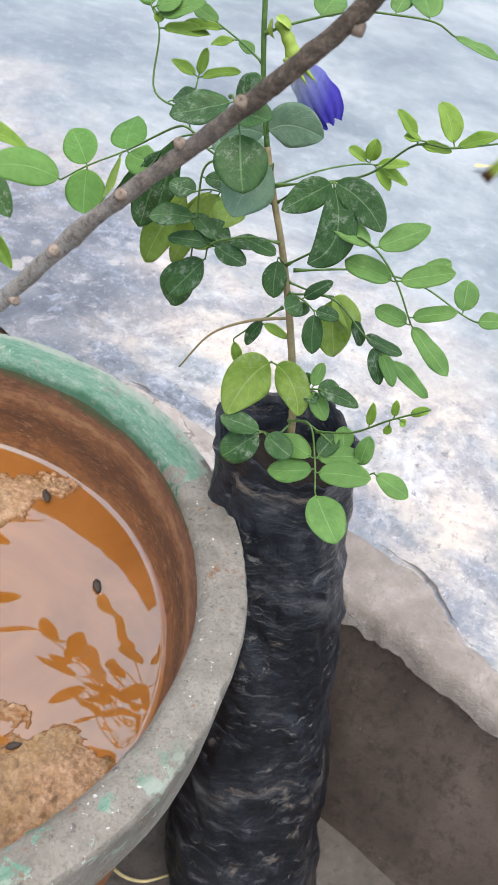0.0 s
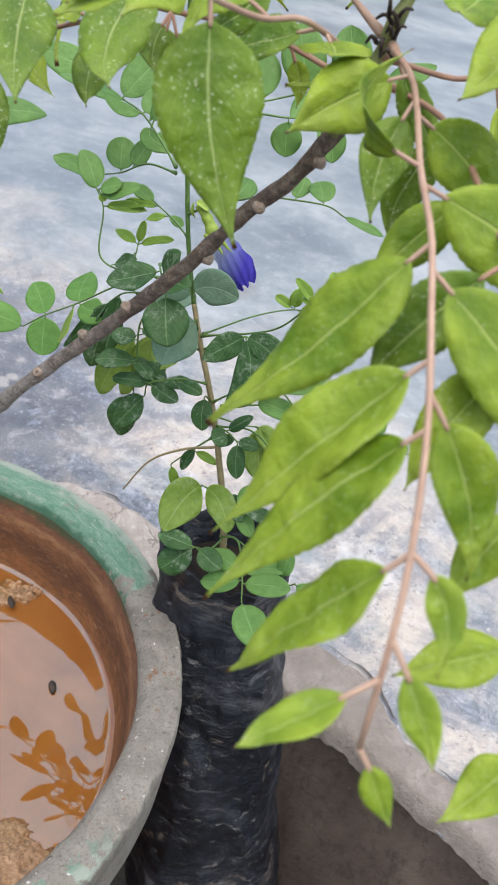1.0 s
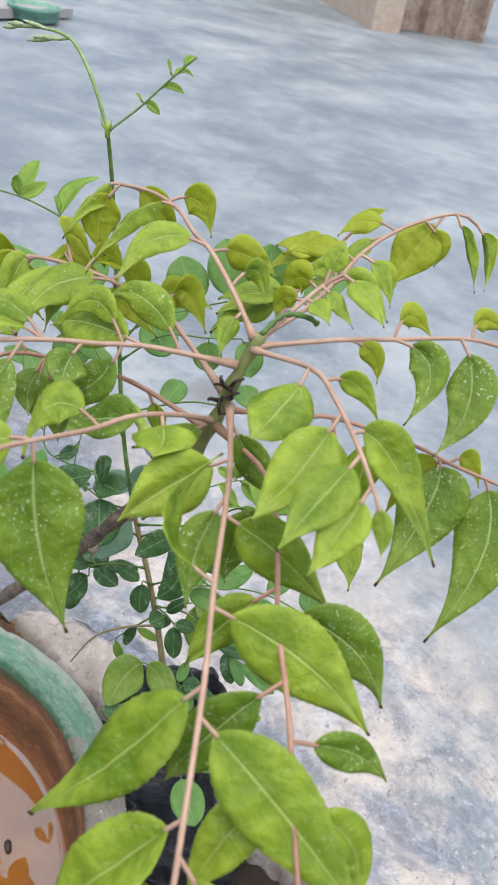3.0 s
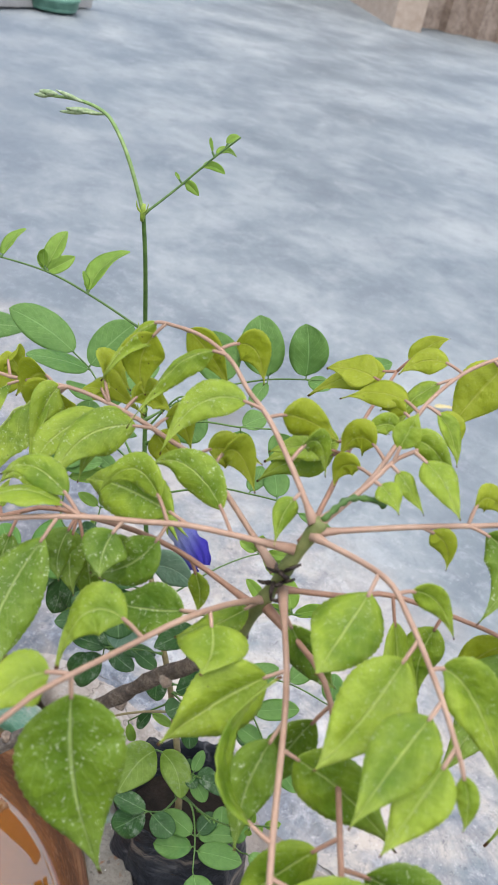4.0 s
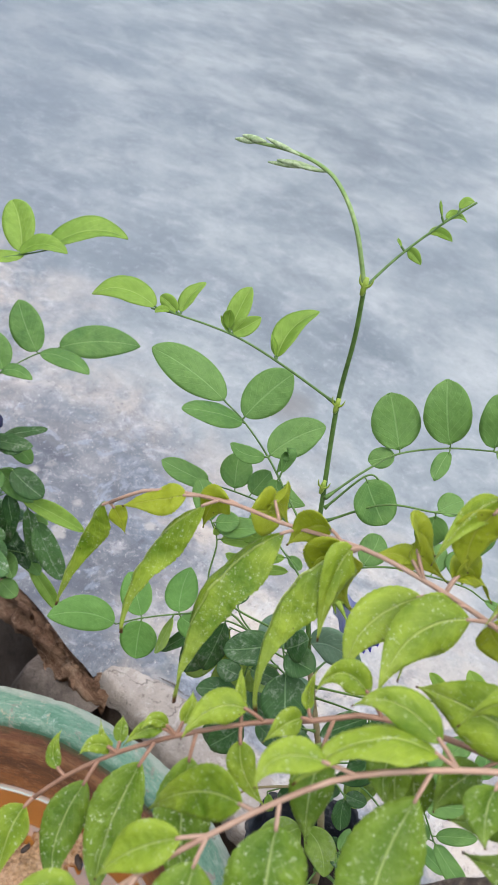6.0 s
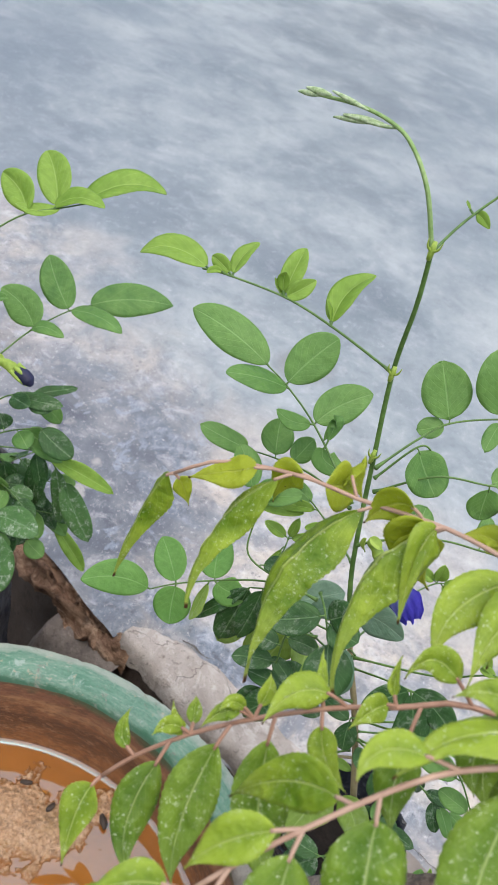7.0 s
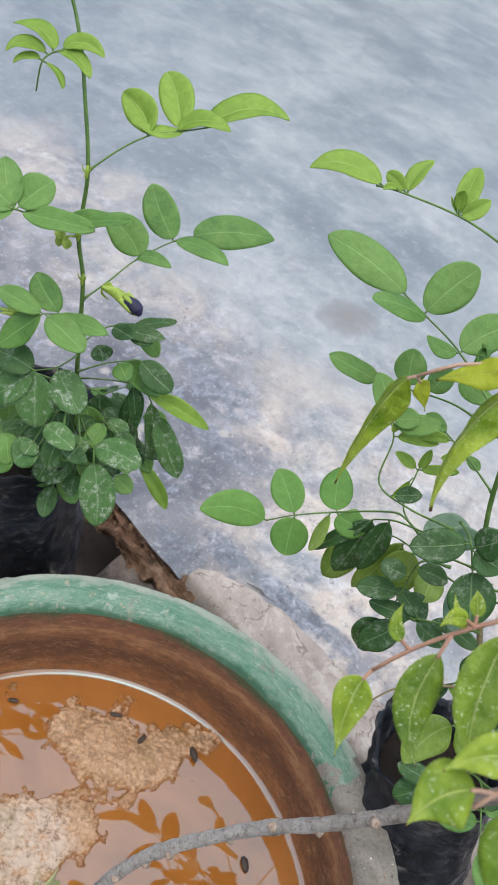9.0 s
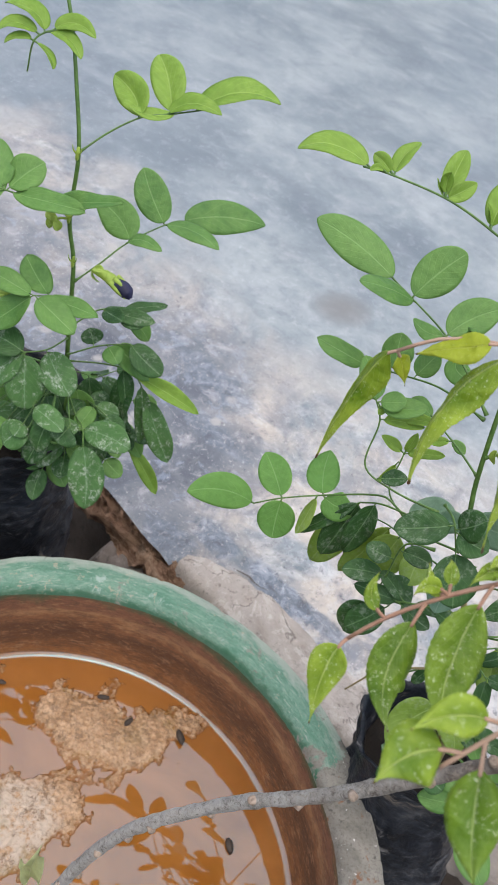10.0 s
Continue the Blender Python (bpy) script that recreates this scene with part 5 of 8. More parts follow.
leaf_on(F, 0.89, (0.184, 0.117, 0.845), (0.170, 0.110, 0.841), 0.015, (-0.01, -0.53, 0.85))
leaf_on(F, 0.18, (0.137, 0.266, 0.911), (0.136, 0.262, 0.893), 0.017, (0.07, -0.96, 0.29), M_CURRY_OLD_SHADED)
F = curry_frond(((0.111, 0.311, 0.936), (0.100, 0.290, 0.947), (0.089, 0.266, 0.956), (0.079, 0.250, 0.956), (0.069, 0.226, 0.962), (0.063, 0.210, 0.966), (0.059, 0.200, 0.965), (0.052, 0.180, 0.969)))
leaf_on(F, 0.68, (0.078, 0.215, 0.930), (0.092, 0.208, 0.897), 0.034, (0.40, -0.84, 0.36), M_CURRY_OLD_SHADED)
leaf_on(F, 0.68, (0.056, 0.216, 0.963), (0.050, 0.202, 0.956), 0.017, (0.27, -0.49, 0.83))
leaf_on(F, 0.25, (0.101, 0.267, 0.949), (0.102, 0.252, 0.950), 0.025, (-0.12, -0.07, 0.99))
leaf_on(F, 0.46, (0.062, 0.254, 0.959), (0.056, 0.242, 0.940), 0.019, (-0.20, -0.63, 0.75))
leaf_on(F, 0.29, (0.073, 0.279, 0.944), (0.053, 0.284, 0.935), 0.020, (-0.43, -0.58, 0.69), M_CURRY_OLD_SHADED)
leaf_on(F, 0.00, (0.097, 0.295, 0.932), (0.085, 0.281, 0.932), 0.013, (0.15, -0.25, 0.96))
leaf_on(F, 0.89, (0.050, 0.189, 0.967), (0.045, 0.177, 0.961), 0.016, (0.28, -0.44, 0.85))
leaf_on(F, 0.89, (0.049, 0.185, 0.962), (0.043, 0.175, 0.958), 0.012, (-0.12, -0.26, 0.96))
F = curry_frond(((0.117, 0.309, 0.966), (0.080, 0.302, 0.967), (0.063, 0.298, 0.965), (0.040, 0.290, 0.964), (0.012, 0.278, 0.960), (-0.005, 0.268, 0.952), (-0.026, 0.253, 0.936), (-0.040, 0.242, 0.923), (-0.050, 0.235, 0.908), (-0.061, 0.225, 0.896)))
leaf_on(F, 0.36, (0.019, 0.298, 0.973), (0.004, 0.297, 0.965), 0.013, (-0.09, -0.55, 0.83), M_CURRY_DUSTY)
leaf_on(F, 0.21, (0.052, 0.311, 0.977), (0.039, 0.307, 0.962), 0.014, (-0.25, -0.92, 0.30), M_CURRY_DUSTY)
leaf_on(F, 0.29, (0.052, 0.286, 0.957), (0.055, 0.277, 0.951), 0.018, (0.39, -0.56, 0.73), M_CURRY_OLD_SHADED)
leaf_on(F, 0.18, (0.047, 0.315, 0.964), (0.026, 0.327, 0.951), 0.023, (-0.48, -0.58, 0.66), M_CURRY_DUSTY)
leaf_on(F, 0.36, (0.013, 0.287, 0.968), (-0.006, 0.271, 0.953), 0.018, (-0.27, 0.14, 0.95), M_CURRY_DUSTY)
leaf_on(F, 0.50, (-0.009, 0.273, 0.962), (-0.016, 0.263, 0.956), 0.011, (0.05, -0.36, 0.93), M_CURRY_DUSTY)
leaf_on(F, 0.64, (-0.030, 0.269, 0.932), (-0.046, 0.272, 0.907), 0.017, (-0.71, -0.54, 0.46), M_CURRY_DUSTY)
leaf_on(F, 0.71, (-0.042, 0.248, 0.928), (-0.051, 0.241, 0.914), 0.015, (-0.35, -0.58, 0.74), M_CURRY_DUSTY)
leaf_on(F, 0.89, (-0.063, 0.233, 0.912), (-0.075, 0.225, 0.907), 0.013, (0.05, -0.49, 0.87), M_CURRY_DUSTY)
leaf_on(F, 0.39, (0.028, 0.258, 0.939), (0.036, 0.236, 0.927), 0.025, (0.02, -0.58, 0.82), M_CURRY_OLD_SHADED)
leaf_on(F, 0.61, (-0.001, 0.247, 0.932), (0.007, 0.228, 0.917), 0.025, (0.16, -0.61, 0.78), M_CURRY_OLD_SHADED)
leaf_on(F, 0.71, (-0.024, 0.234, 0.919), (-0.017, 0.217, 0.907), 0.023, (0.22, -0.58, 0.78), M_CURRY_OLD_SHADED)
leaf_on(F, 0.82, (-0.042, 0.227, 0.914), (-0.037, 0.216, 0.911), 0.018, (0.17, -0.42, 0.89), M_CURRY_DUSTY)
leaf_on(F, 0.21, (0.062, 0.293, 0.949), (0.046, 0.291, 0.938), 0.019, (-0.34, -0.78, 0.53), M_CURRY_OLD_SHADED)
leaf_on(F, 0.96, (-0.070, 0.224, 0.899), (-0.078, 0.214, 0.891), 0.020, (-0.08, -0.45, 0.89), M_CURRY_DUSTY)
leaf_on(F, 0.93, (-0.046, 0.216, 0.890), (-0.040, 0.204, 0.880), 0.018, (-0.27, -0.68, 0.68), M_CURRY_OLD_SHADED)
leaf_on(F, 0.11, (0.072, 0.317, 0.981), (0.054, 0.318, 0.975), 0.016, (-0.20, -0.86, 0.46), M_CURRY_DUSTY)
F = curry_frond(((0.112, 0.313, 0.950), (0.073, 0.335, 0.971), (0.057, 0.345, 0.969), (0.040, 0.354, 0.968), (0.024, 0.362, 0.966), (-0.004, 0.375, 0.960), (-0.040, 0.386, 0.948), (-0.057, 0.388, 0.947), (-0.080, 0.392, 0.940), (-0.100, 0.394, 0.931), (-0.115, 0.392, 0.918)))
leaf_on(F, 0.54, (-0.013, 0.367, 0.953), (-0.010, 0.349, 0.930), 0.016, (0.47, -0.69, 0.55), M_CURRY_DUSTY)
leaf_on(F, 0.36, (0.024, 0.348, 0.963), (0.021, 0.332, 0.944), 0.016, (0.47, -0.74, 0.47), M_CURRY_DUSTY)
leaf_on(F, 0.57, (-0.025, 0.383, 0.956), (-0.034, 0.381, 0.942), 0.021, (-0.05, -1.00, -0.07), M_CURRY_BACKLIT)
leaf_on(F, 0.43, (0.011, 0.377, 0.975), (0.022, 0.381, 0.964), 0.017, (0.92, -0.14, 0.35), M_CURRY_BACKLIT)
leaf_on(F, 0.32, (0.051, 0.363, 0.970), (0.059, 0.364, 0.954), 0.016, (0.64, -0.77, 0.03), M_CURRY_BACKLIT)
leaf_on(F, 0.18, (0.081, 0.345, 0.975), (0.093, 0.345, 0.958), 0.017, (0.59, -0.80, 0.11), M_CURRY_BACKLIT)
leaf_on(F, 1.00, (-0.125, 0.389, 0.898), (-0.128, 0.376, 0.858), 0.019, (-0.57, -0.75, 0.33), M_CURRY_DUSTY, keel=-0.8)
leaf_on(F, 0.79, (-0.089, 0.375, 0.919), (-0.089, 0.355, 0.883), 0.022, (-0.61, -0.57, 0.54), M_CURRY_DUSTY, keel=-0.8)
leaf_on(F, 0.64, (-0.058, 0.360, 0.926), (-0.054, 0.330, 0.887), 0.031, (-0.64, -0.46, 0.62), M_CURRY_DUSTY, keel=-0.8)
leaf_on(F, 0.54, (-0.028, 0.355, 0.940), (-0.023, 0.326, 0.905), 0.029, (-0.69, -0.41, 0.60), M_CURRY_DUSTY, keel=-0.8)
leaf_on(F, 0.39, (0.004, 0.344, 0.956), (0.003, 0.326, 0.942), 0.018, (-0.02, -0.57, 0.82), M_CURRY_DUSTY)
leaf_on(F, 0.32, (0.021, 0.339, 0.964), (0.014, 0.317, 0.947), 0.021, (0.11, -0.58, 0.80), M_CURRY_DUSTY)
leaf_on(F, 0.54, (-0.016, 0.376, 0.950), (-0.011, 0.372, 0.930), 0.024, (0.06, -0.99, 0.13), M_CURRY_BACKLIT)
leaf_on(F, 0.75, (-0.047, 0.396, 0.942), (-0.039, 0.406, 0.940), 0.022, (0.66, -0.50, 0.55), M_CURRY_BACKLIT)
leaf_on(F, 0.75, (-0.068, 0.392, 0.941), (-0.071, 0.391, 0.925), 0.016, (-0.17, -0.99, -0.03), M_CURRY_BACKLIT)
leaf_on(F, 0.82, (-0.092, 0.390, 0.934), (-0.108, 0.388, 0.923), 0.015, (-0.40, -0.48, 0.78), M_CURRY_BACKLIT)
leaf_on(F, 1.00, (-0.110, 0.393, 0.912), (-0.105, 0.392, 0.903), 0.009, (0.54, -0.76, 0.36), M_CURRY_BACKLIT)
leaf_on(F, 0.43, (0.010, 0.372, 0.966), (-0.000, 0.375, 0.960), 0.011, (-0.51, -0.63, 0.59), M_CURRY_BACKLIT)
leaf_on(F, 0.39, (0.034, 0.374, 0.968), (0.049, 0.379, 0.954), 0.015, (0.48, 0.04, 0.88), M_CURRY_BACKLIT)
leaf_on(F, 0.43, (0.012, 0.374, 0.968), (0.031, 0.379, 0.955), 0.017, (0.84, -0.45, 0.31), M_CURRY_BACKLIT)
leaf_on(F, 0.54, (-0.011, 0.375, 0.945), (0.000, 0.376, 0.926), 0.021, (0.47, -0.88, 0.07), M_CURRY_BACKLIT)
leaf_on(F, 0.68, (-0.046, 0.397, 0.952), (-0.036, 0.398, 0.937), 0.016, (0.95, -0.30, -0.03), M_CURRY_BACKLIT)
leaf_on(F, 0.21, (0.077, 0.348, 0.973), (0.092, 0.355, 0.966), 0.015, (0.56, -0.61, 0.56), M_CURRY_BACKLIT)
leaf_on(F, 0.32, (0.050, 0.356, 0.959), (0.067, 0.358, 0.943), 0.014, (0.53, -0.80, 0.29), M_CURRY_BACKLIT)
leaf_on(F, 0.39, (0.033, 0.372, 0.972), (0.040, 0.376, 0.961), 0.014, (0.78, -0.61, 0.17), M_CURRY_BACKLIT)
F = curry_frond(((0.121, 0.312, 0.978), (0.107, 0.324, 0.990), (0.092, 0.338, 0.999), (0.080, 0.350, 1.001), (0.070, 0.360, 1.005), (0.059, 0.367, 1.007), (0.048, 0.372, 1.007), (0.036, 0.374, 1.006)))
leaf_on(F, 0.43, (0.068, 0.335, 0.999), (0.058, 0.318, 0.981), 0.016, (0.03, -0.67, 0.74), M_CURRY_DUSTY)
leaf_on(F, 0.71, (0.049, 0.355, 1.001), (0.038, 0.335, 0.976), 0.014, (-0.15, -0.64, 0.75), M_CURRY_DUSTY, keel=-0.8)
leaf_on(F, 1.00, (0.025, 0.369, 1.000), (0.017, 0.355, 0.981), 0.015, (-0.20, -0.71, 0.68), M_CURRY_DUSTY, keel=-0.8)
leaf_on(F, 0.39, (0.105, 0.346, 0.999), (0.120, 0.351, 0.990), 0.016, (0.45, -0.88, 0.18), M_CURRY_BACKLIT)
leaf_on(F, 0.75, (0.074, 0.374, 1.007), (0.082, 0.373, 0.992), 0.016, (0.44, -0.90, 0.09), M_CURRY_BACKLIT)
leaf_on(F, 0.96, (0.054, 0.378, 0.999), (0.067, 0.379, 0.982), 0.015, (0.34, -0.92, 0.18), M_CURRY_BACKLIT)
leaf_on(F, 1.00, (0.029, 0.370, 0.990), (0.033, 0.369, 0.972), 0.019, (0.34, -0.93, 0.12), M_CURRY_BACKLIT)
leaf_on(F, 0.21, (0.112, 0.337, 0.996), (0.119, 0.338, 0.981), 0.011, (0.67, -0.74, -0.00), M_CURRY_DUSTY)
leaf_on(F, 0.11, (0.110, 0.312, 0.979), (0.110, 0.303, 0.969), 0.009, (0.28, -0.72, 0.64), M_CURRY_DUSTY)
F = curry_frond(((0.122, 0.312, 0.978), (0.135, 0.340, 0.983), (0.143, 0.375, 0.987), (0.150, 0.400, 0.994), (0.162, 0.425, 1.000), (0.177, 0.440, 1.006), (0.190, 0.447, 1.009), (0.199, 0.445, 1.006)))
leaf_on(F, 0.89, (0.172, 0.433, 0.988), (0.164, 0.424, 0.969), 0.025, (0.11, -0.90, 0.42), M_CURRY_BACKLIT)
leaf_on(F, 0.71, (0.145, 0.426, 1.001), (0.134, 0.422, 0.991), 0.013, (-0.15, -0.71, 0.69), M_CURRY_BACKLIT)
leaf_on(F, 0.50, (0.130, 0.396, 0.994), (0.113, 0.394, 0.985), 0.015, (-0.20, -0.45, 0.87), M_CURRY_BACKLIT)
leaf_on(F, 0.93, (0.198, 0.438, 0.994), (0.207, 0.429, 0.977), 0.011, (-0.70, -0.72, -0.03), keel=-0.8)
leaf_on(F, 1.00, (0.207, 0.440, 0.996), (0.211, 0.429, 0.979), 0.013, (-0.74, -0.67, 0.06), keel=-0.8)
leaf_on(F, 0.36, (0.155, 0.369, 0.991), (0.170, 0.359, 0.979), 0.013, (-0.23, -0.91, 0.35))
leaf_on(F, 0.29, (0.127, 0.364, 0.988), (0.121, 0.363, 0.977), 0.016, (-0.38, -0.92, 0.08), M_CURRY_BACKLIT)
leaf_on(F, 0.54, (0.163, 0.397, 0.987), (0.166, 0.394, 0.977), 0.011, (0.28, -0.85, 0.45), M_CURRY_BACKLIT)
leaf_on(F, 0.46, (0.137, 0.391, 0.991), (0.131, 0.393, 0.986), 0.008, (-0.45, -0.88, 0.14), M_CURRY_BACKLIT)
leaf_on(F, 0.82, (0.184, 0.438, 0.994), (0.184, 0.438, 0.982), 0.012, (0.11, -0.99, -0.01), M_CURRY_BACKLIT)
leaf_on(F, 0.21, (0.125, 0.348, 0.983), (0.123, 0.347, 0.972), 0.011, (-0.18, -0.98, 0.01), M_CURRY_BACKLIT)
leaf_on(F, 0.39, (0.135, 0.377, 0.990), (0.125, 0.372, 0.981), 0.010, (-0.08, -0.85, 0.51))
leaf_on(F, 0.68, (0.145, 0.409, 0.990), (0.140, 0.397, 0.977), 0.012, (-0.40, -0.45, 0.80))
leaf_on(F, 0.54, (0.162, 0.392, 0.988), (0.169, 0.382, 0.977), 0.010, (0.23, -0.56, 0.79))
F = curry_frond(((0.119, 0.312, 0.968), (0.122, 0.350, 0.968), (0.124, 0.381, 0.972), (0.126, 0.415, 0.970), (0.130, 0.442, 0.971), (0.133, 0.455, 0.976)), M_RACHIS_OLD)
leaf_on(F, 0.48, (0.121, 0.375, 0.977), (0.119, 0.371, 0.980), 0.009, (0.05, -0.50, 0.86))
leaf_on(F, 0.49, (0.107, 0.378, 0.968), (0.090, 0.372, 0.956), 0.020, (0.05, -0.50, 0.86))
leaf_on(F, 0.42, (0.106, 0.371, 0.964), (0.089, 0.368, 0.948), 0.019, (0.05, -0.50, 0.86))
leaf_on(F, 0.99, (0.113, 0.454, 0.967), (0.093, 0.453, 0.949), 0.018, (0.05, -0.50, 0.86), M_CURRY_BACKLIT)
leaf_on(F, 0.94, (0.115, 0.449, 0.973), (0.099, 0.452, 0.968), 0.021, (0.05, -0.50, 0.86), M_CURRY_BACKLIT)
leaf_on(F, 0.63, (0.132, 0.399, 0.975), (0.138, 0.393, 0.976), 0.010, (0.05, -0.50, 0.86))
leaf_on(F, 0.42, (0.108, 0.368, 0.973), (0.092, 0.363, 0.968), 0.015, (0.05, -0.50, 0.86))
leaf_on(F, 1.00, (0.143, 0.458, 0.991), (0.153, 0.460, 0.999), 0.012, (0.05, -0.50, 0.86), M_CURRY_BACKLIT)
F = curry_frond(((0.123, 0.312, 0.978), (0.135, 0.325, 0.992), (0.142, 0.338, 0.998), (0.149, 0.342, 1.003)))
leaf_on(F, 0.98, (0.159, 0.332, 1.000), (0.170, 0.322, 0.992), 0.014, (0.05, -0.50, 0.86))
leaf_on(F, 0.74, (0.149, 0.331, 0.994), (0.158, 0.325, 0.987), 0.008, (0.05, -0.50, 0.86))
leaf_on(F, 0.80, (0.143, 0.343, 1.008), (0.145, 0.348, 1.015), 0.011, (0.05, -0.50, 0.86))
leaf_on(F, 0.54, (0.143, 0.323, 0.993), (0.149, 0.318, 0.989), 0.011, (0.05, -0.50, 0.86))
F = curry_frond(((0.122, 0.311, 0.975), (0.153, 0.322, 0.982), (0.176, 0.333, 0.984), (0.204, 0.345, 0.987), (0.224, 0.350, 0.985), (0.249, 0.352, 0.984)))
leaf_on(F, 0.43, (0.192, 0.327, 0.977), (0.188, 0.311, 0.958), 0.017, (-0.15, -0.79, 0.60), M_CURRY_OLD_SHADED)
leaf_on(F, 0.64, (0.213, 0.330, 0.967), (0.203, 0.312, 0.947), 0.021, (-0.09, -0.77, 0.63), M_CURRY_OLD_SHADED)
leaf_on(F, 0.43, (0.179, 0.343, 0.992), (0.191, 0.346, 0.982), 0.012, (0.64, -0.72, 0.28), M_CURRY_BACKLIT)
leaf_on(F, 0.68, (0.209, 0.355, 0.993), (0.223, 0.360, 0.987), 0.011, (0.62, -0.70, 0.35), M_CURRY_BACKLIT)
leaf_on(F, 0.29, (0.168, 0.327, 0.977), (0.173, 0.327, 0.965), 0.010, (0.26, -0.96, 0.07), M_CURRY_BACKLIT)
leaf_on(F, 0.89, (0.246, 0.342, 0.972), (0.241, 0.327, 0.956), 0.020, (-0.22, -0.77, 0.60), M_CURRY_DUSTY)
leaf_on(F, 1.00, (0.258, 0.352, 0.982), (0.271, 0.347, 0.972), 0.016, (-0.08, -0.97, 0.23), M_CURRY_DUSTY)
F = curry_frond(((0.122, 0.310, 0.974), (0.149, 0.291, 0.982), (0.161, 0.276, 0.980), (0.174, 0.254, 0.976), (0.183, 0.236, 0.972)))
leaf_on(F, 0.32, (0.143, 0.269, 0.972), (0.137, 0.249, 0.971), 0.024, (0.10, -0.25, 0.96))
leaf_on(F, 0.61, (0.155, 0.250, 0.962), (0.145, 0.231, 0.951), 0.024, (-0.03, -0.58, 0.81))
leaf_on(F, 0.82, (0.167, 0.233, 0.966), (0.158, 0.212, 0.957), 0.021, (-0.02, -0.42, 0.91))
leaf_on(F, 0.96, (0.176, 0.227, 0.961), (0.169, 0.213, 0.949), 0.017, (-0.17, -0.62, 0.77))
leaf_on(F, 0.43, (0.166, 0.289, 0.981), (0.178, 0.287, 0.969), 0.010, (0.24, -0.94, 0.25))
leaf_on(F, 0.71, (0.187, 0.262, 0.971), (0.210, 0.248, 0.941), 0.019, (0.28, -0.78, 0.57))
leaf_on(F, 1.00, (0.188, 0.231, 0.963), (0.190, 0.226, 0.955), 0.007, (-0.03, -0.87, 0.49))
F = curry_frond(((0.113, 0.311, 0.943), (0.141, 0.325, 0.939), (0.158, 0.332, 0.941), (0.196, 0.338, 0.935), (0.215, 0.339, 0.930), (0.237, 0.336, 0.928), (0.263, 0.330, 0.926)), M_RACHIS_OLD)
leaf_on(F, 0.64, (0.211, 0.325, 0.912), (0.196, 0.301, 0.882), 0.032, (-0.03, -0.79, 0.61), M_CURRY_OLD_SHADED)
leaf_on(F, 0.79, (0.236, 0.319, 0.903), (0.223, 0.291, 0.868), 0.031, (-0.11, -0.78, 0.62), M_CURRY_OLD_SHADED)
leaf_on(F, 0.68, (0.200, 0.338, 0.921), (0.192, 0.330, 0.899), 0.016, (-0.16, -0.92, 0.36), M_CURRY_BACKLIT)
leaf_on(F, 0.68, (0.222, 0.347, 0.930), (0.230, 0.347, 0.917), 0.011, (0.56, -0.80, 0.22), M_CURRY_BACKLIT)
leaf_on(F, 0.32, (0.177, 0.311, 0.898), (0.186, 0.301, 0.875), 0.025, (0.73, -0.46, 0.51))
leaf_on(F, 0.46, (0.178, 0.329, 0.919), (0.182, 0.325, 0.901), 0.017, (0.02, -0.96, 0.29))
leaf_on(F, 0.96, (0.263, 0.316, 0.904), (0.257, 0.294, 0.876), 0.028, (-0.19, -0.79, 0.58))
leaf_on(F, 1.00, (0.276, 0.328, 0.920), (0.289, 0.318, 0.902), 0.021, (-0.11, -0.94, 0.33))
F = curry_frond(((0.110, 0.311, 0.930), (0.075, 0.318, 0.938), (0.053, 0.320, 0.940), (0.035, 0.320, 0.939), (0.014, 0.318, 0.938), (-0.002, 0.314, 0.930), (-0.021, 0.310, 0.922), (-0.043, 0.304, 0.909), (-0.064, 0.298, 0.892), (-0.081, 0.292, 0.873), (-0.091, 0.286, 0.859)), M_RACHIS_OLD)
leaf_on(F, 0.36, (0.026, 0.309, 0.928), (0.030, 0.300, 0.919), 0.015, (0.37, -0.64, 0.67), M_CURRY_OLD_SHADED)
leaf_on(F, 0.46, (0.004, 0.297, 0.915), (0.009, 0.285, 0.904), 0.016, (0.03, -0.68, 0.73), M_CURRY_OLD_SHADED)
leaf_on(F, 0.36, (0.038, 0.310, 0.920), (0.042, 0.305, 0.906), 0.015, (0.10, -0.89, 0.44), M_CURRY_OLD_SHADED)
leaf_on(F, 0.61, (-0.020, 0.300, 0.910), (-0.008, 0.293, 0.902), 0.011, (0.16, -0.65, 0.74), M_CURRY_DUSTY)
leaf_on(F, 0.68, (-0.034, 0.281, 0.886), (-0.021, 0.265, 0.874), 0.021, (0.18, -0.62, 0.76), M_CURRY_OLD_SHADED)
leaf_on(F, 0.75, (-0.058, 0.275, 0.880), (-0.052, 0.256, 0.867), 0.020, (-0.11, -0.60, 0.79), M_CURRY_OLD_SHADED)
leaf_on(F, 0.86, (-0.074, 0.274, 0.866), (-0.067, 0.258, 0.855), 0.016, (-0.04, -0.61, 0.79), M_CURRY_OLD_SHADED)
leaf_on(F, 1.00, (-0.094, 0.276, 0.851), (-0.092, 0.260, 0.836), 0.015, (-0.13, -0.66, 0.74), M_CURRY_DUSTY)
leaf_on(F, 0.93, (-0.089, 0.296, 0.875), (-0.090, 0.304, 0.881), 0.006, (0.03, -0.59, 0.81), M_CURRY_DUSTY)
leaf_on(F, 0.82, (-0.071, 0.299, 0.890), (-0.076, 0.305, 0.895), 0.006, (0.06, -0.40, 0.91), M_CURRY_DUSTY)
leaf_on(F, 0.71, (-0.057, 0.301, 0.908), (-0.063, 0.293, 0.903), 0.007, (0.12, -0.47, 0.87), M_CURRY_DUSTY)
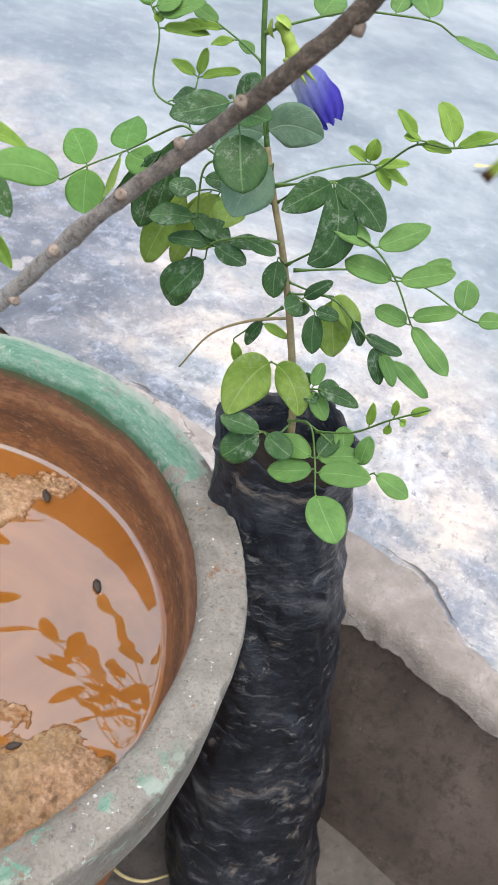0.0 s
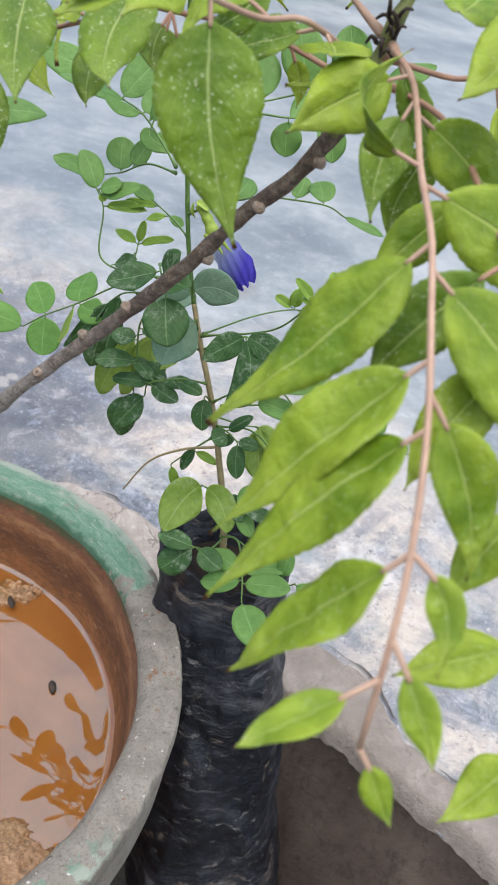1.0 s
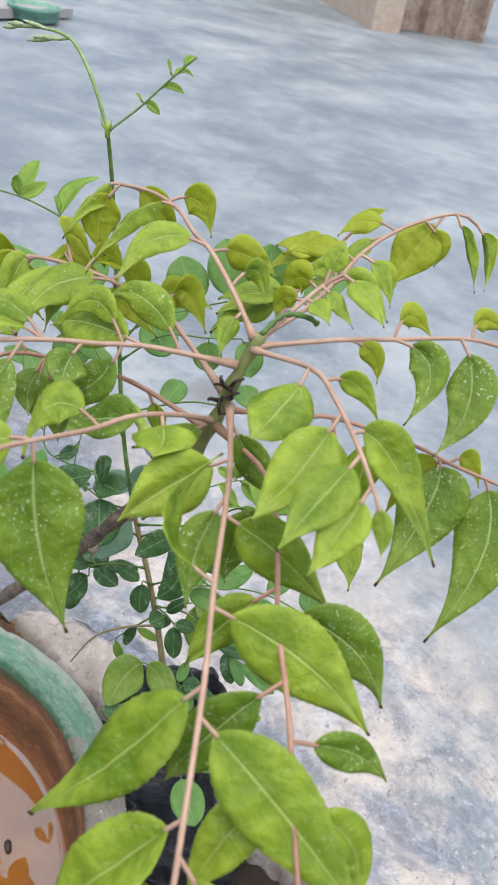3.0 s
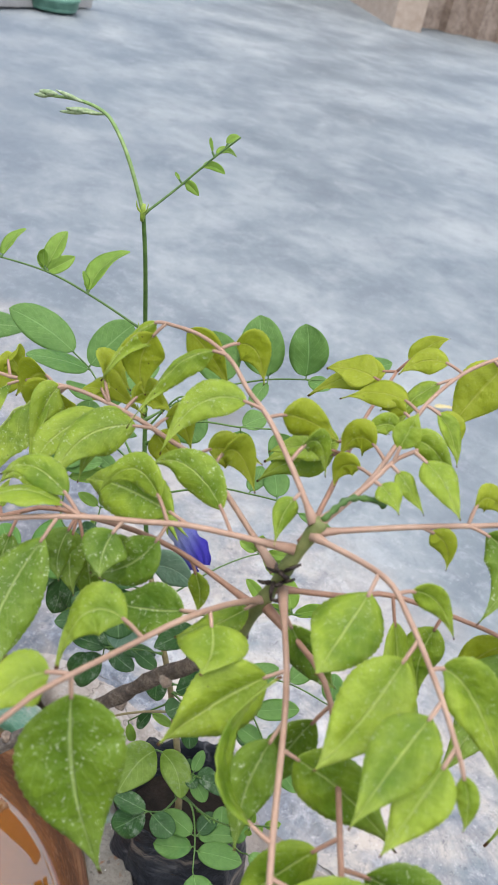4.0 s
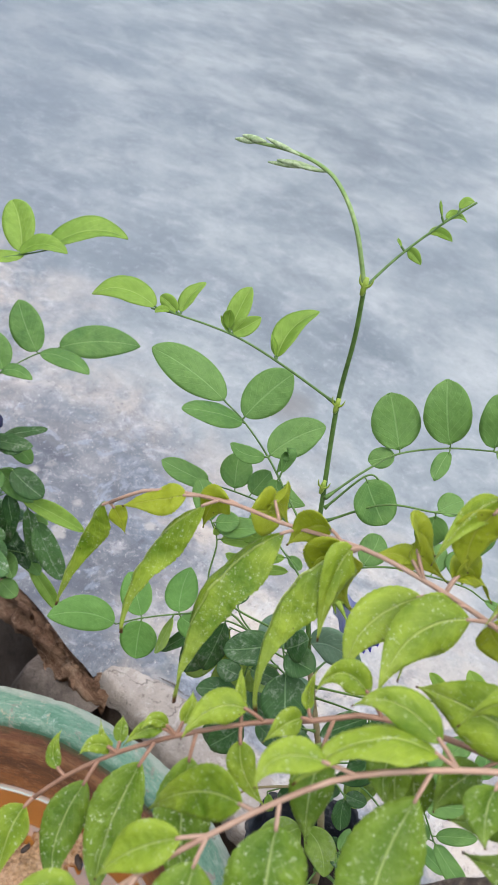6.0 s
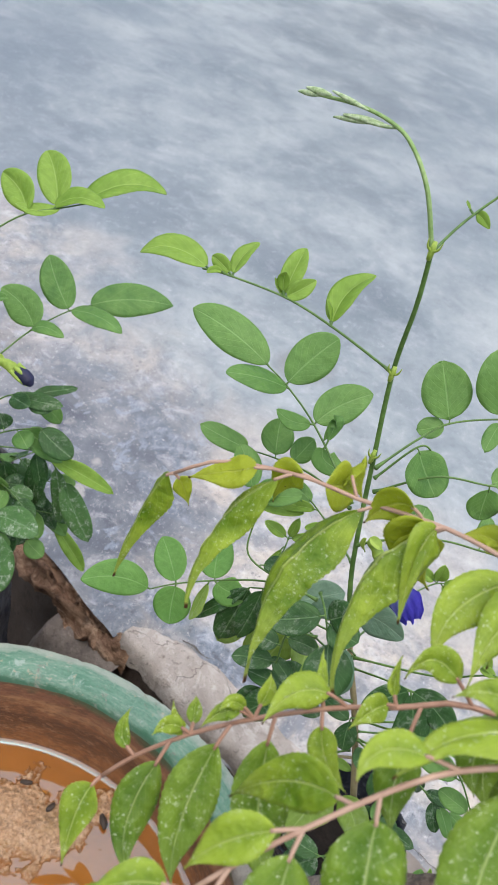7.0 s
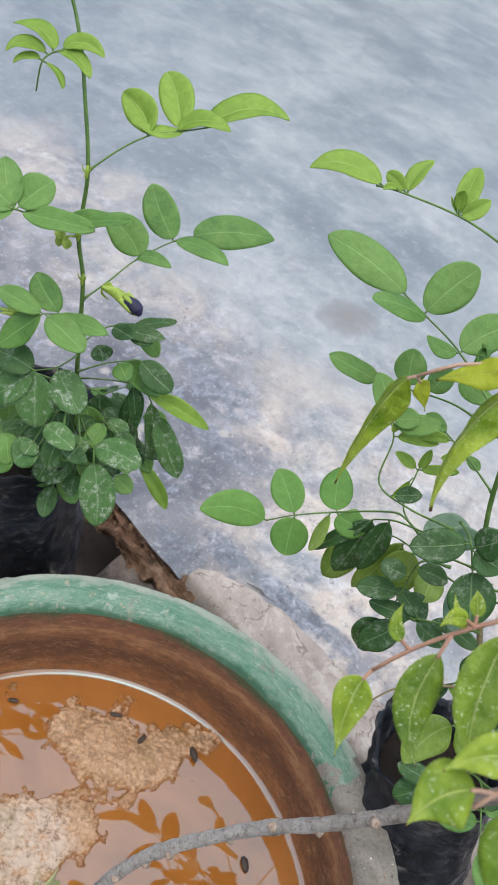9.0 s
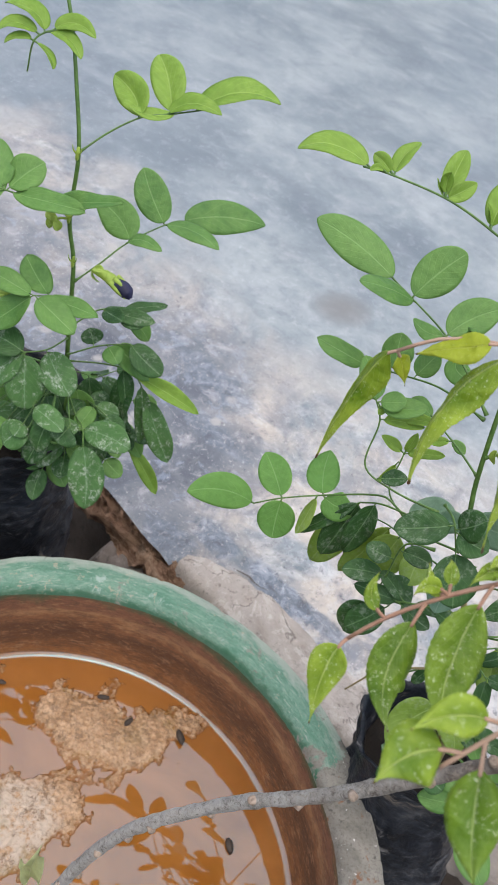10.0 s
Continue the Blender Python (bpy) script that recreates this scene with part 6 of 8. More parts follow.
leaf_on(F, 0.57, (-0.035, 0.308, 0.926), (-0.044, 0.295, 0.917), 0.013, (0.09, -0.48, 0.87), M_CURRY_DUSTY)
leaf_on(F, 0.39, (0.003, 0.322, 0.949), (-0.006, 0.314, 0.944), 0.012, (0.26, -0.66, 0.71), M_CURRY_DUSTY)
leaf_on(F, 0.50, (-0.011, 0.309, 0.931), (-0.017, 0.300, 0.926), 0.010, (0.27, -0.45, 0.85), M_CURRY_DUSTY)
leaf_on(F, 0.50, (-0.007, 0.320, 0.934), (-0.007, 0.328, 0.939), 0.006, (0.58, -0.35, 0.74), M_CURRY_DUSTY)
leaf_on(F, 0.61, (-0.030, 0.316, 0.926), (-0.033, 0.324, 0.931), 0.006, (0.58, -0.30, 0.75), M_CURRY_DUSTY)
leaf_on(F, 0.71, (-0.046, 0.311, 0.913), (-0.047, 0.317, 0.916), 0.006, (0.16, -0.54, 0.83), M_CURRY_DUSTY)
leaf_on(F, 0.71, (-0.055, 0.303, 0.911), (-0.059, 0.298, 0.909), 0.006, (0.37, -0.53, 0.77), M_CURRY_DUSTY)
leaf_on(F, 0.82, (-0.073, 0.296, 0.893), (-0.078, 0.291, 0.890), 0.007, (0.28, -0.51, 0.81), M_CURRY_DUSTY)
leaf_on(F, 0.82, (-0.067, 0.304, 0.895), (-0.069, 0.309, 0.897), 0.006, (-0.18, -0.50, 0.85), M_CURRY_DUSTY)
leaf_on(F, 0.14, (0.084, 0.314, 0.927), (0.086, 0.311, 0.917), 0.009, (-0.03, -0.95, 0.30), M_CURRY_DUSTY)
leaf_on(F, 0.21, (0.050, 0.309, 0.934), (0.044, 0.298, 0.929), 0.016, (0.27, -0.59, 0.76), M_CURRY_OLD_SHADED)
leaf_on(F, 0.36, (0.030, 0.309, 0.925), (0.037, 0.300, 0.914), 0.016, (0.24, -0.71, 0.66), M_CURRY_OLD_SHADED)


# ---- butterfly pea vines in the bags ----
VINE_B = thing("butterfly_pea_vine", (0.072, 0.5, 0.49), "young butterfly pea vine with one violet-blue flower", "plant", "butterfly pea vines")
VINE_A = thing("butterfly_pea_vine", (-0.36, 0.69, 0.46), "bushy butterfly pea vine with dusty leaves and a wilted bud", "plant", "butterfly pea vines")


def vine_stem(plant, name, pts, r0, r1, material, n=80, label=""):
    verts, faces = tube_data(spline(pts, n), lambda t: r0 + (r1 - r0) * t, 9, rough=0.06)
    ob = part(name, mesh_of(name, verts, faces, material), plant, label)
    ob.matrix_basis = Matrix.Translation(-plant.location)
    return ob


vine_stem(VINE_B, "stem", ((0.074, 0.498, 0.470), (0.072, 0.500, 0.512), (0.063, 0.508, 0.549), (0.047, 0.520, 0.596), (0.031, 0.530, 0.636), (0.015, 0.540, 0.669), (0.002, 0.550, 0.697)), 0.0032, 0.0021, M_VINE_OLD, label="woody brown lower stem")
vine_stem(VINE_B, "stem", ((0.002, 0.550, 0.697), (-0.010, 0.558, 0.733), (-0.019, 0.563, 0.774), (-0.028, 0.570, 0.824), (-0.039, 0.576, 0.890), (-0.042, 0.566, 0.943), (-0.046, 0.561, 0.978)), 0.0019, 0.0014, M_VINE, 70, "slender dark green stem")
vine_stem(VINE_B, "shoot", ((-0.046, 0.561, 0.978), (-0.060, 0.563, 1.007), (-0.075, 0.572, 1.022), (-0.089, 0.583, 1.026), (-0.110, 0.592, 1.026), (-0.138, 0.601, 1.021)), 0.0014, 0.0010, M_SHOOT, 50, "pale downy shoot nodding at its tip")
vine_stem(VINE_A, "stem", ((-0.357, 0.690, 0.445), (-0.360, 0.690, 0.49), (-0.366, 0.687, 0.551), (-0.371, 0.684, 0.614), (-0.377, 0.683, 0.687), (-0.386, 0.681, 0.729), (-0.387, 0.681, 0.788), (-0.402, 0.690, 0.841), (-0.416, 0.700, 0.876), (-0.431, 0.705, 0.905), (-0.449, 0.700, 0.933)), 0.0026, 0.0013, M_VINE, 120)
vine_stem(VINE_B, "dead_stalk", ((0.047, 0.520, 0.594), (0.020, 0.515, 0.585), (-0.005, 0.512, 0.566), (-0.022, 0.505, 0.535)), 0.0012, 0.0007, M_VINE_OLD, 20, "dry brown stalk")


def nodes_on(plant, places):
    """Small swellings with leafy scales where leaves join the stem."""
    for p in places:
        p = Vector(p)
        verts, faces = [], []
        tube_data([p + Vector((0, 0, -0.005)), p + Vector((0, 0, -0.002)), p + Vector((0, 0, 0.002)), p + Vector((0, 0, 0.006))], lambda t: 0.0012 + 0.0006 * math.sin(math.pi * t), 8, verts, faces)
        for s in (-1, 1):
            tube_data(spline((p, p + Vector((s * 0.003, -0.002, 0.003)), p + Vector((s * 0.004, -0.003, 0.008))), 5), lambda t: 0.0011 * (1 - 0.8 * t), 6, verts, faces)
        ob = part("node", mesh_of("node", verts, faces, M_CALYX), plant)
        ob.matrix_basis = Matrix.Translation(-plant.location)


nodes_on(VINE_B, ((-0.039, 0.574, 0.890), (-0.046, 0.560, 0.978), (-0.030, 0.569, 0.83)))
nodes_on(VINE_A, ((-0.387, 0.679, 0.788), (-0.377, 0.681, 0.690), (-0.386, 0.679, 0.731)))


def tip_buds():
    for a, b, r in (((-0.094, 0.585, 1.0235), (-0.116, 0.590, 1.0195), 0.0015), ((-0.098, 0.586, 1.022), (-0.121, 0.592, 1.016), 0.0013), ((-0.104, 0.588, 1.0265), (-0.126, 0.595, 1.0275), 0.0012), ((-0.126, 0.597, 1.0245), (-0.141, 0.602, 1.0225), 0.0016), ((-0.132, 0.599, 1.022), (-0.145, 0.603, 1.019), 0.0014), ((-0.086, 0.582, 1.0245), (-0.104, 0.586, 1.021), 0.0010)):
        a, b = Vector(a), Vector(b)
        verts, faces = [], []
        tube_data([a.lerp(b, i / 8) for i in range(9)], lambda t: r * (0.25 + math.sin(math.pi * min(1, t * 0.9 + 0.05))), 7, verts, faces)
        ob = part("tip_bud", mesh_of("tip_bud", verts, faces, M_FUZZ), VINE_B, "pale silvery folded bud")
        ob.matrix_basis = Matrix.Translation(-VINE_B.location)


tip_buds()


def pea_leaf(plant, pts, leaflets):
    return frond(plant, "compound_leaf", pts, leaflets, "round", M_PEA, M_VINE, 0.0009, 0.0006, 0.10, 0.02, 0.003)


def vine_b(pts, leaflets=()):
    return pea_leaf(VINE_B, pts, leaflets)


def vine_a(pts, leaflets=()):
    return pea_leaf(VINE_A, pts, leaflets)


F = vine_b(((-0.039, 0.576, 0.890), (-0.080, 0.576, 0.904), (-0.114, 0.576, 0.912), (-0.152, 0.575, 0.913), (-0.168, 0.575, 0.911)))
leaf_on(F, 0.96, (-0.189, 0.581, 0.914), (-0.209, 0.577, 0.905), 0.021, (-0.16, -0.38, 0.91), M_PEA_YOUNG)
leaf_on(F, 0.86, (-0.148, 0.585, 0.922), (-0.142, 0.595, 0.930), 0.012, (-0.36, -0.52, 0.77), M_PEA_YOUNG)
leaf_on(F, 0.86, (-0.158, 0.578, 0.917), (-0.165, 0.579, 0.919), 0.010, (-0.09, -0.90, 0.42), M_PEA_YOUNG)
leaf_on(F, 0.89, (-0.159, 0.572, 0.915), (-0.163, 0.567, 0.914), 0.005, (0.39, -0.38, 0.84), M_PEA_YOUNG)
leaf_on(F, 0.61, (-0.117, 0.590, 0.923), (-0.115, 0.604, 0.933), 0.015, (-0.03, -0.61, 0.79), M_PEA_YOUNG)
leaf_on(F, 0.61, (-0.109, 0.582, 0.916), (-0.102, 0.591, 0.922), 0.012, (0.28, -0.70, 0.66), M_PEA_YOUNG)
leaf_on(F, 0.61, (-0.119, 0.578, 0.921), (-0.119, 0.578, 0.927), 0.008, (0.01, -0.99, 0.15), M_PEA_YOUNG)
leaf_on(F, 0.36, (-0.081, 0.595, 0.919), (-0.070, 0.612, 0.928), 0.019, (-0.32, -0.41, 0.85), M_PEA_YOUNG)
leaf_on(F, 0.36, (-0.088, 0.580, 0.912), (-0.092, 0.584, 0.917), 0.007, (0.81, -0.04, 0.59), M_PEA_YOUNG)
leaf_on(F, 0.61, (-0.121, 0.578, 0.915), (-0.125, 0.580, 0.920), 0.005, (0.62, -0.10, 0.78), M_PEA_YOUNG)
F = vine_b(((-0.030, 0.562, 0.793), (-0.050, 0.578, 0.805), (-0.075, 0.605, 0.812), (-0.103, 0.640, 0.808), (-0.125, 0.652, 0.812)))
leaf_on(F, 0.96, (-0.155, 0.663, 0.821), (-0.191, 0.668, 0.823), 0.031, (-0.04, -0.65, 0.76))
leaf_on(F, 0.79, (-0.123, 0.624, 0.817), (-0.143, 0.607, 0.823), 0.023, (0.37, -0.09, 0.93))
leaf_on(F, 0.82, (-0.093, 0.657, 0.828), (-0.080, 0.669, 0.843), 0.032, (0.03, -0.79, 0.61))
leaf_on(F, 0.46, (-0.062, 0.621, 0.823), (-0.043, 0.636, 0.831), 0.027, (0.21, -0.62, 0.76))
leaf_on(F, 0.46, (-0.088, 0.595, 0.815), (-0.100, 0.590, 0.822), 0.013, (0.49, -0.39, 0.78))
leaf_on(F, 0.32, (-0.057, 0.584, 0.801), (-0.037, 0.584, 0.798), 0.017, (0.12, -0.78, 0.61))
leaf_on(F, 0.32, (-0.060, 0.599, 0.823), (-0.063, 0.590, 0.812), 0.013, (0.44, -0.53, 0.73))
vine_b(((-0.030, 0.562, 0.789), (-0.061, 0.590, 0.780), (-0.091, 0.620, 0.757), (-0.112, 0.630, 0.747)),
    ((1.00, (-0.156, 0.632, 0.751), 0.019),
     (0.79, (-0.099, 0.640, 0.779), 0.025),
     (0.61, (-0.070, 0.618, 0.789), 0.018),))
vine_b(((-0.026, 0.561, 0.829), (-0.007, 0.594, 0.837), (0.012, 0.627, 0.837), (0.042, 0.636, 0.849), (0.069, 0.637, 0.858), (0.093, 0.641, 0.863)),
    ((0.46, (-0.009, 0.644, 0.871), 0.035, dict(face=(0.1, -0.8, 0.55))),
     (0.68, (0.024, 0.651, 0.892), 0.034, dict(face=(0.1, -0.8, 0.55))),
     (0.86, (0.061, 0.645, 0.899), 0.030, dict(face=(0.1, -0.8, 0.55))),
     (0.46, (-0.007, 0.620, 0.827), 0.016),
     (0.68, (0.039, 0.612, 0.836), 0.012),
     (0.86, (0.091, 0.635, 0.858), 0.014),
     (1.00, (0.129, 0.653, 0.885), 0.022),))
vine_b(((-0.024, 0.560, 0.822), (-0.006, 0.570, 0.851), (0.006, 0.575, 0.845)),
    ((0.66, (0.016, 0.560, 0.826), 0.030),))
vine_b(((-0.021, 0.559, 0.812), (0.010, 0.560, 0.841), (0.042, 0.565, 0.846), (0.066, 0.570, 0.850)),
    ((0.75, (0.047, 0.561, 0.821), 0.022),
     (1.00, (0.080, 0.565, 0.824), 0.022),
     (0.75, (0.057, 0.578, 0.853), 0.016),))
F = vine_b(((-0.046, 0.561, 0.977), (-0.035, 0.585, 0.990), (-0.019, 0.598, 1.010), (-0.004, 0.605, 1.027)))
leaf_on(F, 0.43, (-0.028, 0.591, 0.993), (-0.021, 0.591, 0.988), 0.007, (0.37, -0.89, 0.27), M_PEA_YOUNG)
leaf_on(F, 0.61, (-0.018, 0.599, 1.006), (-0.009, 0.601, 1.003), 0.007, (0.29, -0.57, 0.77), M_PEA_YOUNG)
leaf_on(F, 0.75, (-0.013, 0.605, 1.016), (-0.005, 0.607, 1.014), 0.007, (0.10, -0.36, 0.93), M_PEA_YOUNG)
leaf_on(F, 0.86, (-0.010, 0.607, 1.024), (-0.005, 0.610, 1.025), 0.006, (-0.01, -0.64, 0.77), M_PEA_YOUNG)
leaf_on(F, 0.43, (-0.037, 0.590, 0.997), (-0.038, 0.591, 0.999), 0.004, (0.65, -0.17, 0.74), M_PEA_YOUNG)
leaf_on(F, 0.75, (-0.022, 0.602, 1.018), (-0.023, 0.605, 1.022), 0.005, (0.83, -0.06, 0.56), M_PEA_YOUNG)
F = vine_b(((-0.039, 0.555, 0.684), (-0.053, 0.562, 0.688), (-0.066, 0.568, 0.685), (-0.101, 0.577, 0.655), (-0.131, 0.576, 0.634), (-0.150, 0.574, 0.618)))
leaf_on(F, 1.00, (-0.176, 0.567, 0.623), (-0.202, 0.553, 0.621), 0.029, (0.30, -0.63, 0.72), M_PEA_BRIGHT)
leaf_on(F, 0.82, (-0.144, 0.594, 0.640), (-0.158, 0.609, 0.643), 0.027, (-0.29, -0.46, 0.84), M_PEA_BRIGHT)
leaf_on(F, 0.82, (-0.128, 0.568, 0.618), (-0.125, 0.560, 0.604), 0.031, (0.04, -0.89, 0.46), M_PEA_BRIGHT)
leaf_on(F, 0.57, (-0.108, 0.598, 0.658), (-0.110, 0.621, 0.663), 0.027, (-0.18, -0.23, 0.96), M_PEA_BRIGHT)
leaf_on(F, 0.57, (-0.089, 0.574, 0.651), (-0.075, 0.576, 0.654), 0.024, (-0.03, -0.73, 0.68), M_PEA_BRIGHT)
leaf_on(F, 0.61, (-0.108, 0.566, 0.635), (-0.110, 0.557, 0.623), 0.015, (-0.78, -0.47, 0.42), M_PEA_OLIVE)
vine_b(((-0.036, 0.550, 0.695), (-0.060, 0.565, 0.681), (-0.074, 0.575, 0.665)),
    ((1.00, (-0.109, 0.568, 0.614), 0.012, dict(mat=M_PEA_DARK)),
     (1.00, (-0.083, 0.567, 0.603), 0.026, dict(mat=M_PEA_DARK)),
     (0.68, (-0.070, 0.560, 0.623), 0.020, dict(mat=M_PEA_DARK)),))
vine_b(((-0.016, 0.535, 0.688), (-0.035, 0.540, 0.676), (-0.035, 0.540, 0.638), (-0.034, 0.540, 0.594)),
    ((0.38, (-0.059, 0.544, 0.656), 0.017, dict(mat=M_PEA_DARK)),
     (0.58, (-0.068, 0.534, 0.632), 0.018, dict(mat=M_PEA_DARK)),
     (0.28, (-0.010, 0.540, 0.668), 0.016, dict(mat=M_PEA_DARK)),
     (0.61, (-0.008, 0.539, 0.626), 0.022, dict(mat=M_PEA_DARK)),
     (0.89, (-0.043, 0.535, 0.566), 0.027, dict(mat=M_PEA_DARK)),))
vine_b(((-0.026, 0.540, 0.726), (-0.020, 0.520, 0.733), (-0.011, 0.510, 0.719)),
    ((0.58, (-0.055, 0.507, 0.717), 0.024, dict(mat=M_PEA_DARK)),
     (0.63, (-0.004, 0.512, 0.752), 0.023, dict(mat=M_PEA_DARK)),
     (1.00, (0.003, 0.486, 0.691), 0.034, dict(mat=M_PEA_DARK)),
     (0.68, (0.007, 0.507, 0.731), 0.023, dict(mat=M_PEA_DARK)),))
vine_b(((-0.026, 0.545, 0.713), (-0.059, 0.560, 0.702), (-0.085, 0.570, 0.705), (-0.089, 0.580, 0.739), (-0.099, 0.585, 0.754)),
    ((0.44, (-0.053, 0.567, 0.712), 0.013, dict(mat=M_PEA_DARK)),
     (0.97, (-0.089, 0.583, 0.745), 0.009, dict(mat=M_PEA_YOUNG)),
     (0.87, (-0.057, 0.591, 0.743), 0.012, dict(mat=M_PEA_YOUNG)),
     (0.98, (-0.118, 0.600, 0.774), 0.020),
     (0.98, (-0.078, 0.586, 0.761), 0.016),
     (0.92, (-0.062, 0.586, 0.763), 0.017),))
vine_b(((0.035, 0.528, 0.629), (0.054, 0.510, 0.656), (0.073, 0.500, 0.677), (0.088, 0.495, 0.678), (0.108, 0.490, 0.663), (0.126, 0.485, 0.639)),
    ((0.59, (0.055, 0.508, 0.682), 0.017),
     (0.60, (0.119, 0.508, 0.695), 0.018),
     (0.78, (0.074, 0.499, 0.661), 0.018),
     (0.78, (0.142, 0.494, 0.677), 0.016),
     (0.99, (0.102, 0.494, 0.637), 0.015),
     (0.97, (0.152, 0.489, 0.654), 0.012),
     (1.00, (0.159, 0.471, 0.618), 0.014),))
vine_b(((0.041, 0.530, 0.626), (0.086, 0.545, 0.633), (0.129, 0.560, 0.627), (0.172, 0.570, 0.607), (0.200, 0.575, 0.604)),
    ((0.80, (0.163, 0.587, 0.628), 0.019),
     (0.84, (0.196, 0.571, 0.611), 0.015),
     (0.55, (0.146, 0.580, 0.641), 0.018),))
vine_b(((0.042, 0.525, 0.610), (0.073, 0.515, 0.622), (0.101, 0.510, 0.605), (0.123, 0.510, 0.593)),
    ((0.82, (0.122, 0.500, 0.576), 0.012, dict(mat=M_PEA_DARK)),
     (1.00, (0.157, 0.506, 0.573), 0.012),
     (0.91, (0.131, 0.497, 0.580), 0.011),
     (0.71, (0.131, 0.518, 0.594), 0.011, dict(mat=M_PEA_DARK)),
     (0.56, (0.102, 0.518, 0.591), 0.011, dict(mat=M_PEA_DARK)),))
vine_b(((0.068, 0.500, 0.521), (0.084, 0.488, 0.533), (0.095, 0.475, 0.514), (0.102, 0.455, 0.502)),
    ((0.76, (0.064, 0.468, 0.497), 0.019),
     (0.79, (0.137, 0.465, 0.521), 0.020),
     (0.63, (0.063, 0.486, 0.514), 0.018),
     (0.66, (0.129, 0.486, 0.520), 0.015),
     (1.00, (0.127, 0.423, 0.491), 0.028),
     (0.66, (0.106, 0.492, 0.529), 0.016, dict(mat=M_PEA_DARK)),))
vine_b(((0.069, 0.505, 0.521), (0.089, 0.490, 0.529), (0.130, 0.480, 0.512), (0.139, 0.475, 0.519)),
    ((0.97, (0.168, 0.474, 0.507), 0.016),
     (0.80, (0.128, 0.491, 0.537), 0.014),
     (0.59, (0.108, 0.496, 0.535), 0.015),))
vine_b(((0.090, 0.490, 0.527), (0.114, 0.470, 0.552), (0.133, 0.458, 0.580), (0.154, 0.447, 0.606)),
    ((0.51, (0.120, 0.467, 0.584), 0.007, dict(mat=M_PEA_YOUNG)),
     (0.67, (0.134, 0.457, 0.569), 0.006, dict(mat=M_PEA_YOUNG)),
     (0.72, (0.133, 0.459, 0.597), 0.006, dict(mat=M_PEA_YOUNG)),
     (0.76, (0.144, 0.455, 0.582), 0.006, dict(mat=M_PEA_YOUNG)),
     (0.82, (0.155, 0.455, 0.600), 0.007, dict(mat=M_PEA_YOUNG)),))
vine_b(((0.064, 0.510, 0.537), (0.075, 0.500, 0.554), (0.085, 0.495, 0.561)),
    ((0.78, (0.097, 0.499, 0.563), 0.015, dict(mat=M_PEA_DARK)),
     (0.63, (0.094, 0.492, 0.538), 0.014),
     (0.85, (0.113, 0.492, 0.558), 0.013, dict(mat=M_PEA_DARK)),
     (0.70, (0.080, 0.512, 0.572), 0.010),
     (0.56, (0.071, 0.506, 0.564), 0.009, dict(mat=M_PEA_DARK)),
     (0.46, (0.084, 0.493, 0.550), 0.011, dict(mat=M_PEA_DARK)),))
F = vine_b(((0.063, 0.510, 0.542), (0.053, 0.505, 0.560), (0.044, 0.500, 0.568)))
leaf_on(F, 0.96, (0.031, 0.494, 0.551), (0.024, 0.479, 0.526), 0.034, (0.01, -0.89, 0.45), M_PEA_OLIVE)
leaf_on(F, 0.89, (0.064, 0.498, 0.556), (0.074, 0.487, 0.538), 0.024, (0.09, -0.84, 0.53), M_PEA_OLIVE)
vine_b(((0.070, 0.500, 0.519), (0.063, 0.485, 0.517), (0.053, 0.475, 0.524)),
    ((1.00, (0.020, 0.479, 0.523), 0.017, dict(mat=M_PEA_DARK)),
     (1.00, (0.029, 0.466, 0.497), 0.026, dict(mat=M_PEA_DARK)),
     (0.92, (0.078, 0.470, 0.514), 0.020, dict(mat=M_PEA_DARK)),))
F = vine_b(((0.018, 0.540, 0.666), (0.036, 0.520, 0.692), (0.053, 0.510, 0.704)))
leaf_on(F, 1.00, (0.042, 0.505, 0.694), (0.027, 0.498, 0.682), 0.020, (0.08, -0.91, 0.41), M_PEA_DARK)
leaf_on(F, 1.00, (0.074, 0.507, 0.698), (0.091, 0.498, 0.687), 0.022, (-0.07, -0.89, 0.45), M_PEA_DARK)
leaf_on(F, 1.00, (0.063, 0.497, 0.677), (0.052, 0.488, 0.657), 0.025, (0.04, -0.90, 0.43), M_PEA_DARK)
F = vine_b(((0.010, 0.545, 0.678), (0.012, 0.525, 0.698)))
leaf_on(F, 0.96, (0.001, 0.512, 0.685), (-0.002, 0.496, 0.669), 0.035, (0.25, -0.73, 0.63), M_PEA_PALE)
F = vine_b(((-0.000, 0.550, 0.704), (-0.001, 0.545, 0.719)))
leaf_on(F, 0.18, (0.015, 0.547, 0.717), (0.038, 0.537, 0.718), 0.028, (-0.36, -0.90, 0.25), M_PEA_PALE)
leaf_on(F, 0.00, (-0.016, 0.550, 0.703), (-0.028, 0.543, 0.695), 0.019, (0.11, -0.93, 0.35), M_PEA_PALE)
vine_b(((0.027, 0.530, 0.643), (0.006, 0.525, 0.643), (-0.019, 0.530, 0.628), (-0.023, 0.535, 0.611)),
    ((0.31, (0.028, 0.515, 0.642), 0.013, dict(mat=M_PEA_DARK)),
     (0.57, (0.022, 0.529, 0.640), 0.012, dict(mat=M_PEA_DARK)),
     (0.70, (0.009, 0.519, 0.626), 0.016, dict(mat=M_PEA_DARK)),
     (0.98, (-0.044, 0.528, 0.578), 0.024, dict(mat=M_PEA_DARK)),
     (0.73, (-0.053, 0.538, 0.618), 0.015, dict(mat=M_PEA_DARK)),
     (0.63, (-0.039, 0.543, 0.639), 0.013, dict(mat=M_PEA_DARK)),))
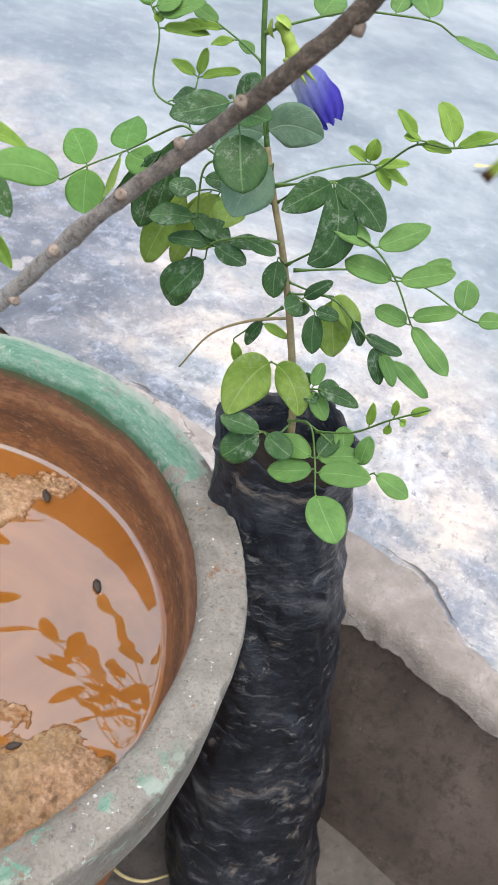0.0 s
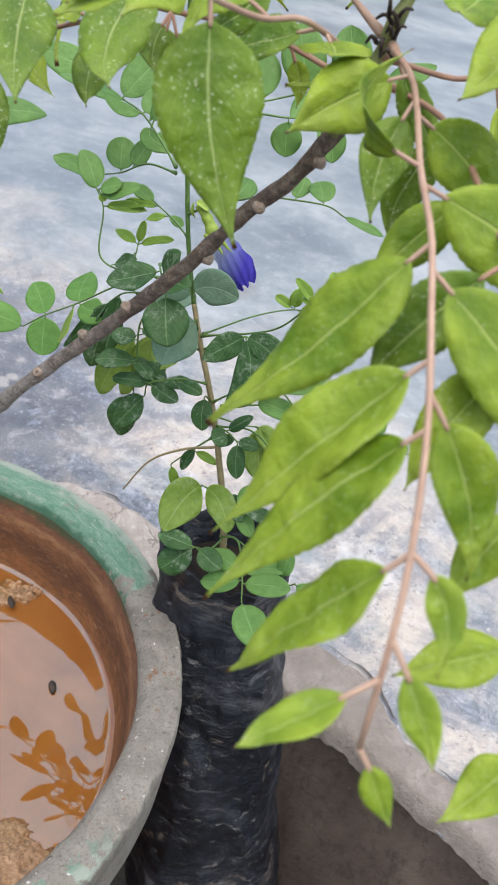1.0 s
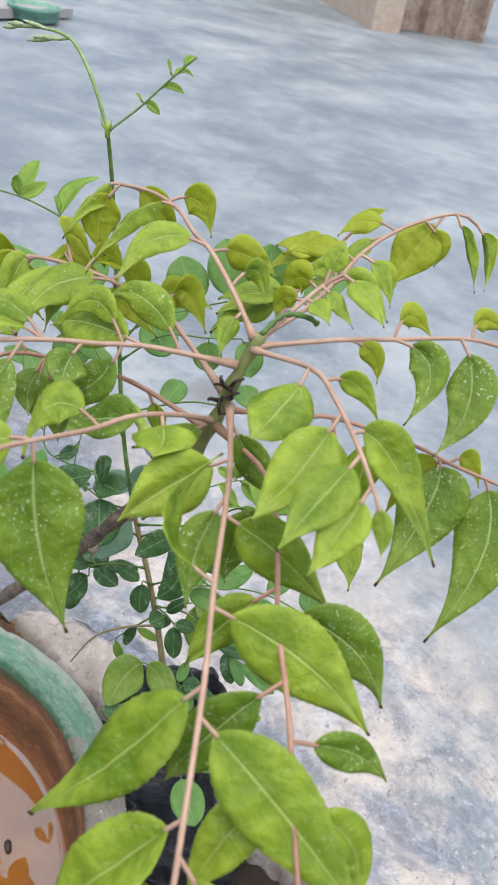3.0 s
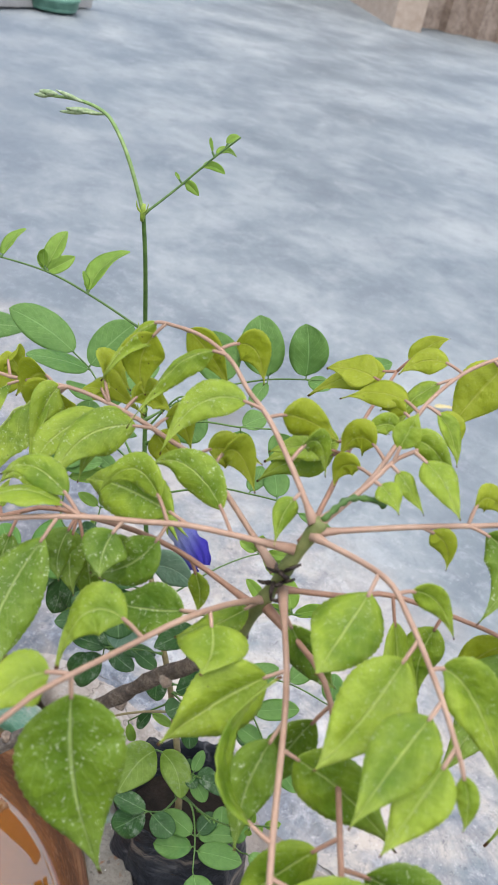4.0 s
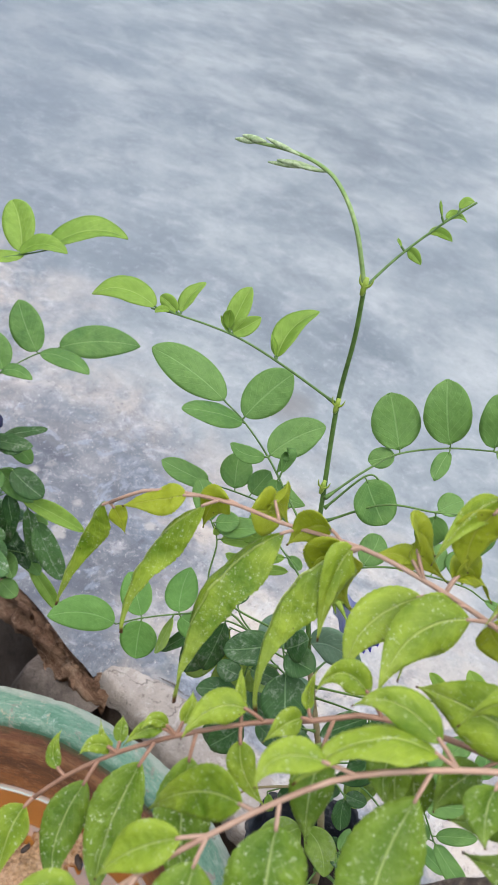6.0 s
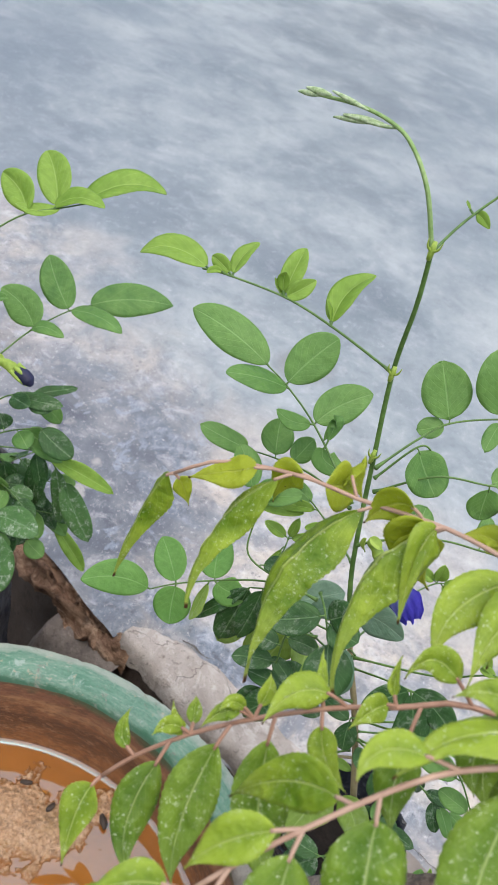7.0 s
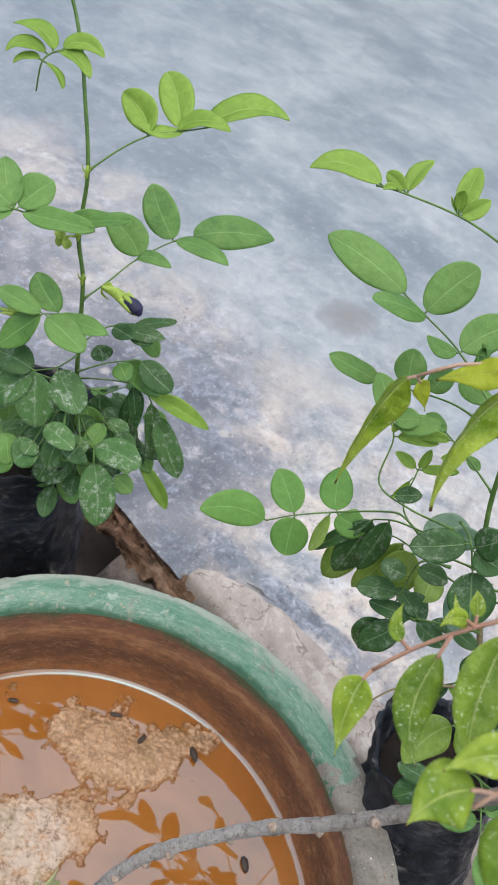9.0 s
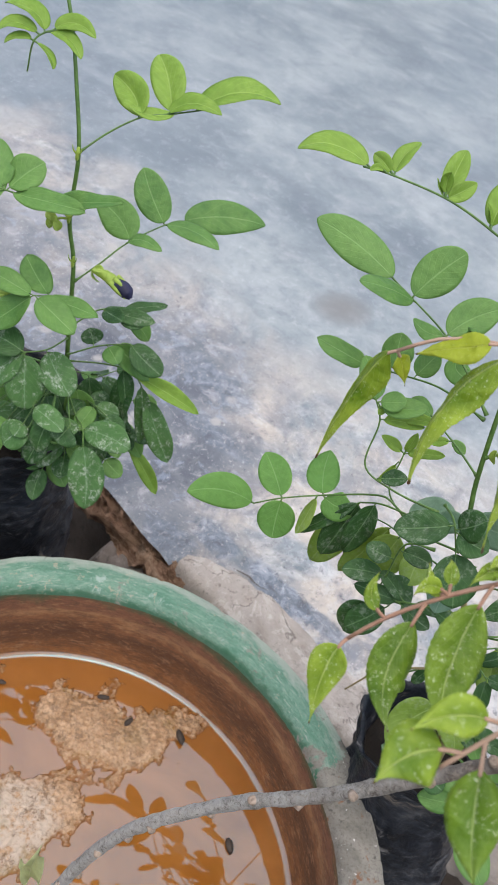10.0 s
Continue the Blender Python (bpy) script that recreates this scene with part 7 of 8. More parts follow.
vine_b(((0.016, 0.540, 0.665), (-0.015, 0.570, 0.647), (-0.042, 0.600, 0.632), (-0.064, 0.620, 0.613)),
    ((0.96, (-0.085, 0.603, 0.553), 0.030, dict(mat=M_PEA_OLIVE)),
     (0.68, (-0.060, 0.592, 0.567), 0.023, dict(mat=M_PEA_OLIVE)),
     (0.58, (-0.041, 0.577, 0.593), 0.033, dict(mat=M_PEA_OLIVE)),
     (0.34, (-0.016, 0.544, 0.634), 0.024, dict(mat=M_PEA_OLIVE)),))
vine_b(((0.035, 0.528, 0.629), (0.030, 0.520, 0.638)),
    ((1.00, (0.034, 0.509, 0.613), 0.017, dict(mat=M_PEA_DARK)),))
vine_b(((0.043, 0.523, 0.612), (0.055, 0.515, 0.614), (0.063, 0.510, 0.612)),
    ((1.00, (0.071, 0.499, 0.585), 0.015, dict(mat=M_PEA_DARK)),
     (0.58, (0.044, 0.505, 0.610), 0.018, dict(mat=M_PEA_DARK)),
     (0.43, (0.070, 0.522, 0.631), 0.011, dict(mat=M_PEA_DARK)),
     (0.94, (0.081, 0.511, 0.611), 0.012, dict(mat=M_PEA_DARK)),
     (0.31, (0.053, 0.507, 0.605), 0.017, dict(mat=M_PEA_DARK)),))
vine_b(((0.040, 0.525, 0.619), (0.060, 0.540, 0.608), (0.072, 0.550, 0.604)),
    ((1.00, (0.086, 0.541, 0.560), 0.028, dict(mat=M_PEA_OLIVE)),
     (0.94, (0.097, 0.554, 0.583), 0.021, dict(mat=M_PEA_OLIVE)),))
vine_b(((0.041, 0.520, 0.601), (0.024, 0.520, 0.580), (0.012, 0.520, 0.564)),
    ((1.00, (0.020, 0.517, 0.545), 0.009, dict(mat=M_PEA_YOUNG)),
     (0.35, (0.022, 0.515, 0.565), 0.010, dict(mat=M_PEA_DARK)),
     (0.44, (0.050, 0.519, 0.578), 0.008, dict(mat=M_PEA_YOUNG)),))
vine_b(((0.004, 0.550, 0.682), (-0.026, 0.560, 0.675), (-0.058, 0.575, 0.685), (-0.061, 0.590, 0.713)),
    ((1.00, (-0.082, 0.592, 0.720), 0.010, dict(mat=M_PEA_YOUNG)),
     (1.00, (-0.033, 0.594, 0.724), 0.009, dict(mat=M_PEA_YOUNG)),
     (0.92, (-0.070, 0.580, 0.687), 0.006, dict(mat=M_PEA_YOUNG)),
     (1.00, (-0.059, 0.595, 0.733), 0.008, dict(mat=M_PEA_YOUNG)),
     (0.45, (-0.006, 0.590, 0.684), 0.024, dict(mat=M_PEA_PALE)),))
vine_b(((-0.014, 0.560, 0.745), (-0.033, 0.580, 0.747), (-0.056, 0.600, 0.749)),
    ((0.83, (-0.080, 0.590, 0.741), 0.011, dict(mat=M_PEA_YOUNG)),
     (0.60, (-0.024, 0.582, 0.742), 0.009),
     (0.93, (-0.074, 0.604, 0.754), 0.013),
     (0.54, (-0.053, 0.579, 0.741), 0.008, dict(mat=M_PEA_YOUNG)),))
vine_b(((0.014, 0.540, 0.677), (0.068, 0.530, 0.704), (0.094, 0.520, 0.736), (0.115, 0.515, 0.742), (0.140, 0.510, 0.754)),
    ((0.67, (0.078, 0.524, 0.752), 0.009, dict(mat=M_PEA_YOUNG)),
     (0.69, (0.116, 0.520, 0.738), 0.009, dict(mat=M_PEA_YOUNG)),
     (0.82, (0.101, 0.530, 0.761), 0.015, dict(mat=M_PEA_YOUNG)),
     (0.83, (0.140, 0.518, 0.756), 0.010, dict(mat=M_PEA_YOUNG)),
     (0.99, (0.152, 0.515, 0.769), 0.016, dict(mat=M_PEA_YOUNG)),
     (0.73, (0.086, 0.519, 0.740), 0.007, dict(mat=M_PEA_YOUNG)),))
vine_b(((0.011, 0.560, 0.668), (0.039, 0.620, 0.665), (0.065, 0.660, 0.661), (0.083, 0.670, 0.658)),
    ((0.85, (0.048, 0.662, 0.669), 0.011, dict(mat=M_PEA_YOUNG)),
     (0.86, (0.067, 0.666, 0.680), 0.013, dict(mat=M_PEA_YOUNG)),
     (0.88, (0.097, 0.665, 0.668), 0.011, dict(mat=M_PEA_YOUNG)),
     (0.89, (0.088, 0.658, 0.646), 0.011, dict(mat=M_PEA_YOUNG)),
     (0.94, (0.100, 0.664, 0.652), 0.011, dict(mat=M_PEA_YOUNG)),))
vine_b(((-0.016, 0.560, 0.762), (-0.002, 0.565, 0.770), (0.032, 0.570, 0.785), (0.059, 0.570, 0.790), (0.083, 0.570, 0.792), (0.095, 0.570, 0.788)),
    ((0.87, (0.070, 0.593, 0.800), 0.020),
     (1.00, (0.128, 0.567, 0.782), 0.008),
     (0.69, (0.060, 0.595, 0.800), 0.014),
     (0.28, (0.019, 0.595, 0.788), 0.021),))
F = vine_a(((-0.414, 0.700, 0.871), (-0.422, 0.690, 0.869), (-0.430, 0.685, 0.865), (-0.435, 0.680, 0.857), (-0.437, 0.680, 0.835)))
leaf_on(F, 0.39, (-0.443, 0.692, 0.874), (-0.465, 0.690, 0.873), 0.017, (0.17, -0.29, 0.94), M_PEA_YOUNG)
leaf_on(F, 0.46, (-0.451, 0.683, 0.865), (-0.462, 0.676, 0.857), 0.015, (-0.09, -0.39, 0.92), M_PEA_YOUNG)
leaf_on(F, 0.57, (-0.446, 0.679, 0.858), (-0.454, 0.673, 0.852), 0.010, (-0.20, -0.36, 0.91), M_PEA_YOUNG)
leaf_on(F, 0.29, (-0.412, 0.696, 0.876), (-0.393, 0.694, 0.873), 0.015, (0.00, -0.62, 0.78), M_PEA_YOUNG)
leaf_on(F, 0.36, (-0.412, 0.688, 0.867), (-0.397, 0.682, 0.859), 0.014, (0.17, -0.37, 0.91), M_PEA_YOUNG)
leaf_on(F, 0.57, (-0.421, 0.678, 0.855), (-0.413, 0.672, 0.848), 0.011, (0.48, 0.09, 0.87), M_PEA_YOUNG)
F = vine_a(((-0.387, 0.681, 0.789), (-0.371, 0.700, 0.807), (-0.353, 0.715, 0.821), (-0.331, 0.730, 0.828), (-0.312, 0.742, 0.835)))
leaf_on(F, 0.50, (-0.368, 0.729, 0.829), (-0.391, 0.739, 0.834), 0.028, (-0.21, -0.67, 0.72), M_PEA_YOUNG)
leaf_on(F, 0.75, (-0.351, 0.750, 0.842), (-0.367, 0.767, 0.852), 0.030, (-0.10, -0.60, 0.80), M_PEA_YOUNG)
leaf_on(F, 0.79, (-0.347, 0.720, 0.824), (-0.365, 0.715, 0.825), 0.016, (0.04, -0.25, 0.97), M_PEA_YOUNG)
leaf_on(F, 0.71, (-0.321, 0.734, 0.838), (-0.296, 0.732, 0.840), 0.020, (-0.21, -0.44, 0.87), M_PEA_YOUNG)
leaf_on(F, 0.93, (-0.293, 0.762, 0.850), (-0.260, 0.772, 0.851), 0.031, (-0.11, -0.33, 0.94), M_PEA_YOUNG)
F = vine_a(((-0.374, 0.683, 0.670), (-0.361, 0.700, 0.685), (-0.349, 0.730, 0.698), (-0.328, 0.760, 0.712), (-0.315, 0.785, 0.711)))
leaf_on(F, 0.79, (-0.350, 0.779, 0.726), (-0.370, 0.797, 0.738), 0.032, (-0.08, -0.64, 0.76))
leaf_on(F, 0.96, (-0.287, 0.804, 0.721), (-0.248, 0.820, 0.720), 0.034, (0.22, -0.58, 0.78))
leaf_on(F, 0.79, (-0.301, 0.763, 0.718), (-0.272, 0.755, 0.714), 0.024, (-0.05, -0.21, 0.98))
leaf_on(F, 0.46, (-0.338, 0.733, 0.706), (-0.316, 0.729, 0.705), 0.015, (-0.19, -0.40, 0.90))
leaf_on(F, 0.50, (-0.366, 0.746, 0.710), (-0.393, 0.753, 0.714), 0.033, (-0.11, -0.72, 0.68))
vine_a(((-0.388, 0.680, 0.733), (-0.408, 0.665, 0.741), (-0.431, 0.655, 0.747), (-0.458, 0.650, 0.747)),
    ((0.64, (-0.476, 0.661, 0.758), 0.031),
     (0.63, (-0.413, 0.679, 0.770), 0.031),
     (0.61, (-0.360, 0.645, 0.764), 0.021),
     (0.28, (-0.335, 0.656, 0.778), 0.019),
     (0.65, (-0.469, 0.643, 0.738), 0.023),
     (0.68, (-0.458, 0.680, 0.773), 0.027),))
vine_a(((-0.373, 0.683, 0.640), (-0.382, 0.660, 0.662), (-0.392, 0.645, 0.668)),
    ((1.00, (-0.437, 0.647, 0.673), 0.021),
     (0.69, (-0.418, 0.676, 0.681), 0.025),
     (1.00, (-0.423, 0.629, 0.629), 0.027),
     (0.97, (-0.347, 0.634, 0.656), 0.028),
     (0.75, (-0.335, 0.651, 0.669), 0.018),))
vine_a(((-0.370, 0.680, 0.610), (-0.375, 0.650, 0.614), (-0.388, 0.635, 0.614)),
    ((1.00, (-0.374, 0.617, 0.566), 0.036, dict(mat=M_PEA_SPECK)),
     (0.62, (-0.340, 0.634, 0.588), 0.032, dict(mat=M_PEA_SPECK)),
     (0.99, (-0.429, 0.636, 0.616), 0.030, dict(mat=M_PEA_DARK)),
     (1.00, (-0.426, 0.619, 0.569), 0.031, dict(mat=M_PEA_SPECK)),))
vine_a(((-0.364, 0.680, 0.558), (-0.338, 0.650, 0.554), (-0.322, 0.630, 0.561), (-0.314, 0.615, 0.560)),
    ((0.79, (-0.362, 0.619, 0.548), 0.024, dict(mat=M_PEA_SPECK)),
     (0.79, (-0.272, 0.622, 0.569), 0.029, dict(mat=M_PEA_SPECK)),
     (1.00, (-0.291, 0.589, 0.508), 0.033, dict(mat=M_PEA_SPECK)),))
vine_a(((-0.366, 0.680, 0.585), (-0.334, 0.690, 0.591), (-0.308, 0.700, 0.587), (-0.289, 0.705, 0.560)),
    ((0.83, (-0.281, 0.694, 0.512), 0.017, dict(mat=M_PEA_SPECK)),
     (1.00, (-0.249, 0.697, 0.499), 0.026, dict(mat=M_PEA_SPECK)),
     (0.67, (-0.236, 0.707, 0.566), 0.019, dict(mat=M_PEA_YOUNG)),
     (0.53, (-0.303, 0.690, 0.552), 0.015, dict(mat=M_PEA_DARK)),
     (0.59, (-0.309, 0.685, 0.531), 0.022, dict(mat=M_PEA_DARK)),))
vine_a(((-0.367, 0.680, 0.592), (-0.343, 0.690, 0.608), (-0.318, 0.700, 0.617)),
    ((1.00, (-0.279, 0.697, 0.600), 0.026, dict(mat=M_PEA_DARK)),
     (0.66, (-0.318, 0.682, 0.604), 0.021),
     (0.42, (-0.356, 0.695, 0.620), 0.021, dict(mat=M_PEA_DARK)),
     (0.75, (-0.288, 0.710, 0.583), 0.027),))
vine_a(((-0.370, 0.683, 0.622), (-0.353, 0.700, 0.639), (-0.335, 0.710, 0.642)),
    ((0.64, (-0.325, 0.692, 0.645), 0.018, dict(mat=M_PEA_DARK)),
     (0.95, (-0.310, 0.708, 0.636), 0.022, dict(mat=M_PEA_DARK)),
     (0.64, (-0.301, 0.712, 0.643), 0.017, dict(mat=M_PEA_DARK)),
     (1.00, (-0.301, 0.741, 0.645), 0.012, dict(mat=M_PEA_DARK)),
     (1.00, (-0.306, 0.724, 0.611), 0.019),))
vine_a(((-0.365, 0.685, 0.553), (-0.332, 0.710, 0.530), (-0.297, 0.720, 0.476)),
    ((0.51, (-0.290, 0.706, 0.485), 0.018, dict(mat=M_PEA_DARK)),
     (0.96, (-0.254, 0.713, 0.432), 0.017, dict(mat=M_PEA_YOUNG)),
     (0.63, (-0.282, 0.718, 0.469), 0.020),
     (0.35, (-0.339, 0.683, 0.516), 0.023, dict(mat=M_PEA_DARK)),))
vine_a(((-0.369, 0.690, 0.562), (-0.401, 0.690, 0.549), (-0.427, 0.675, 0.546)),
    ((1.00, (-0.426, 0.669, 0.502), 0.025, dict(mat=M_PEA)),))
vine_a(((-0.369, 0.690, 0.562), (-0.387, 0.690, 0.531), (-0.405, 0.690, 0.494)),
    ((1.00, (-0.372, 0.686, 0.462), 0.033, dict(mat=M_PEA_DARK)),))
vine_a(((-0.369, 0.690, 0.562), (-0.373, 0.690, 0.545), (-0.374, 0.681, 0.533)),
    ((1.00, (-0.363, 0.676, 0.492), 0.027, dict(mat=M_PEA_DARK)),))
vine_a(((-0.369, 0.690, 0.562), (-0.398, 0.690, 0.524), (-0.422, 0.675, 0.496)),
    ((1.00, (-0.432, 0.669, 0.442), 0.035, dict(mat=M_PEA)),))
vine_a(((-0.369, 0.690, 0.562), (-0.367, 0.690, 0.526), (-0.372, 0.710, 0.463)),
    ((1.00, (-0.344, 0.706, 0.426), 0.028, dict(mat=M_PEA_DARK)),))
vine_a(((-0.369, 0.690, 0.562), (-0.382, 0.690, 0.518), (-0.399, 0.701, 0.455)),
    ((1.00, (-0.376, 0.697, 0.415), 0.035, dict(mat=M_PEA_DARK)),))
vine_a(((-0.369, 0.690, 0.562), (-0.363, 0.690, 0.558), (-0.351, 0.674, 0.565)),
    ((1.00, (-0.337, 0.669, 0.528), 0.030, dict(mat=M_PEA)),))
vine_a(((-0.369, 0.690, 0.562), (-0.393, 0.690, 0.504), (-0.413, 0.679, 0.449)),
    ((1.00, (-0.407, 0.673, 0.401), 0.027, dict(mat=M_PEA_DARK)),))
vine_a(((-0.369, 0.690, 0.562), (-0.415, 0.690, 0.531), (-0.474, 0.713, 0.471)),
    ((1.00, (-0.464, 0.708, 0.426), 0.029, dict(mat=M_PEA_DARK)),))
vine_a(((-0.369, 0.690, 0.562), (-0.414, 0.690, 0.500), (-0.468, 0.699, 0.418)),
    ((1.00, (-0.437, 0.694, 0.382), 0.036, dict(mat=M_PEA)),))
vine_a(((-0.369, 0.690, 0.562), (-0.359, 0.690, 0.568), (-0.348, 0.691, 0.569)),
    ((1.00, (-0.333, 0.685, 0.533), 0.028, dict(mat=M_PEA_DARK)),))
vine_a(((-0.369, 0.690, 0.562), (-0.379, 0.690, 0.561), (-0.386, 0.685, 0.560)),
    ((1.00, (-0.360, 0.681, 0.529), 0.024, dict(mat=M_PEA_DARK)),))
vine_a(((-0.369, 0.690, 0.562), (-0.346, 0.690, 0.545), (-0.325, 0.701, 0.513)),
    ((1.00, (-0.327, 0.695, 0.463), 0.031, dict(mat=M_PEA)),))
vine_a(((-0.369, 0.690, 0.562), (-0.415, 0.690, 0.560), (-0.459, 0.687, 0.557)),
    ((1.00, (-0.424, 0.683, 0.531), 0.026, dict(mat=M_PEA_DARK)),))
vine_a(((-0.369, 0.690, 0.562), (-0.388, 0.690, 0.518), (-0.404, 0.680, 0.478)),
    ((1.00, (-0.388, 0.675, 0.437), 0.028, dict(mat=M_PEA_DARK)),))
vine_a(((-0.369, 0.690, 0.562), (-0.378, 0.690, 0.532), (-0.393, 0.707, 0.479)),
    ((1.00, (-0.395, 0.701, 0.428), 0.032, dict(mat=M_PEA)),))
vine_a(((-0.369, 0.690, 0.562), (-0.402, 0.690, 0.507), (-0.431, 0.675, 0.458)),
    ((1.00, (-0.451, 0.668, 0.397), 0.028, dict(mat=M_PEA_DARK)),))
vine_a(((-0.369, 0.690, 0.562), (-0.366, 0.690, 0.538), (-0.366, 0.701, 0.498)),
    ((1.00, (-0.372, 0.694, 0.446), 0.029, dict(mat=M_PEA_DARK)),))
vine_a(((-0.369, 0.690, 0.562), (-0.386, 0.690, 0.546), (-0.404, 0.693, 0.523)),
    ((1.00, (-0.422, 0.686, 0.467), 0.032, dict(mat=M_PEA)),))
vine_a(((-0.369, 0.690, 0.562), (-0.403, 0.690, 0.533), (-0.450, 0.718, 0.472)),
    ((1.00, (-0.428, 0.713, 0.434), 0.037, dict(mat=M_PEA_DARK)),))
vine_a(((-0.369, 0.690, 0.562), (-0.359, 0.690, 0.534), (-0.347, 0.684, 0.506)),
    ((1.00, (-0.311, 0.681, 0.477), 0.032, dict(mat=M_PEA_DARK)),))
vine_a(((-0.369, 0.690, 0.562), (-0.397, 0.690, 0.562), (-0.437, 0.717, 0.534)),
    ((1.00, (-0.422, 0.712, 0.496), 0.034, dict(mat=M_PEA)),))
vine_a(((-0.366, 0.680, 0.571), (-0.394, 0.650, 0.560), (-0.416, 0.615, 0.535)),
    ((1.00, (-0.420, 0.601, 0.520), 0.026, dict(mat=M_PEA_DARK)),))
vine_a(((-0.366, 0.680, 0.571), (-0.382, 0.650, 0.561), (-0.393, 0.615, 0.537)),
    ((1.00, (-0.405, 0.600, 0.511), 0.034, dict(mat=M_PEA)),))
vine_a(((-0.366, 0.680, 0.571), (-0.371, 0.650, 0.569), (-0.372, 0.615, 0.553)),
    ((1.00, (-0.374, 0.602, 0.544), 0.020, dict(mat=M_PEA_SPECK)),))
vine_a(((-0.366, 0.680, 0.571), (-0.360, 0.650, 0.571), (-0.350, 0.615, 0.558)),
    ((1.00, (-0.357, 0.599, 0.522), 0.025, dict(mat=M_PEA_DARK)),))
vine_a(((-0.366, 0.680, 0.571), (-0.350, 0.650, 0.578), (-0.329, 0.615, 0.573)),
    ((1.00, (-0.334, 0.601, 0.561), 0.033, dict(mat=M_PEA_DARK)),))
vine_a(((-0.366, 0.680, 0.571), (-0.401, 0.650, 0.551), (-0.432, 0.615, 0.515)),
    ((1.00, (-0.428, 0.602, 0.503), 0.021, dict(mat=M_PEA)),))
vine_a(((-0.366, 0.680, 0.571), (-0.368, 0.650, 0.568), (-0.366, 0.615, 0.552)),
    ((1.00, (-0.383, 0.600, 0.531), 0.030, dict(mat=M_PEA_SPECK)),))
vine_a(((-0.366, 0.680, 0.571), (-0.405, 0.650, 0.558), (-0.439, 0.615, 0.530)),
    ((1.00, (-0.452, 0.601, 0.514), 0.027, dict(mat=M_PEA_DARK)),))
vine_a(((-0.366, 0.680, 0.571), (-0.359, 0.650, 0.582), (-0.347, 0.615, 0.580)),
    ((1.00, (-0.349, 0.598, 0.542), 0.021, dict(mat=M_PEA_DARK)),))
vine_a(((-0.366, 0.680, 0.571), (-0.386, 0.650, 0.568), (-0.400, 0.615, 0.551)),
    ((1.00, (-0.387, 0.600, 0.526), 0.026, dict(mat=M_PEA)),))
vine_a(((-0.366, 0.680, 0.571), (-0.369, 0.650, 0.580), (-0.366, 0.615, 0.577)),
    ((1.00, (-0.330, 0.603, 0.574), 0.022, dict(mat=M_PEA_SPECK)),))


def ball(verts, faces, c, r, n=10, m=7):
    c, first = Vector(c), len(verts)
    for i in range(m + 1):
        b = math.pi * i / m
        for k in range(n):
            a = 2 * math.pi * k / n
            verts.append(c + Vector((r[0] * math.sin(b) * math.cos(a), r[1] * math.sin(b) * math.sin(a), r[2] * math.cos(b))))
    for i in range(m):
        for k in range(n):
            a, b = first + i * n + k, first + i * n + (k + 1) % n
            faces.append((a, b, b + n, a + n))


def petal_mesh(length, width, cup, material):
    """A ruffled, half-folded petal, base at the origin, tip along +X."""
    nu, nv = 26, 18
    verts, uvs, faces = [], [], []
    for i in range(nu + 1):
        u = i / nu
        h = width / 2 * (0.16 + 0.84 * math.sin(min(1, u * 0.62 + 0.05) * math.pi) ** 0.8)
        if u > 0.8:
            h *= 1 - 0.45 * ((u - 0.8) / 0.2) ** 2
        for j in range(nv + 1):
            s = j / nv * 2 - 1
            a = s * cup
            y, z = h * math.sin(a) / max(0.2, math.sin(cup)) , h * (math.cos(a) - 1) * 0.9
            ruffle = 0.0016 * math.sin(s * 16 + u * 5) * u * u + 0.0022 * math.sin(u * 20 + s * 4) * abs(s) ** 3
            verts.append((u * length + 0.002 * math.sin(s * 9) * u ** 6, y, z + ruffle))
            uvs.append((u, 0.5 + s / 2))
    for i in range(nu):
        for j in range(nv):
            k = i * (nv + 1) + j
            faces.append((k, k + nv + 1, k + nv + 2, k + 1))
    me = mesh_of("petal", verts, faces, material)
    layer = me.uv_layers.new(name="UVMap")
    vi = np.empty(len(me.loops), dtype=np.int32)
    me.loops.foreach_get("vertex_index", vi)
    layer.data.foreach_set("uv", np.array(uvs, dtype=np.float32)[vi].ravel())
    return me


def axis_pose(base, tip, face):
    d = (Vector(tip) - Vector(base)).normalized()
    z = Vector(face) - d * d.dot(Vector(face))
    z.normalize()
    m = Matrix((d, z.cross(d), z)).transposed().to_4x4()
    m.translation = base
    return m


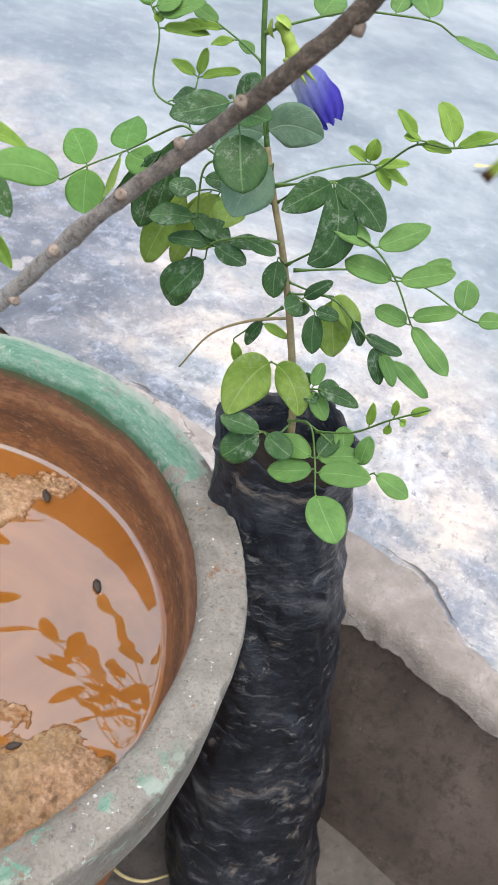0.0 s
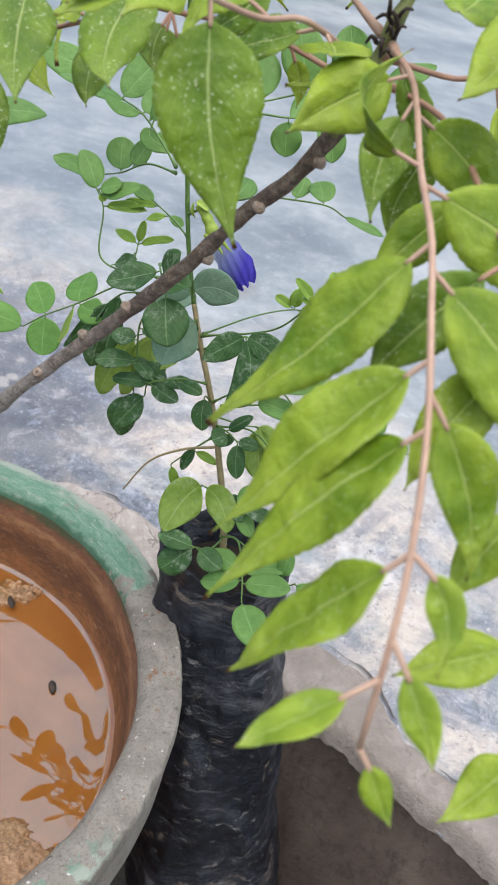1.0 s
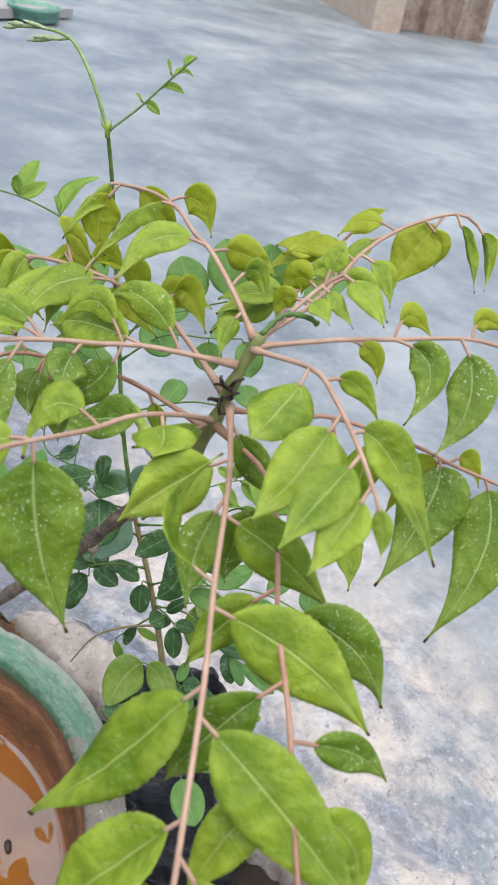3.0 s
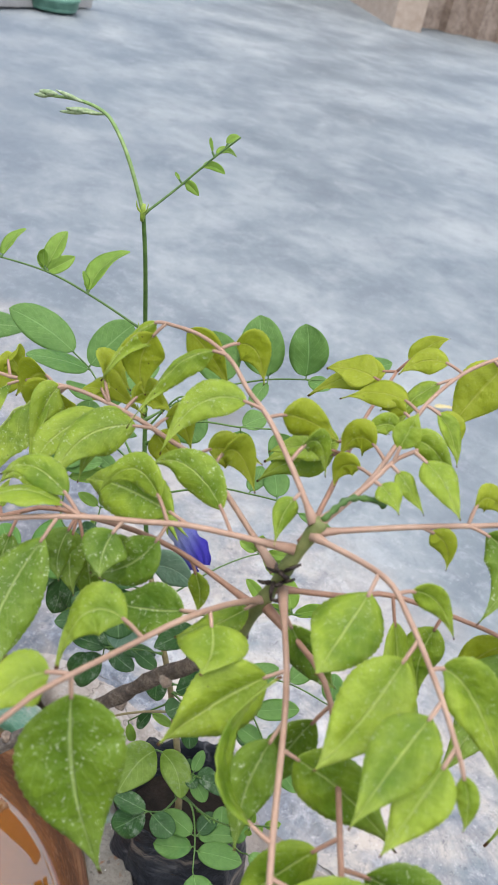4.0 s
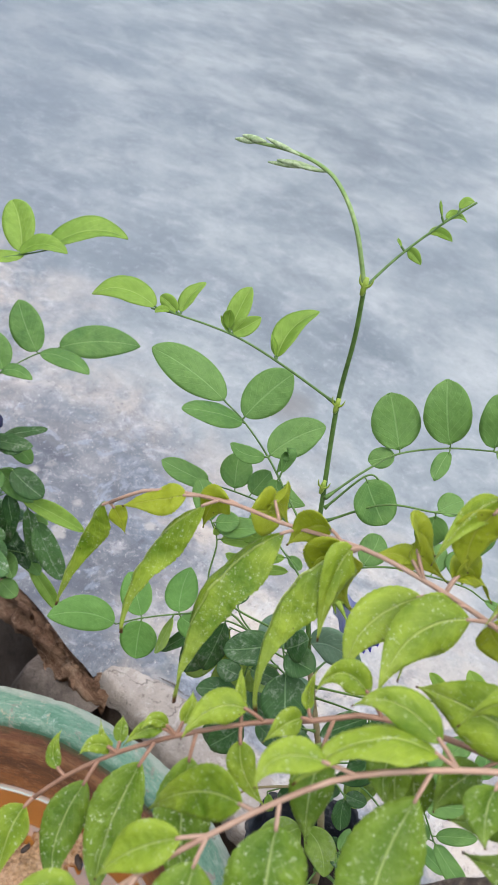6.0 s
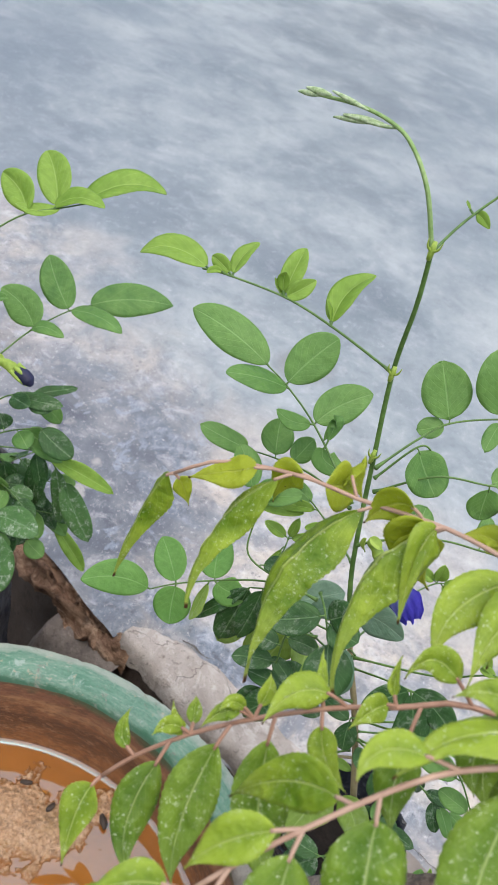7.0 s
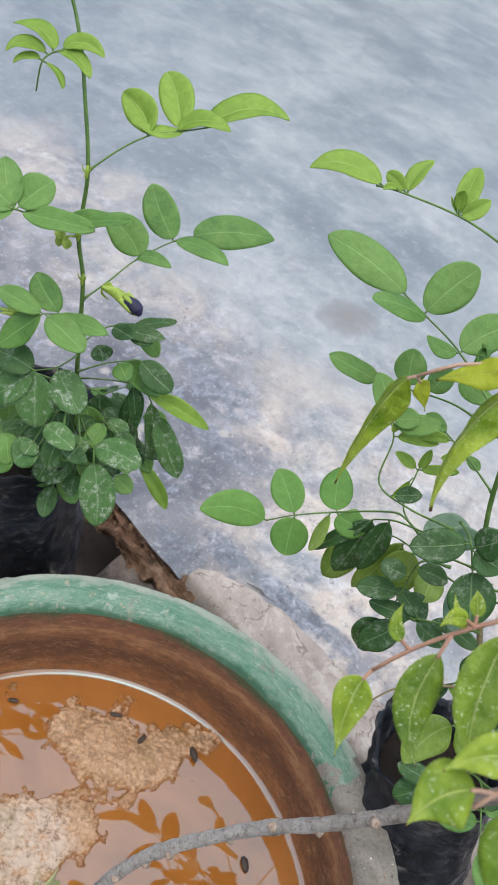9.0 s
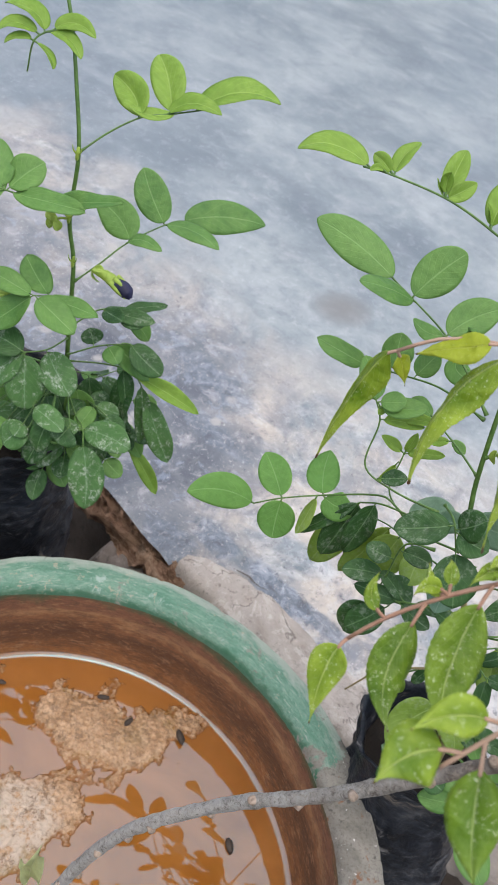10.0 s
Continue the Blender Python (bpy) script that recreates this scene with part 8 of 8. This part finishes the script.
def build_flower(plant, base, mid, tip, petal, label, length_scale=1.0, fat=1.0):
    """A hanging pea flower: green calyx tube, then the large folded petal."""
    base, mid, tip = Vector(base), Vector(mid), Vector(tip)
    verts, faces = tube_data(spline((base, base.lerp(mid, 0.5) + Vector((0, 0, 0.003)), mid), 16), lambda t: 0.0022 + 0.0034 * fat * t ** 0.7 + 0.0004 * math.sin(t * 19), 10)
    for k in range(5):
        a = k * 1.2566
        o = Vector((math.cos(a) * 0.0055, math.sin(a) * 0.0055, 0))
        tube_data(spline((mid + o * 0.9 - (tip - mid).normalized() * 0.004, mid + o * 1.1 + (tip - mid).normalized() * 0.004, mid + o * 1.5 + (tip - mid).normalized() * 0.010), 6), lambda t: 0.0026 * (1 - 0.85 * t), 6, verts, faces)
    cal = part("calyx", mesh_of("calyx", verts, faces, M_CALYX), plant, "pale green calyx")
    cal.matrix_basis = Matrix.Translation(-plant.location)
    length = (tip - mid).length
    me = petal_mesh(length, length * 0.60 * length_scale, 0.95, petal)
    ob = part("petal", me, plant, label)
    ob.matrix_basis = Matrix.Translation(-plant.location) @ axis_pose(mid - (tip - mid) * 0.1, tip, (-0.35, -0.9, 0.35))
    me = petal_mesh(length * 0.8, length * 0.26 * length_scale, 1.3, petal)
    ob = part("petal", me, plant, label)
    ob.matrix_basis = Matrix.Translation(-plant.location) @ axis_pose(mid, tip + Vector((-0.004, 0.004, -0.003)), (0.3, -0.7, -0.4))


build_flower(VINE_B, (-0.0095, 0.560, 0.771), (0.008, 0.558, 0.750), (0.0425, 0.549, 0.720), M_PETAL, "violet-blue folded petal, pale at its base", 1.0)


def build_bracts(plant, p, along):
    """Two cupped, pointed green bracts clasping the foot of a calyx."""
    p, d = Vector(p), Vector(along).normalized()
    side = d.cross(Vector((0, 1, 0))).normalized()
    for s in (-1, 1):
        foot = p - d * 0.002 + side * 0.0012 * s
        blade(plant, foot, foot + d * 0.0105 + side * 0.0046 * s, 0.0085, "round", M_CALYX, 0.5, 0.10, tuple(side * s + Vector((0, -0.5, 0.2))), name="bract")


build_flower(VINE_A, (-0.405, 0.655, 0.655), (-0.425, 0.652, 0.652), (-0.47, 0.648, 0.648), M_PETAL, "blue petal seen from its edge", 0.5)


def build_bud(plant, p, node):
    """A small flower bud between two cupped yellow-green bracts, on a short stalk."""
    p, node = Vector(p), Vector(node)
    verts, faces = tube_data(spline((node, node.lerp(p, 0.6) + Vector((0, 0, 0.001)), p), 8), lambda t: 0.0011, 8)
    stalk = part("bud_stalk", mesh_of("bud_stalk", verts, faces, M_CALYX), plant)
    stalk.matrix_basis = Matrix.Translation(-plant.location)
    verts, faces = [], []
    ball(verts, faces, p + Vector((-0.002, 0, -0.002)), (0.0036, 0.0034, 0.0050), 12, 8)
    verts = [v + (v - p).normalized() * 0.0006 * noise.noise(v * 600) for v in verts]
    ob = part("flower_bud", mesh_of("flower_bud", verts, faces, M_CALYX), plant, "small yellow-green flower bud")
    ob.matrix_basis = Matrix.Translation(-plant.location)
    for off, face in (((-0.010, 0, 0.003), (-0.2, -0.8, 0.6)), ((-0.006, -0.001, -0.010), (-0.5, -0.8, -0.1)), ((0.003, -0.002, -0.009), (0.6, -0.8, 0.1))):
        blade(plant, p, p + Vector(off), 0.0085, "round", M_CALYX, 0.5, 0.12, face, name="bract")


def build_wilted_flower(plant, base, mid, tip):
    """A closed, wilted flower: ribbed green calyx with long pointed lobes hugging a rolled navy petal."""
    base, mid, tip = Vector(base), Vector(mid), Vector(tip)
    d = (tip - mid).normalized()
    verts, faces = tube_data(spline((base, base.lerp(mid, 0.5) + Vector((0, 0, 0.002)), mid), 20), lambda t: 0.0020 + 0.0036 * math.sin(min(1, t * 1.15) * 1.5) + 0.0002 * math.sin(t * 30), 14, rough=0.10)
    cal = part("calyx", mesh_of("calyx", verts, faces, M_CALYX), plant, "ribbed green calyx")
    cal.matrix_basis = Matrix.Translation(-plant.location)
    u = d.orthogonal().normalized()
    w = d.cross(u)
    for k in range(5):
        o = u * math.cos(k * 1.2566) + w * math.sin(k * 1.2566)
        verts, faces = tube_data(spline((mid - d * 0.006 + o * 0.0042, mid + d * 0.004 + o * 0.0054, mid + d * 0.013 + o * 0.0046), 8), lambda t: 0.0027 * (1 - 0.88 * t ** 1.3), 8)
        lobe = part("calyx_lobe", mesh_of("calyx_lobe", verts, faces, M_CALYX), plant)
        lobe.matrix_basis = Matrix.Translation(-plant.location)
    verts, faces = tube_data(spline((mid - d * 0.004, mid.lerp(tip, 0.5) + Vector((0, 0, 0.0015)), tip), 24), lambda t: 0.0050 + 0.0012 * math.sin(t * 3.0) - 0.0034 * max(0, t - 0.75) * 4, 18, rough=0.22)
    ob = part("petal", mesh_of("petal", verts, faces, M_NAVY), plant, "rolled wilted navy petal")
    ob.matrix_basis = Matrix.Translation(-plant.location)


build_wilted_flower(VINE_A, (-0.361, 0.688, 0.6860), (-0.335, 0.686, 0.6835), (-0.3205, 0.6835, 0.6772))
build_bud(VINE_A, (-0.395, 0.675, 0.7275), (-0.3865, 0.679, 0.730))
build_bracts(VINE_A, (-0.3595, 0.688, 0.6855), (0.025, -0.003, -0.0055))
build_bracts(VINE_B, (-0.0100, 0.559, 0.7715), (0.0175, -0.002, -0.021))


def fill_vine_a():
    """Dusty inner leaves, many shade-darkened, that hide the foot of the bushy vine."""
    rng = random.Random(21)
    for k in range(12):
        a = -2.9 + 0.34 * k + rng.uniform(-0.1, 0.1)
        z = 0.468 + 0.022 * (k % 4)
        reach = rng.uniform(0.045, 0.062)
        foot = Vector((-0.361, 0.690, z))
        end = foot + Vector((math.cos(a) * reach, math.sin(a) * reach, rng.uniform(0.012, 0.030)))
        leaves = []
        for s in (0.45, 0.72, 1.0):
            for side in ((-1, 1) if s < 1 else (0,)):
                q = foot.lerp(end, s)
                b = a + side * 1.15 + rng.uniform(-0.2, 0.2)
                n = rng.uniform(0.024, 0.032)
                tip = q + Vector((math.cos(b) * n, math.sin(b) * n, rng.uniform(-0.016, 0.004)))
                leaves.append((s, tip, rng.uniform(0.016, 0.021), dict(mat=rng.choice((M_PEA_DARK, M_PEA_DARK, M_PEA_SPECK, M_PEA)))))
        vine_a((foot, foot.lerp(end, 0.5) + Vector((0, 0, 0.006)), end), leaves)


fill_vine_a()


def build_husk(at, size, turn, k):
    t = thing("floating_husk", at, "small dark seed husk on the muddy water", "husk", "husks in the pot")
    verts, faces = [], []
    ball(verts, faces, (0, 0, 0), (size, size * 0.45, size * 0.35), 12, 8)
    verts = [v * (1 + 0.32 * noise.noise(Vector(v) * 500 + Vector((k, 0, 0)))) for v in verts]
    part("husk_body", mesh_of("husk_body", verts, faces, M_DARKBIT), t)
    t.rotation_euler = (0, 0, turn)


for k, (x, y, z, s, r) in enumerate(((-0.120, 0.515, 0.3375, 0.008, -0.9), (-0.040, 0.439, 0.335, 0.0075, -1.0), (-0.041, 0.283, 0.336, 0.006, 0.6), (-0.205, 0.520, 0.3365, 0.006, 0.3), (-0.172, 0.507, 0.337, 0.006, 1.2), (-0.30, 0.49, 0.336, 0.005, 0.2))):
    build_husk((x - 0.006, y + 0.004, z), s * 1.0, r, k)

DRY = thing("dry_leaf", (0.252, 1.795, 0.268), "small curled dry leaf lying on the floor", "leaf")
blade(DRY, (0.240, 1.79, 0.270), (0.285, 1.805, 0.272), 0.016, "round", M_DRY, 0.1, 0.03, (0, 0, 1), "leaf_blade")
TWIG = thing("dry_twig", (0.040, 0.405, GROUND_Z + 0.004), "thin curved straw-coloured twig on the ground", "twig")
tv, tf = tube_data(spline(((-0.03, 0, 0), (-0.005, -0.012, 0.002), (0.02, -0.01, 0.001), (0.045, 0.006, 0)), 24), lambda t: 0.0022 - 0.0008 * t, 7)
part("twig_body", mesh_of("twig_body", tv, tf, M_DRY), TWIG)
